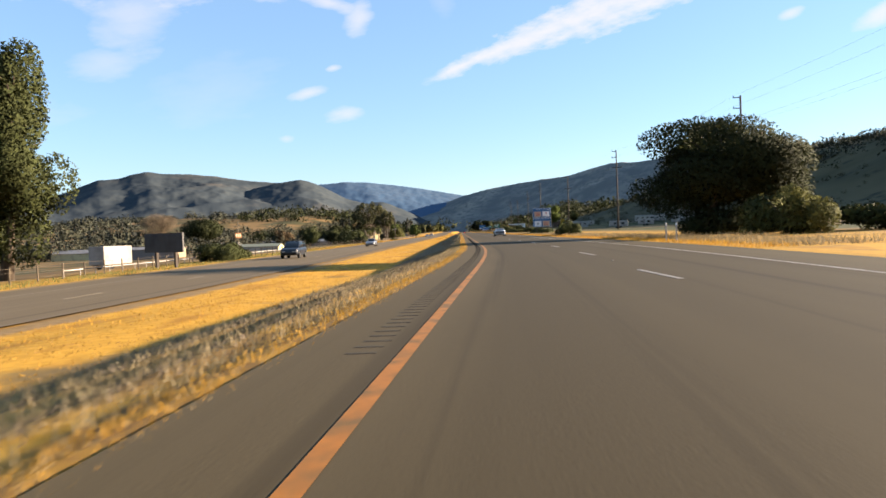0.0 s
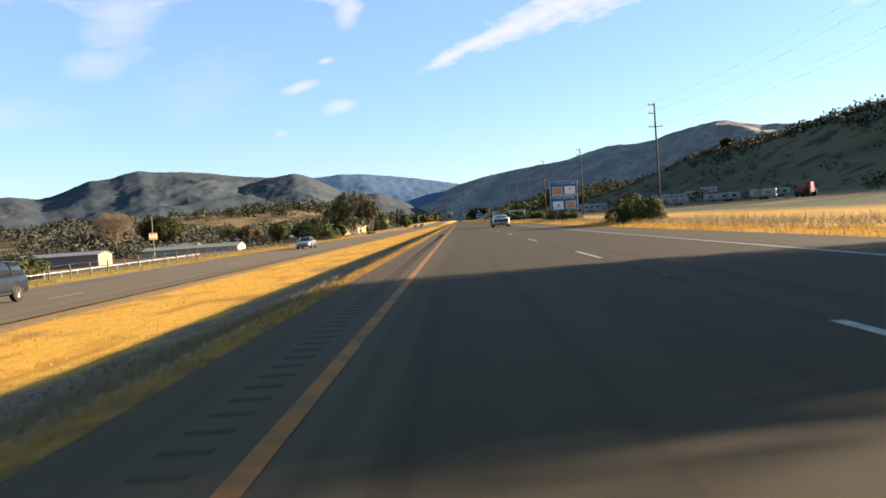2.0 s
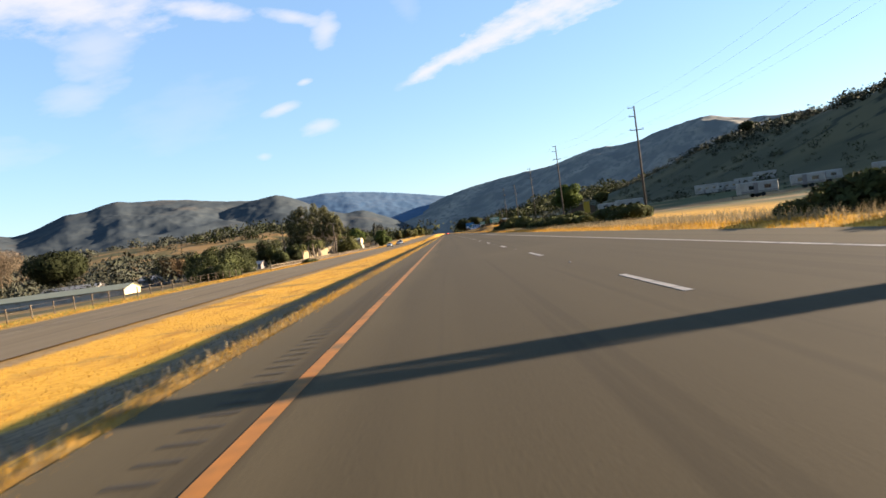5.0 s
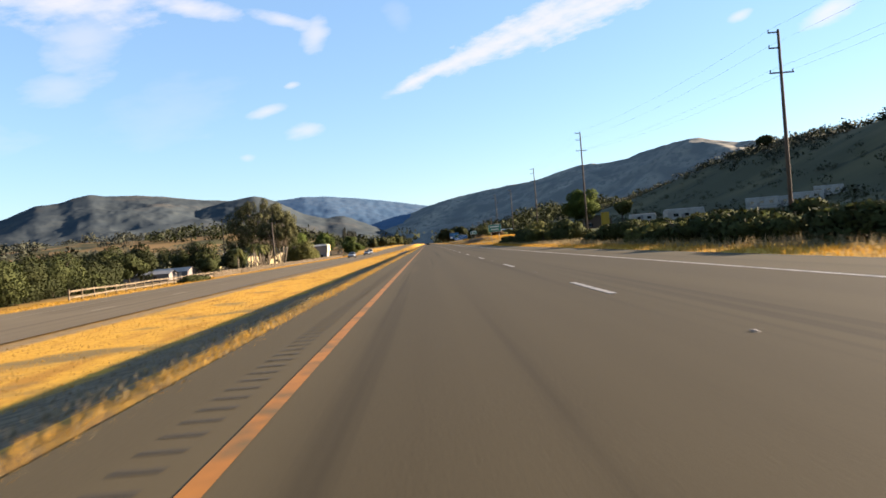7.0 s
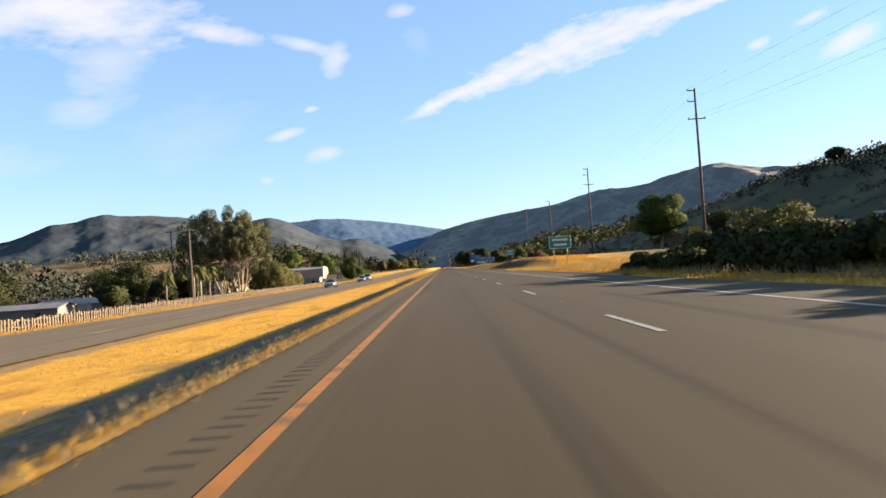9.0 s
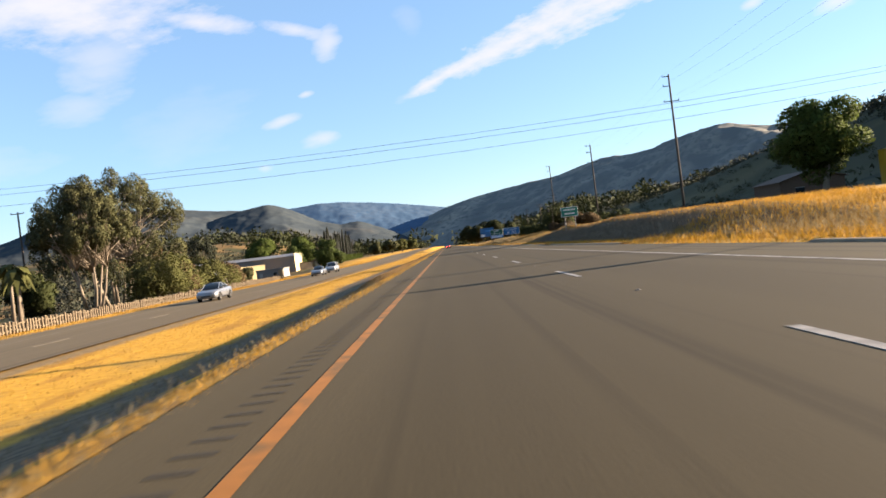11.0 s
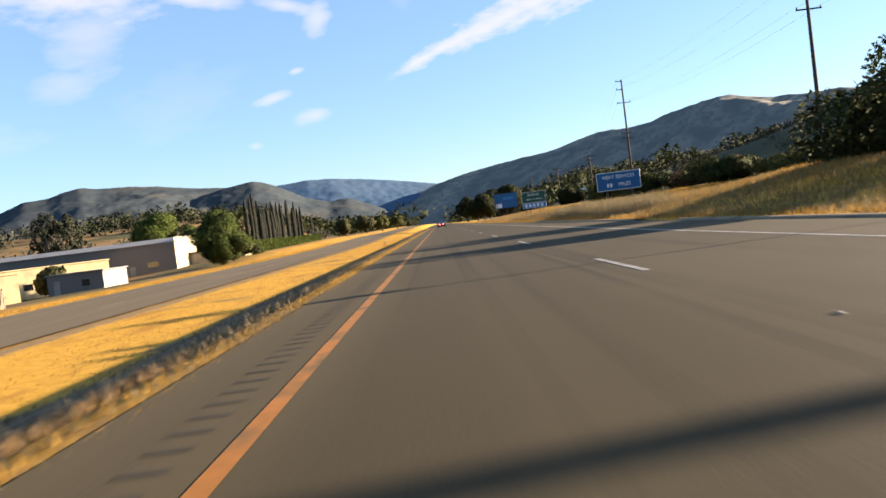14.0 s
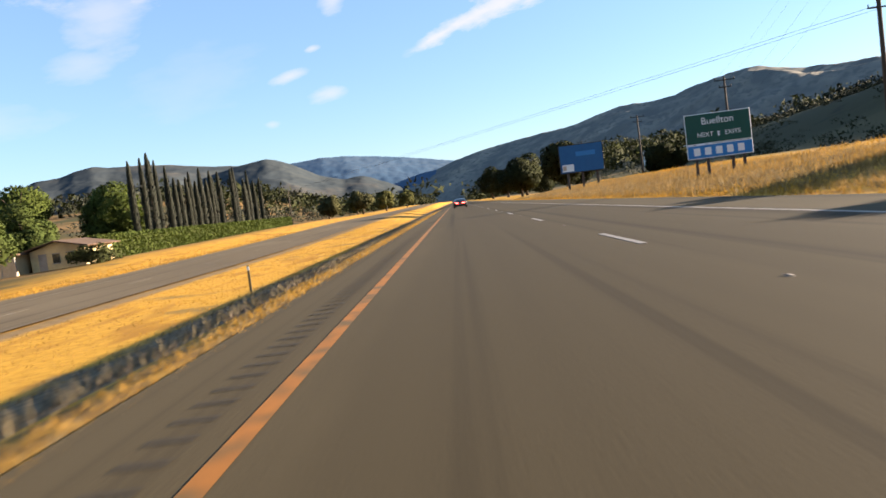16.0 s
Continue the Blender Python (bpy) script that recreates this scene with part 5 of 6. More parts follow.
# yellow sign on its pole across the road
g = ground_at(-60.7, 201.7)
ys = thing("warning_sign", (-60.7, 201.7, g), "faded orange sign on a tall pale pole in the field", "sign", turn=42)
bm = bmesh.new()
tube(bm, [(0, 0, 0), (0.02, 0, 4), (0, 0, 8.6)], [0.14, 0.12, 0.09], 8)
part("pole", bm, M_PALE_BARK, ys)
sheet_part("panel", 0, 4.8, 1.7, 1.4, M_ORANGE, ys, -0.16, 0.03)
bars(ys, 0, 4.8, 1.6, 0.7, 3, M_CREAM, -0.185)


# ---- utility poles and wires ----
def utility_pole(x, y, top, arms=((-0.3, 1.1, -1), (-1.8, 1.1, -1), (-4.2, 2.4, 0)), group="line of utility poles"):
    """A tall wooden pole; arms: rows of drop from the top, length and side."""
    g = ground_at(x, y) - 0.2
    h = top - g
    root = thing("utility_pole", (x, y, g), "tall weathered wooden utility pole with crossarms", "utility pole", group)
    bm = bmesh.new()
    tube(bm, [(0, 0, 0), (0.02, 0, h * 0.5), (0, 0, h)], [0.22, 0.18, 0.13], 9)
    part("pole", bm, M_WOOD, root, smooth=True)
    for drop, ln, side in arms:
        bm = bmesh.new()
        box(bm, side * ln * 0.5, -0.14, h + drop, ln, 0.1, 0.13, bevel=0.01)
        arm = part("crossarm", bm, M_WOOD, root)
        for e in ((-0.46, 0.46) if side == 0 else (side * 0.94,)):
            bm = bmesh.new()
            tube(bm, [(e * ln, -0.14, h + drop + 0.06), (e * ln, -0.14, h + drop + 0.14), (e * ln, -0.14, h + drop + 0.3)], [0.03, 0.07, 0.04], 8)
            part("insulator", bm, M_DARKMETAL, arm)
    return root


POLES = [(38, -14, 20.0), (37.8, 112, 18.9), (35.8, 189, 19.4), (35.4, 270.5, 18.9), (35.8, 367, 23.0), (37.5, 453.6, 23.3), (36, 513, 20.4), (36, 582, 22.7)]
for x, y, top in POLES:
    if y < 582:
        utility_pole(x, y, top)
utility_pole(36, 582, 22.7, ((-0.3, 1.1, -1), (-1.8, 1.1, -1), (-4.2, 2.4, 0), (-9.7, 2.0, 0), (-10.6, 2.0, 0)))
CROSS = ((-0.4, 2.6, 0), (-1.3, 1.6, 0))
for x, y, top in ((36, 618, 12.3), (36, 665, 12.7), (37, 735, 13.2), (38, 820, 14)):
    utility_pole(x, y, top, CROSS)
utility_pole(-68.5, 458, 14.8, ((-0.3, 2.2, 0),), "poles across the road")
utility_pole(-33.4, 365, 8.2, ((-0.3, 1.8, 0),), "poles across the road")
utility_pole(-52, 760, 11, ((-0.3, 2.0, 0),), "poles across the road")


def wire(a, b, sag, label="thin overhead wire strung between poles", thick=0.007):
    bm = bmesh.new()
    a, b = Vector(a), Vector(b)
    pts = [a.lerp(b, t / 14) - Vector((0, 0, sag * 4 * (t / 14) * (1 - t / 14))) for t in range(15)]
    tube(bm, pts, [thick] * 15, 4, cap=False)
    me = bpy.data.meshes.new("overhead_wire")
    bm.to_mesh(me)
    bm.free()
    me.materials.append(M_WIRE)
    return tagged(new("overhead_wire", me), label=label, category="wire", group="overhead wires")


ALL = POLES + [(36, 618, 12.3), (36, 665, 12.7), (37, 735, 13.2)]
for (x0, y0, t0), (x1, y1, t1) in zip(ALL, ALL[1:]):
    for dx, dz in ((-1.0, -0.05), (-1.0, -1.55), (1.1, -3.95), (-1.1, -3.95)):
        wire((x0 + dx, y0 - 0.14, t0 + dz), (x1 + dx, y1 - 0.14, t1 + dz), 1.1)
for dz, dy in ((0.0, 0.3), (0.4, -0.3), (0.67, 0.0)):
    wire((35.8, 368.6 + dy, 7.2 + dz), (-33.4, 364.9 + dy, 5.4 + dz), 1.36, "thin overhead wire crossing over the highway")
for dz in (-0.3, 0.0):
    wire((36, 582, 12.3 + dz), (-52, 760, 11 + dz), 0.2, "thin overhead wire crossing high over the highway", 0.014)

# mission bell guidepost
g = ground_at(17.6, 458)
bell = thing("bell_guidepost", (17.6, 458, g), "curved metal guidepost with a hanging bell", "bell post")
bm = bmesh.new()
pts = [(0, 0, 0), (0, 0, 2.0), (0, 0, 3.8)] + [(-0.3 + 0.3 * math.cos(a), 0, 3.8 + 0.38 * math.sin(a)) for a in [math.pi * k / 8 for k in range(1, 8)]] + [(-0.6, 0, 3.75)]
tube(bm, pts, [0.04] * len(pts), 8)
part("crook", bm, M_BRONZE, bell, smooth=True)
bm = bmesh.new()
tube(bm, [(-0.6, 0, 3.76), (-0.6, 0, 3.7), (-0.6, 0, 3.52), (-0.6, 0, 3.38), (-0.6, 0, 3.3)], [0.04, 0.1, 0.14, 0.18, 0.22], 14)
part("bell", bm, M_BRONZE, bell, smooth=True)


# ---- vehicles ----
def loft(rings, closed_ends=True):
    bm = bmesh.new()
    vs = [[bm.verts.new(p) for p in r] for r in rings]
    n = len(rings[0])
    for a, b in zip(vs, vs[1:]):
        for k in range(n):
            bm.faces.new((a[k], b[k], b[(k + 1) % n], a[(k + 1) % n]))
    if closed_ends:
        bm.faces.new(vs[0])
        bm.faces.new(list(reversed(vs[-1])))
    bmesh.ops.recalc_face_normals(bm, faces=bm.faces)
    return bm


def body_ring(y, w, zb, zd):
    half = [(w * 0.80, zb), (w * 0.96, zb + 0.07), (w, zb + (zd - zb) * 0.35), (w, zb + (zd - zb) * 0.62), (w * 0.965, zd - 0.05), (w * 0.88, zd), (w * 0.4, zd + 0.025)]
    return [(x, y, z) for x, z in half] + [(-x, y, z) for x, z in reversed(half)]


def cabin_ring(y, wb, zb, wt, zt):
    half = [(wb, zb), (wb * 0.5 + wt * 0.5 + 0.02, zb * 0.45 + zt * 0.55), (wt, zt - 0.03), (wt * 0.85, zt), (wt * 0.4, zt + 0.02)]
    return [(x, y, z) for x, z in half] + [(-x, y, z) for x, z in reversed(half)]


def car(place, turn, label, paint, body, cabin, roof, wheels, wheel_r, lit=False, category="car", rear="bar", name="car"):
    root = thing(name, place, label, category, turn=turn)
    part("body", loft([body_ring(*r) for r in body]), paint, root, smooth=True)
    cab = part("greenhouse_glass", loft([cabin_ring(*r) for r in cabin]), M_WINDOW, root, "dark tinted glass", smooth=True)
    rr = [cabin_ring(*r) for r in roof]
    part("roof", loft([[(x * 1.012, y, z + 0.012) for x, y, z in r if z > r[2][2] - 0.2 * (r[3][2] - r[0][2])] for r in rr]), paint, root, smooth=True)
    for (y0, wb0, zb0, wt0, zt0), (y1, wb1, zb1, wt1, zt1) in zip(cabin, cabin[1:]):
        if abs(zt1 - zt0) < 0.12:
            continue
        for s in (1, -1):
            bm = bmesh.new()
            tube(bm, [(s * (wt0 + 0.01), y0, zt0 - 0.02), (s * (wt1 + 0.01), y1, zt1 - 0.02)], [0.035, 0.035], 6)
            part("pillar", bm, paint, cab)
    hw = max(r[1] for r in body)
    sill, belt = body[3][2], body[3][3]
    side_y = [r[0] for r in cabin]
    for s in (1, -1):
        for y in (roof[0][0] + 0.75, roof[-1][0] - 0.42):
            wb, zb, wt, zt = (float(np.interp(y, side_y, [r[k] for r in cabin])) for k in (1, 2, 3, 4))
            bm = bmesh.new()
            tube(bm, [(s * (wb + 0.004), y, zb), (s * (wb * 0.5 + wt * 0.5 + 0.03), y, zb * 0.45 + zt * 0.55), (s * (wt + 0.012), y, zt - 0.02)], [0.04, 0.035, 0.03], 6)
            part("pillar", bm, paint, cab)
        for y in (roof[0][0] + 0.45, roof[0][0] + 1.3, roof[-1][0] + 0.55):
            part("door_seam", boxes((s * (hw - 0.006), y, sill + (belt - sill) * 0.5, 0.016, 0.014, (belt - sill) * 0.62)), M_PLASTIC, root)
        for y in (roof[0][0] + 0.62, roof[0][0] + 1.48):
            part("door_handle", boxes((s * (hw + 0.004), y, sill + (belt - sill) * 0.72, 0.03, 0.2, 0.035), bevel=0.008), paint, root)
        part("sill_trim", boxes((s * (hw * 0.955), 0, sill + 0.09, 0.05, wheels[1] - wheels[0] - 2.3 * wheel_r, 0.09), bevel=0.015), M_PLASTIC, root)
    for y in wheels:
        for s in (1, -1):
            bm = bmesh.new()
            tube(bm, [(s * (hw - 0.21), y, wheel_r), (s * (hw - 0.19), y, wheel_r), (s * (hw + 0.005), y, wheel_r), (s * (hw + 0.02), y, wheel_r)], [wheel_r * 0.9, wheel_r, wheel_r, wheel_r * 0.93], 22)
            ty = part("wheel", bm, M_TYRE, root, smooth=False)
            bm = bmesh.new()
            tube(bm, [(s * (hw + 0.0), y, wheel_r), (s * (hw + 0.026), y, wheel_r)], [wheel_r * 0.66, wheel_r * 0.62], 18)
            part("rim", bm, M_RIM, ty)
            for k in range(5):
                a = 2 * math.pi * k / 5
                bm = bmesh.new()
                tube(bm, [(s * (hw + 0.03), y, wheel_r), (s * (hw + 0.03), y + math.cos(a) * wheel_r * 0.58, wheel_r + math.sin(a) * wheel_r * 0.58)], [0.035, 0.028], 5)
                part("spoke", bm, M_RIM, ty)
            bm = bmesh.new()
            arc = [(s * (hw + 0.004), y + math.cos(a) * wheel_r * 1.1, wheel_r + math.sin(a) * wheel_r * 1.1) for a in [math.pi * k / 12 for k in range(13)]]
            tube(bm, arc, [0.022] * 13, 5)
            part("wheel_arch", bm, M_PLASTIC, root)
    yr, wr, zbr, zdr = body[0]
    hz = zdr - zbr
    zl = zbr + hz * 0.66
    if rear == "bar":
        part("lamp_panel", boxes((0, yr - 0.012, zl, wr * 2.1, 0.05, hz * 0.40), bevel=0.02), M_PLASTIC, root, "black full-width lamp panel")
    for s in (1, -1):
        lamp = boxes((s * wr * 0.62, yr - 0.03, zl, wr * 0.5, 0.05, hz * 0.2), bevel=0.012)
        part("tail_lamp", lamp, M_TAIL_LIT if lit else M_TAIL, root, "lit red tail lamp" if lit else "")
        bm = bmesh.new()
        tube(bm, [(s * wr * 0.52, yr + 0.12, zbr - 0.03), (s * wr * 0.52, yr - 0.09, zbr - 0.03)], [0.05, 0.055], 12)
        part("exhaust", bm, M_RIM, root)
        yf, wf, zbf, zdf = body[-1]
        part("head_lamp", boxes((s * wf * 0.72, yf - 0.02, zbf + (zdf - zbf) * 0.66, wf * 0.42, 0.09, (zdf - zbf) * 0.3), bevel=0.02), M_LAMP, root)
        part("mirror", boxes((s * (hw + 0.08), cabin[-1][0] - 0.35, cabin[-1][2] + 0.1, 0.17, 0.1, 0.12), bevel=0.03), paint, root)
    part("grille", boxes((0, body[-1][0] + 0.01, body[-1][2] + (body[-1][3] - body[-1][2]) * 0.3, body[-1][1] * 1.1, 0.05, (body[-1][3] - body[-1][2]) * 0.36), bevel=0.015), M_PLASTIC, root)
    part("bumper", boxes((0, yr - 0.005, zbr + hz * 0.02, wr * (1.3 if rear == "bar" else 1.8), 0.07, hz * 0.16), bevel=0.02), M_PLASTIC if rear == "bar" else paint, root)
    pl = part("number_plate", boxes((0, yr - 0.025, zbr + hz * 0.36, 0.31, 0.03, 0.15), bevel=0.005), M_PLATE, root)
    part("plate_bar", boxes((0, yr - 0.044, zbr + hz * 0.36, 0.22, 0.006, 0.06)), M_DARKMETAL, pl)
    return root


COUPE_BODY = [(-2.15, 0.70, 0.30, 0.84), (-2.06, 0.83, 0.22, 0.92), (-1.6, 0.885, 0.19, 0.95), (-0.9, 0.895, 0.17, 0.92), (0.0, 0.89, 0.16, 0.88), (0.9, 0.885, 0.16, 0.82), (1.6, 0.86, 0.19, 0.71), (2.05, 0.77, 0.25, 0.60), (2.15, 0.60, 0.32, 0.52)]
COUPE_CABIN = [(-1.85, 0.66, 0.93, 0.60, 0.94), (-1.0, 0.77, 0.91, 0.60, 1.14), (-0.35, 0.79, 0.89, 0.57, 1.24), (0.25, 0.79, 0.87, 0.56, 1.24), (1.05, 0.74, 0.79, 0.68, 0.80)]
car((4.12, 131.2, 0.005), 0, "pearl white sports coupe on the highway's outer lane", M_PAINT_WHITE, COUPE_BODY, COUPE_CABIN, COUPE_CABIN[2:4], (-1.25, 1.25), 0.32)
car((0.6, 622, 0.005), 0, "black sports coupe with lit red tail lamps", M_PAINT_BLACK, COUPE_BODY, COUPE_CABIN, COUPE_CABIN[2:4], (-1.25, 1.25), 0.32, lit=True)
SUV_BODY = [(-2.35, 0.84, 0.42, 1.05), (-2.28, 0.92, 0.34, 1.10), (-1.5, 0.95, 0.30, 1.12), (0.0, 0.95, 0.30, 1.10), (1.0, 0.945, 0.30, 1.08), (1.9, 0.92, 0.32, 1.02), (2.28, 0.86, 0.38, 0.92), (2.36, 0.74, 0.42, 0.84)]
SUV_CABIN = [(-2.28, 0.84, 1.08, 0.72, 1.12), (-1.95, 0.86, 1.08, 0.70, 1.70), (-0.6, 0.87, 1.08, 0.70, 1.76), (0.35, 0.87, 1.08, 0.68, 1.72), (1.2, 0.84, 1.06, 0.78, 1.08)]
SEDAN_BODY = [(-2.38, 0.76, 0.34, 0.90), (-2.28, 0.86, 0.26, 0.97), (-1.5, 0.90, 0.22, 0.98), (0.0, 0.905, 0.20, 0.95), (1.0, 0.90, 0.20, 0.92), (1.8, 0.88, 0.22, 0.84), (2.28, 0.80, 0.28, 0.72), (2.38, 0.66, 0.34, 0.64)]
SEDAN_CABIN = [(-1.75, 0.74, 0.96, 0.66, 0.98), (-1.0, 0.80, 0.96, 0.60, 1.36), (-0.4, 0.81, 0.95, 0.60, 1.42), (0.3, 0.81, 0.94, 0.59, 1.40), (1.15, 0.77, 0.91, 0.70, 0.93)]


def onc(y):
    return -1.205 + float(onc_lift(y))


car((-20.0, 82, onc(82)), 180, "dark blue sport utility vehicle on the far carriageway", M_PAINT_DARK, SUV_BODY, SUV_CABIN, SUV_CABIN[1:4], (-1.4, 1.42), 0.37, category="car", rear="two")
car((-19.4, 147, onc(147)), 180, "silver sedan on the far carriageway", M_PAINT_SILVER, SEDAN_BODY, SEDAN_CABIN, SEDAN_CABIN[1:4], (-1.4, 1.42), 0.33, rear="two")
car((-20.2, 467, onc(467)), 180, "white sport utility vehicle on the far carriageway", M_PAINT_WHITE, SUV_BODY, SUV_CABIN, SUV_CABIN[1:4], (-1.4, 1.42), 0.39, rear="two")
car((-20.2, 453, onc(453)), 180, "silver car on the far carriageway", M_PAINT_SILVER, SEDAN_BODY, SEDAN_CABIN, SEDAN_CABIN[1:4], (-1.4, 1.42), 0.33, rear="two")
car((-19.8, 398, onc(398)), 180, "dusty silver car on the far carriageway", M_PAINT_SILVER, SEDAN_BODY, SEDAN_CABIN, SEDAN_CABIN[1:4], (-1.4, 1.42), 0.33, rear="two")


def trailer(place, turn, length, height, paint, label, category="trailer"):
    """A camper trailer: box body with rounded edges, windows, door, wheels and tow bar."""
    root = thing("trailer", place, label, category, "parked trailers", turn)
    part("body", boxes((0, 0, 0.55 + (height - 0.55) / 2, 2.3, length, height - 0.55), bevel=0.14), paint, root)
    for k in range(max(2, int(length / 2.4))):
        y = -length / 2 + length * (k + 0.7) / (int(length / 2.4) + 0.4)
        for s in (1, -1):
            part("window", boxes((s * 1.152, y, height * 0.62, 0.03, 1.0, 0.6), bevel=0.01), M_WINDOW, root)
    part("window", boxes((0, -length / 2 - 0.004, height * 0.62, 1.3, 0.03, 0.7), bevel=0.01), M_WINDOW, root)
    part("door", boxes((-1.155, length * 0.1, 1.35, 0.03, 0.7, 1.7), bevel=0.01), M_WALLGREY, root)
    part("trim_stripe", boxes((0, 0, height * 0.36, 2.33, length * 0.96, 0.14)), M_WALLGREY, root)
    for y in (-0.5, 0.5):
        for s in (1, -1):
            bm = bmesh.new()
            tube(bm, [(s * 0.9, y, 0.34), (s * 1.14, y, 0.34)], [0.34, 0.34], 16)
            part("wheel", bm, M_TYRE, root)
    part("tow_bar", boxes((0, length / 2 + 0.6, 0.5, 0.12, 1.2, 0.1)), M_DARKMETAL, root)
    part("jack", boxes((0, length / 2 + 1.0, 0.25, 0.08, 0.08, 0.5)), M_DARKMETAL, root)
    return root


for x, y, turn, ln, hh in ((50.8, 346.5, 93, 8.6, 3.7), (94, 409, 62, 10, 4.2), (103, 414, 62, 9.5, 4.0), (112, 419, 60, 10, 3.9), (121, 424, 60, 9.5, 3.8), (52, 380, 95, 7, 2.9), (61, 383, 80, 6.5, 2.8), (50, 258, 88, 7, 2.7), (60, 262, 70, 6, 2.6), (72, 258, 85, 7, 2.6), (82, 250, 95, 6, 2.5), (64, 214, 60, 6, 2.5), (82, 300, 75, 7, 2.8)):
    trailer((x, y, ground_at(x, y) - 0.02), turn, ln * 0.85, hh * 0.9, M_WHITEWALL, "white parked camper trailer in the field")
trailer((-65.8, 434, ground_at(-65.8, 434) - 0.02), 78, 5.0, 2.3, M_STUCCO, "pale yellow camper trailer parked behind the fence")
red = thing("tractor", (62, 190, ground_at(62, 190)), "red farm machine parked in the field", "tractor", turn=30)
part("body", boxes((0, 0, 1.2, 1.2, 3.0, 1.0), (0, -0.8, 2.1, 1.1, 1.2, 1.0), bevel=0.08), M_PAINT_RED, red)
for s in (1, -1):
    for y, r in ((-0.9, 0.75), (1.1, 0.5)):
        bm = bmesh.new()
        tube(bm, [(s * 0.62, y, r), (s * 0.95, y, r)], [r, r], 18)
        part("wheel", bm, M_TYRE, red)


# ---- buildings ----
def building(name, x0, x1, y0, y1, zb, h, wall, roof, label, category="building", roof_kind="gable", ridge=1.2, doors=(), windows=(), side_wall=None, parapet=0.0, over=0.35):
    """Walls, roof with overhang, doors and windows; front faces the traveller, the right side faces the road."""
    cx, cy = (x0 + x1) / 2, (y0 + y1) / 2
    root = thing(name, (cx, cy, zb), label, category)
    w, d, t = x1 - x0, y1 - y0, 0.2
    part("wall", boxes((0, -d / 2 + t / 2, h / 2, w, t, h)), wall, root)
    part("wall", boxes((0, d / 2 - t / 2, h / 2, w, t, h)), wall, root)
    part("wall", boxes((-w / 2 + t / 2, 0, h / 2, t, d - 2 * t, h)), wall, root)
    part("wall", boxes((w / 2 - t / 2 + 0.002, 0, (h + parapet) / 2, t, d - 2 * t, h + parapet)), side_wall or wall, root)
    if roof_kind == "gable":
        bm = bmesh.new()
        e = over
        if w > d:
            prof = [(-d / 2 - e, h - 0.05), (0, h + ridge), (d / 2 + e, h - 0.05), (d / 2 + e, h + 0.08), (0, h + ridge + 0.14), (-d / 2 - e, h + 0.08)]
            rings = [[bm.verts.new((x, y, z)) for y, z in prof] for x in (-w / 2 - e, w / 2 + e)]
        else:
            prof = [(-w / 2 - e, h - 0.05), (0, h + ridge), (w / 2 + e, h - 0.05), (w / 2 + e, h + 0.08), (0, h + ridge + 0.14), (-w / 2 - e, h + 0.08)]
            rings = [[bm.verts.new((x, y, z)) for x, z in prof] for y in (-d / 2 - e, d / 2 + e)]
        for k in range(6):
            bm.faces.new((rings[0][k], rings[0][(k + 1) % 6], rings[1][(k + 1) % 6], rings[1][k]))
        for r in rings:
            bm.faces.new((r[0], r[1], r[4], r[5]))
            bm.faces.new((r[1], r[2], r[3], r[4]))
        bmesh.ops.recalc_face_normals(bm, faces=bm.faces)
        part("roof", bm, roof, root)
        for s in (-1, 1):
            bm = bmesh.new()
            if w > d:
                tri = [[(x, -d / 2 + 0.02, h - 0.02), (x, d / 2 - 0.02, h - 0.02), (x, 0, h + ridge)] for x in (s * (w / 2 - 0.02), s * (w / 2 - 0.2))]
            else:
                tri = [[(-w / 2 + 0.02, y, h - 0.02), (w / 2 - 0.02, y, h - 0.02), (0, y, h + ridge)] for y in (s * (d / 2 - 0.02), s * (d / 2 - 0.2))]
            a, b = [[bm.verts.new(p) for p in t3] for t3 in tri]
            bm.faces.new(a)
            bm.faces.new(b)
            for k in range(3):
                bm.faces.new((a[k], a[(k + 1) % 3], b[(k + 1) % 3], b[k]))
            bmesh.ops.recalc_face_normals(bm, faces=bm.faces)
            part("gable_wall", bm, side_wall or wall, root)
    else:
        part("roof", boxes((0, 0, h + 0.1, w + 2 * over, d + 2 * over, 0.22), bevel=0.03), roof, root)
    for x, z, ww, hh in windows:
        win = part("window", boxes((x, -d / 2 - 0.012, z, ww, 0.05, hh), bevel=0.008), M_WINDOW, root)
        part("window_frame", boxes((x, -d / 2 - 0.02, z - hh / 2 - 0.05, ww + 0.16, 0.09, 0.08), (x, -d / 2 - 0.02, z + hh / 2 + 0.04, ww + 0.16, 0.07, 0.07), bevel=0.008), M_WHITEWALL, win)
    for x, ww, hh in doors:
        part("door", boxes((x, -d / 2 - 0.015, hh / 2, ww, 0.06, hh), bevel=0.01), M_WHITEWALL, root)
    return root


gs = ground_at(-60, 592) - 0.3
building("shed", -104, -51, 590, 603, gs, 3.8 - gs, M_WALLGREY, M_TINROOF, "long grey metal-roofed shed with a cream end wall", "shed", side_wall=M_STUCCO, parapet=0.9, ridge=0.9,
         doors=((10, 1.2, 2.2), (18, 1.0, 2.1), (-6, 1.2, 2.2)), windows=((14, 1.9, 1.6, 1.0), (22, 2.1, 2.2, 1.0)))
gs = ground_at(-62, 570) - 0.3
skewed = building("flat_roofed_building", -84, -58.5, 568, 578, gs, 1.8 - gs, M_STUCCO, M_STUCCO, "low cream building with a flat roof", roof_kind="flat", over=0.15, side_wall=M_STUCCO, windows=((6, 1.9, 1.4, 1.0), (0, 1.9, 1.4, 1.0)))
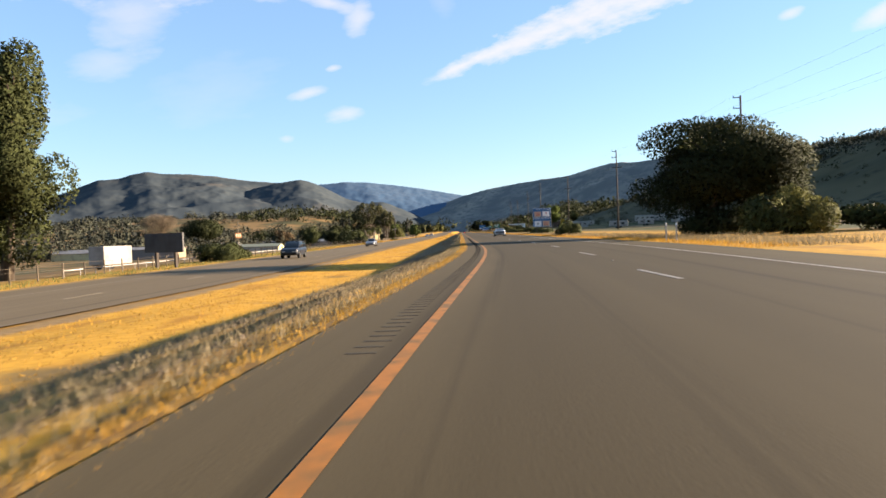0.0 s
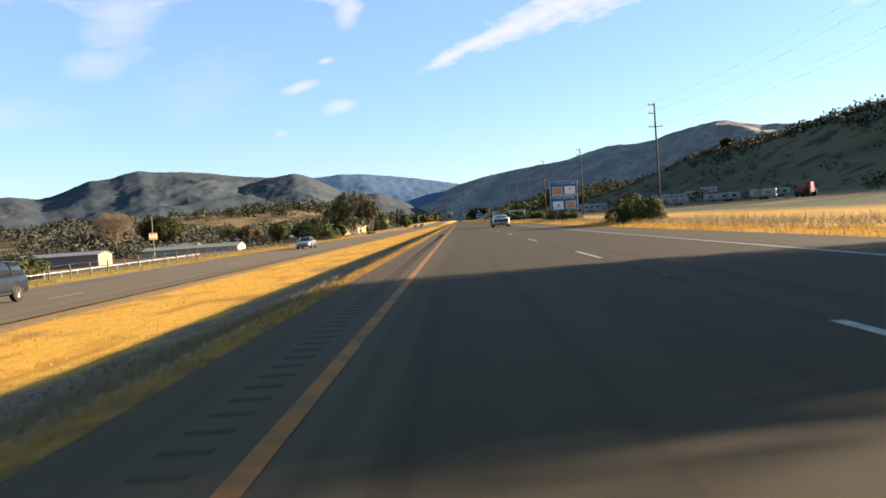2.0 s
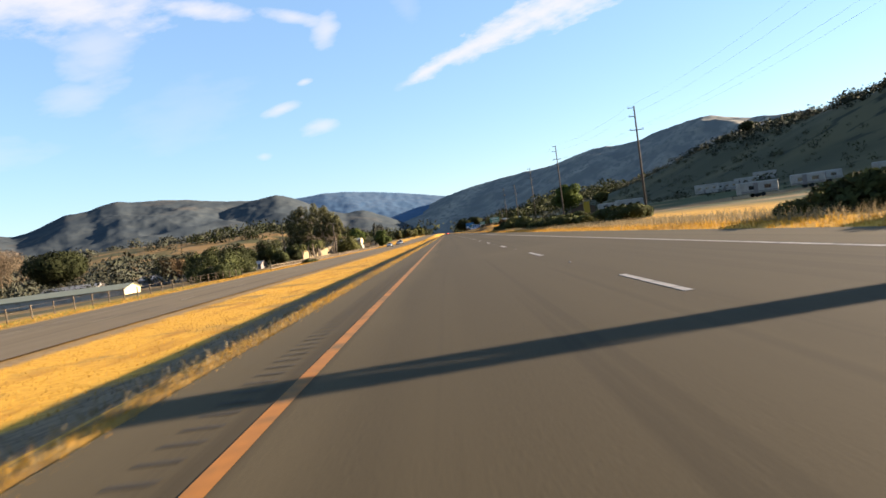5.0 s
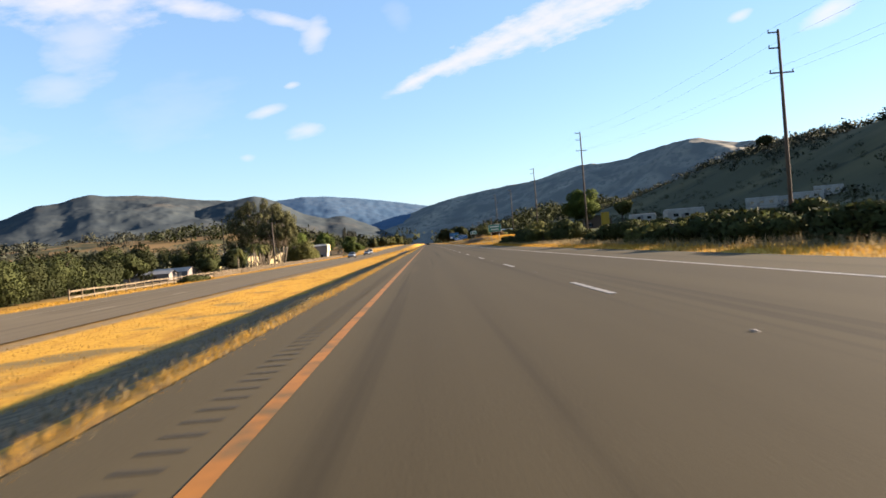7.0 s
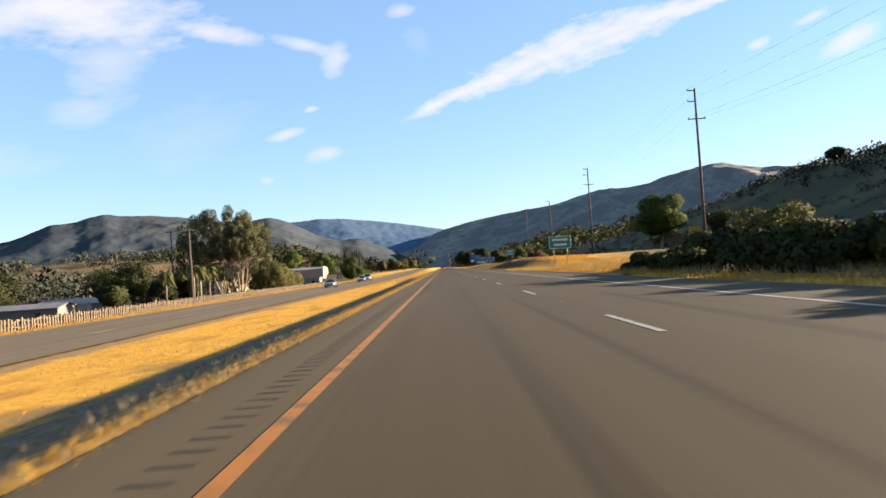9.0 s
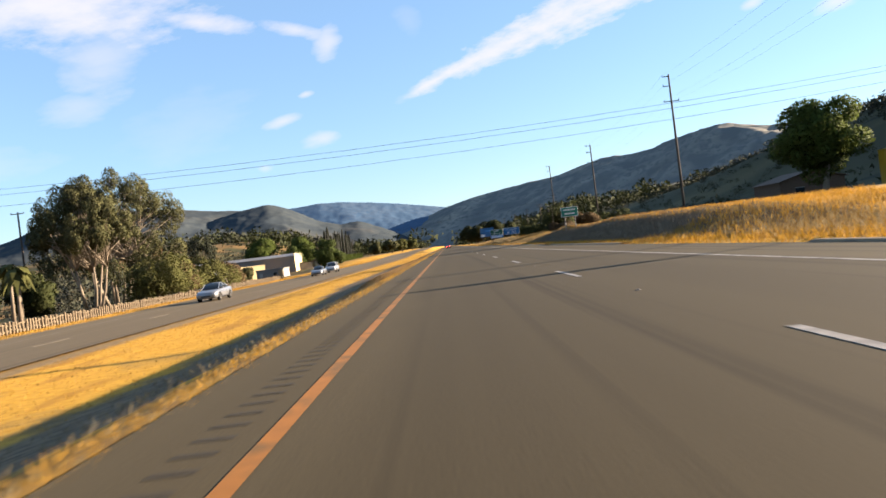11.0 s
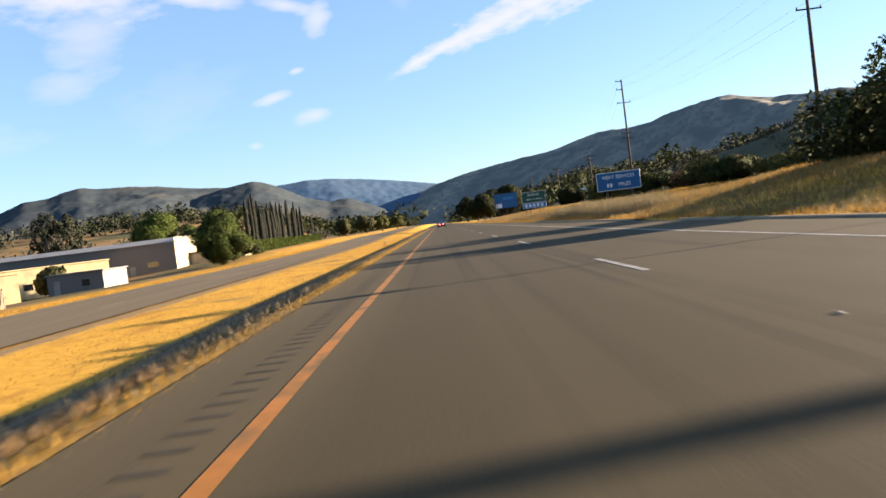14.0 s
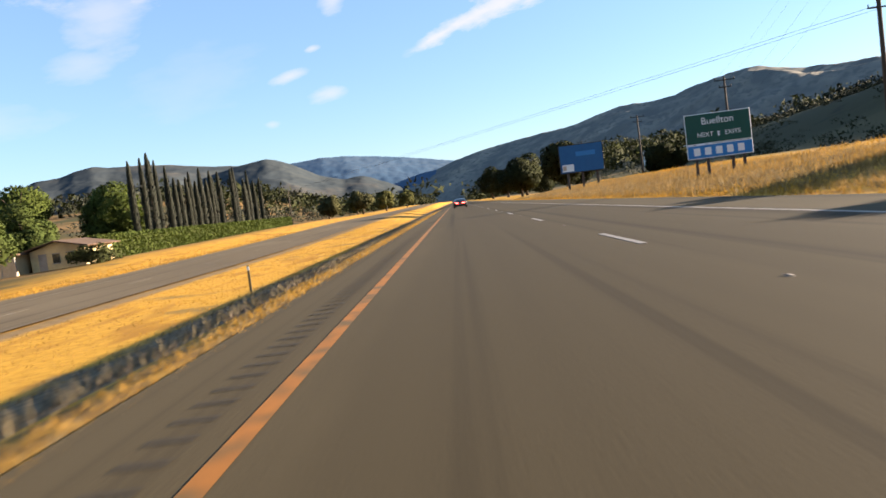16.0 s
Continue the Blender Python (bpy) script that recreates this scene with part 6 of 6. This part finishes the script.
skewed.matrix_world = skewed.matrix_world @ Matrix.Rotation(radians(34), 4, "Z")
gs = ground_at(-62, 546) - 0.3
skewed = building("flat_roofed_building", -84, -61, 545, 553, gs, 1.2 - gs, M_STUCCO, M_STUCCO, "long low cream building with a flat roof", roof_kind="flat", over=0.15, side_wall=M_STUCCO, windows=((7, 1.9, 1.4, 1.0), (2, 1.9, 1.4, 1.0)))
skewed.matrix_world = skewed.matrix_world @ Matrix.Rotation(radians(34), 4, "Z")
# white cabin: shade is put into the grey front, the sunlit end stays white
building("cabin", -53, -45.5, 545, 553, ground_at(-48, 545) - 0.3, 2.7, M_WALLGREY, M_TINROOF, "small pale cabin with a flat roof by the road", roof_kind="flat", over=0.2, side_wall=M_WHITEWALL, doors=((-2.5, 0.9, 2.0),), windows=((1.4, 1.4, 1.0, 0.9),))
building("garage", -53, -46.8, 598, 605, ground_at(-50, 601) - 0.3, 2.5, M_WHITEWALL, M_TILEROOF, "low pale garage with a flat brown roof beside the house", "garage", roof_kind="flat", over=0.45, side_wall=M_STUCCO, doors=((0.4, 2.4, 2.1),))
building("house", -46.2, -40.2, 600, 606.6, ground_at(-43, 602) - 0.3, 2.4, M_STUCCO, M_TILEROOF, "small cream house with a low brown roof behind shrubs", "house", ridge=0.8, over=0.7, windows=((1.5, 1.4, 1.1, 1.0), (-0.2, 1.4, 0.8, 1.0)), doors=((-1.7, 0.9, 2.0),))
building("house", -52, -44, 478, 486, ground_at(-47, 480) - 0.2, 3.0, M_WALLGREY, M_TINROOF, "grey cottage among roadside shrubs", "house", ridge=1.4, windows=((1.2, 1.5, 1.0, 1.0),))
building("house", -86, -71, 424, 433, ground_at(-76, 426) - 0.3, 2.4, M_WALLGREY, M_TINROOF, "low house with a pale grey metal roof behind the fence", "house", ridge=1.1, windows=((3.5, 1.4, 1.2, 0.9), (-2.5, 1.4, 1.2, 0.9)), doors=((0.5, 0.9, 2.0),))
building("house", -80, -67, 396, 403, ground_at(-72, 398) - 0.3, 2.2, M_WALLGREY, M_TINROOF, "low outbuilding with a metal roof behind the fence", "house", ridge=0.8, windows=((3.0, 1.3, 1.0, 0.8),))
building("shed", -71.2, -69.4, 412, 414, ground_at(-70, 413) - 0.1, 1.7, M_WHITEWALL, M_TINROOF, "small white shed behind the fence", "shed", roof_kind="flat", over=0.08)
building("barn", -112, -78, 318, 328, ground_at(-90, 320) - 0.2, 2.0, M_WHITEWALL, M_GREENROOF, "long low barn with a pale green metal roof", "barn", ridge=1.1, side_wall=M_STUCCO)
building("barn", -112, -92, 410, 420, ground_at(-100, 412) - 0.3, 2.6, M_WALLGREY, M_TINROOF, "grey barn with a metal roof beyond the fence", "barn", ridge=1.3, doors=((4, 3.0, 2.4),))
building("house", -132, -114, 380, 390, ground_at(-120, 382) - 0.3, 3.0, M_WHITEWALL, M_TINROOF, "far white house among trees", "house", ridge=1.5)
building("barn", -180, -140, 330, 342, ground_at(-160, 334) - 0.5, 3.4, M_STUCCO, M_TINROOF, "far long farm building with a pale roof", "barn", ridge=1.4)
building("house", -118, -95, 250, 258, ground_at(-100, 252) - 0.3, 3.4, M_WALLGREY, M_TINROOF, "low outbuilding with a sunlit tan end wall in the field", "shed", ridge=0.8, side_wall=M_TAN)
building("house", 52, 62, 452, 462, ground_at(56, 455) - 0.3, 3.2, M_TILEROOF, M_TILEROOF, "dark brown house with a yellow porch post", "house", ridge=1.4, windows=((-2, 1.6, 1.4, 1.1),))
tank = thing("storage_tank", (53.6, 425, ground_at(53.6, 425) - 0.05), "tall bright yellow container beside a dark house", "tank")
part("body", boxes((0, 0, 2.3, 2.2, 1.6, 4.6), bevel=0.1), M_YELLOWSIGN, tank)
part("lid", boxes((0, 0, 4.66, 2.3, 1.7, 0.12), bevel=0.04), M_YELLOWSIGN, tank)
tr = thing("box_trailer", (-41, 85.5, ground_at(-41, 85.5)), "white box trailer parked beyond the fence", "trailer", turn=-12, scale=0.8)
part("body", boxes((0, 0, 1.9, 2.4, 6.0, 2.5), bevel=0.05), M_WHITEWALL, tr)
part("chassis", boxes((0, 0, 0.58, 1.6, 5.6, 0.16)), M_DARKMETAL, tr)
for s in (1, -1):
    bm = bmesh.new()
    tube(bm, [(s * 0.8, -1.2, 0.45), (s * 1.1, -1.2, 0.45)], [0.45, 0.45], 16)
    part("wheel", bm, M_TYRE, tr)

# clipped hedge by the cypresses
rng_h = np.random.default_rng(8)
hedge = thing("hedge", (-42.5, 607, ground_at(-42.5, 636) - 0.3), "long clipped green hedge along the road", "hedge")
n = 20000
face = rng_h.choice(3, n, p=(0.6, 0.3, 0.1))
u, v, w = rng_h.uniform(0, 1, (3, n))
at = np.stack([np.where(face == 0, 0.75 + rng_h.normal(0, 0.05, n), -0.75 + 1.5 * u), np.where(face == 2, 0.0, 105 * v), np.where(face == 1, 2.9 + rng_h.normal(0, 0.05, n), 2.9 * w)], -1)
d = rng_h.normal(size=(n, 3)) * 0.13
e = rng_h.normal(size=(n, 3)) * 0.1
part_of("foliage", quads_mesh("foliage", np.stack([at - d, at - e, at + d, at + e], 1).reshape(-1, 3), 4, M_GREEN_LEAF), None, hedge)
part("inner_foliage", boxes((0, 52.5, 1.4, 1.3, 104.6, 2.8)), M_BUSH_LEAF, hedge)


# ---- fences ----
def fence(name, x0, y0, x1, y1, step, h, rails, label, mat, rail_h=0.12, post_r=0.06, wobble=0.0):
    rng = np.random.default_rng(int(y0))
    root = thing(name, (x0, y0, 0), label, "fence")
    n = int(math.hypot(x1 - x0, y1 - y0) / step)
    bm = bmesh.new()
    box(bm, 0, 0, h / 2, post_r * 2, post_r * 2, h + 0.2, bevel=0.01)
    me = bpy.data.meshes.new("post")
    bm.to_mesh(me)
    bm.free()
    at = [(x0 + (x1 - x0) * k / n, y0 + (y1 - y0) * k / n) for k in range(n + 1)]
    for x, y in at:
        p = part_of("post", me, mat, root)
        p.location = (x - x0, y - y0, ground_at(x, y) - wobble * rng.uniform(0, 2))
        p.rotation_euler = (wobble * rng.uniform(-0.6, 0.6), wobble * rng.uniform(-0.5, 0.5), 0)
    for z in rails:
        bm = bmesh.new()
        for (xa, ya), (xb, yb) in zip(at, at[1:]):
            za, zb2 = (ground_at(xk, yk) + z + wobble * math.sin(yk * 2.3 + z * 9) * 0.7 for xk, yk in ((xa, ya), (xb, yb)))
            q = []
            for x, y, zz in ((xa, ya, za), (xb, yb, zb2)):
                q.append([bm.verts.new((x - x0 + dx, y - y0, zz + dz)) for dx, dz in ((0.03, -rail_h / 2), (0.03, rail_h / 2), (-0.03, rail_h / 2), (-0.03, -rail_h / 2))])
            for k in range(4):
                bm.faces.new((q[0][k], q[0][(k + 1) % 4], q[1][(k + 1) % 4], q[1][k]))
        part("rail", bm, mat, root)
    return root


fence("wire_fence", -31, 40, -31, 250, 3.2, 1.1, (0.3, 0.7, 1.05), "wire fence on grey wooden posts along the road", M_FENCE, 0.012, 0.045, wobble=0.06)
fence("paling_fence", -28.6, 300, -29.6, 400, 0.42, 0.8, (0.25, 0.62), "weathered irregular paling fence along the road", M_PALING, 0.1, 0.09, wobble=0.11)
fence("paling_fence", -29.6, 400, -30.2, 470, 0.42, 0.8, (0.25, 0.62), "weathered irregular paling fence along the road", M_PALING, 0.1, 0.09, wobble=0.11)
fence("rail_fence", -28.5, 258, -28.6, 299.6, 2.2, 0.85, (0.3, 0.75), "pale sun-bleached rail fence along the road", M_PALING, 0.13, 0.06, wobble=0.04)
fence("picket_fence", -30.5, 474, -39.0, 510, 0.32, 1.75, (0.4, 1.3), "tall pale picket fence with gaps by the road", M_PICKET, 0.1, 0.06, wobble=0.16)
fence("rail_fence", -34, 62, -34, 150, 2.6, 0.55, (0.5,), "low white rail fence along the paddock", M_WHITEWALL, 0.09, 0.03)


def marker(x, y, h, mat, label, z=None):
    g = ground_at(x, y) if z is None else z
    m = thing("marker_post", (x, y, g), label, "marker post", "roadside marker posts")
    part("post", boxes((0, 0, h / 2, 0.09, 0.035, h), bevel=0.008), mat, m)
    part("reflector", boxes((0, -0.022, h - 0.12, 0.075, 0.012, 0.14), bevel=0.004), M_SIGNWHITE, m)


for x, y in ((9.6, 45), (9.7, 47.5), (13.0, 60)):
    marker(x, y, 1.1, M_WHITEWALL, "white roadside marker post")
for y in (545,):
    marker(-7.5, y, 0.95, M_GRASS_PALE, "pale marker post in the median grass")


# ---- grass ----
def blades(name, n, sampler, height, width, mat, label, seed, lean=0.35):
    """Loose upright blades of grass, rooted on the land."""
    rng = np.random.default_rng(seed)
    x, y = sampler(rng, n)
    z = land(x, y) - 0.03
    h = height * rng.uniform(0.45, 1.25, n)
    a = rng.uniform(0, 2 * math.pi, n)
    w = width * rng.uniform(0.6, 1.4, n)
    base = np.stack([x, y, z], -1)
    side = np.stack([np.cos(a), np.sin(a), np.zeros(n)], -1) * w[:, None]
    tip = base + np.stack([rng.normal(0, lean, n) * h, rng.normal(0, lean, n) * h, h], -1)
    me = quads_mesh(name, np.stack([base - side * 1.2, base + side * 1.2, tip], 1).reshape(-1, 3), 3, mat)
    return tagged(new(name, me), label=label, category="grass", kind="stuff")


def along(x0, x1, y0, y1, clump=0.0, power=1.0):
    def f(rng, n):
        x = x0 + (x1 - x0) * rng.uniform(0, 1, n) ** power
        y = rng.uniform(y0, y1, n)
        if clump:
            c = wave(x * 3, y, 1.1, 6) + 0.6 * wave(x * 2, y, 3.7, 2)
            keep = rng.uniform(-0.9, 0.9, n) < c * clump
            x, y = np.where(keep, x, x0 + (x1 - x0) * rng.uniform(0, 1, n)), np.where(keep, y, y0 + (y1 - y0) * rng.uniform(0, 1, n))
        return x + bend(y), y
    return f


blades("verge_straw", 44000, along(-1.98, -2.52, -5, 620, 0.9), 0.105, 0.005, M_GRASS_PALE, "pale straw tufts along the shoulder's edge", 18)
blades("verge_grass", 108000, along(-1.98, -2.52, -5, 620, 0.45), 0.095, 0.006, M_GRASS_DRY, "golden dry grass along the shoulder's edge", 1)
blades("ditch_grass", 38000, along(-2.9, -7.4, 66, 370, 0.4), 0.06, 0.012, M_GRASS_GREY, "short grey weathered weeds on the ditch's slope", 2)
blades("ditch_weeds", 34000, along(-2.7, -7.2, 430, 620, 0.8), 0.12, 0.012, M_GRASS_GREY, "grey weathered weeds on the ditch's slope", 13)
blades("slope_stalks", 26000, along(-2.7, -6.6, 50, 372, 0.8), 0.13, 0.008, M_GRASS_PALE, "pale dead stalks on the ditch's slope", 15)
blades("ditch_stalks", 9000, along(-2.8, -5.4, 440, 620, 0.9), 0.20, 0.009, M_GRASS_PALE, "pale dead stalks in the ditch", 3)
blades("median_grass", 124000, along(-6.8, -13.2, -5, 640, 0.15), 0.09, 0.013, M_GRASS_DRY, "short golden dry grass over the median", 4)
blades("early_weeds", 30000, along(-2.8, -6.8, -5, 66, 0.6), 0.10, 0.010, M_GRASS_GREY, "grey weeds on the ditch's slope", 5)
blades("early_straw", 20000, along(-2.5, -5.2, -5, 66, 0.9), 0.16, 0.007, M_GRASS_PALE, "pale straw tussocks on the ditch's slope", 17)
blades("bank_tufts", 30000, along(-2.6, -5.0, 366, 450, 0.7), 0.14, 0.008, M_GRASS_BROWN, "brown tufts on the ditch's slope", 6)
blades("far_verge_grass", 34000, along(-25.2, -30.5, 130, 640, 0.6), 0.2, 0.02, M_GRASS_DRY, "dry grass beyond the far carriageway", 7)
blades("far_verge_green", 16000, along(-26.0, -33.0, 20, 230, 0.6), 0.2, 0.02, M_GRASS_GREEN, "greenish grass along the fence beyond the far carriageway", 21)
blades("right_verge_grass", 46000, along(8.7, 10.6, 30, 640, 0.7), 0.2, 0.014, M_GRASS_DRY, "golden dry grass beside the outer shoulder", 8)
blades("right_tall_grass", 36000, along(10.0, 14.5, 30, 370, 0.8), 0.38, 0.014, M_GRASS_PALE, "tall pale dry grass on the verge", 9)
blades("bank_straw", 44000, along(9.4, 19.0, 430, 640, 0.9), 0.32, 0.011, M_GRASS_PALE, "pale straw over the gentle bank", 19)
blades("bank_gold", 74000, along(9.4, 19.0, 432, 640, 0.3), 0.26, 0.017, M_GRASS_BANK, "dull golden dry grass over the gentle bank", 16)
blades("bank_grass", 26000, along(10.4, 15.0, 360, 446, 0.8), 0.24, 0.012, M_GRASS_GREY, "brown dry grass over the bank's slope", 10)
blades("bank_reeds", 9000, along(10.4, 13.8, 486, 514, 0.8), 0.85, 0.014, M_GRASS_PALE, "tall pale stalks below the blue sign", 11)
blades("hump_grass", 36000, along(9.4, 20.0, 300, 372, 0.3), 0.3, 0.016, M_GRASS_DRY, "golden dry grass on the low hump beside the road", 20)
blades("crest_grass", 46000, along(13.6, 22.0, 372, 640, 0.4), 0.26, 0.016, M_GRASS_DRY, "golden grass on the bank's crest", 12)

# ---- small pieces of the road ----
bm = bmesh.new()
box(bm, 0, 0, 0.003, 0.11, 3.2, 0.006)
dash = bpy.data.meshes.new("lane_dash")
bm.to_mesh(dash)
bm.free()
far_dash = dash.copy()
PERIOD, FIRST = 12.85, 16.9
for k in range(-3, 60):
    part_of("lane_dash", dash, M_WHITE_LINE, road).location = (2.64 + float(bend(FIRST + k * PERIOD)), FIRST + k * PERIOD, 0.0)
    part_of("lane_dash", far_dash, M_FADED, far_road).location = (-18.0 + float(bend(FIRST + 4 + k * PERIOD)), FIRST + 4 + k * PERIOD, onc(FIRST + 4 + k * PERIOD) - 0.004)
bm = bmesh.new()
bmesh.ops.create_cone(bm, cap_ends=True, segments=10, radius1=0.04, radius2=0.025, depth=0.016)
dot = bpy.data.meshes.new("lane_dot")
bm.to_mesh(dot)
bm.free()
for k in range(0, 48):
    part_of("lane_dot", dot, M_WALLGREY, road).location = (2.64 + float(bend(FIRST + (k + 0.5) * PERIOD)), FIRST + (k + 0.5) * PERIOD, 0.009)
bm = bmesh.new()
box(bm, 0, 0, 0.0, 0.25, 0.055, 0.005)
groove = bpy.data.meshes.new("rumble_groove")
bm.to_mesh(groove)
bm.free()
rng_g = np.random.default_rng(3)
ys = np.arange(8.0, 560.0, 0.34)
near = [y for k, y in enumerate(ys) if k < 300]
for y in near:
    part_of("rumble_groove", groove, M_GROOVE, road).location = (-1.42 + float(bend(y)) + rng_g.uniform(-0.01, 0.01), y, 0.002)
bm = bmesh.new()
for y in ys[300:]:
    v = [bm.verts.new((-1.42 + sx * 0.125, y + sy * 0.028, 0.005)) for sx, sy in ((-1, -1), (1, -1), (1, 1), (-1, 1))]
    bm.faces.new(v)
tagged(part("rumble_strip", bm, M_GROOVE, road), kind="stuff")
# dike along the outer shoulder, tan for sunlight, in stretches like the sunlit gaps
for y0, y1 in ((300, 352), (372, 398), (402, 440), (444, 470), (476, 512)):
    bm = bmesh.new()
    prof = [(8.5, 0.0), (8.6, 0.045), (8.75, 0.065), (8.95, 0.05), (9.15, -0.02)]
    prev = None
    for y in np.arange(y0, y1 + 0.1, 2.0):
        row = [bm.verts.new((x + 0.02 * math.sin(y * 0.7), y, z)) for x, z in prof]
        if prev:
            for k in range(4):
                bm.faces.new((prev[k], prev[k + 1], row[k + 1], row[k]))
        prev = row
    part("sunlit_tan_dike", bm, M_DIKE, road, smooth=True)
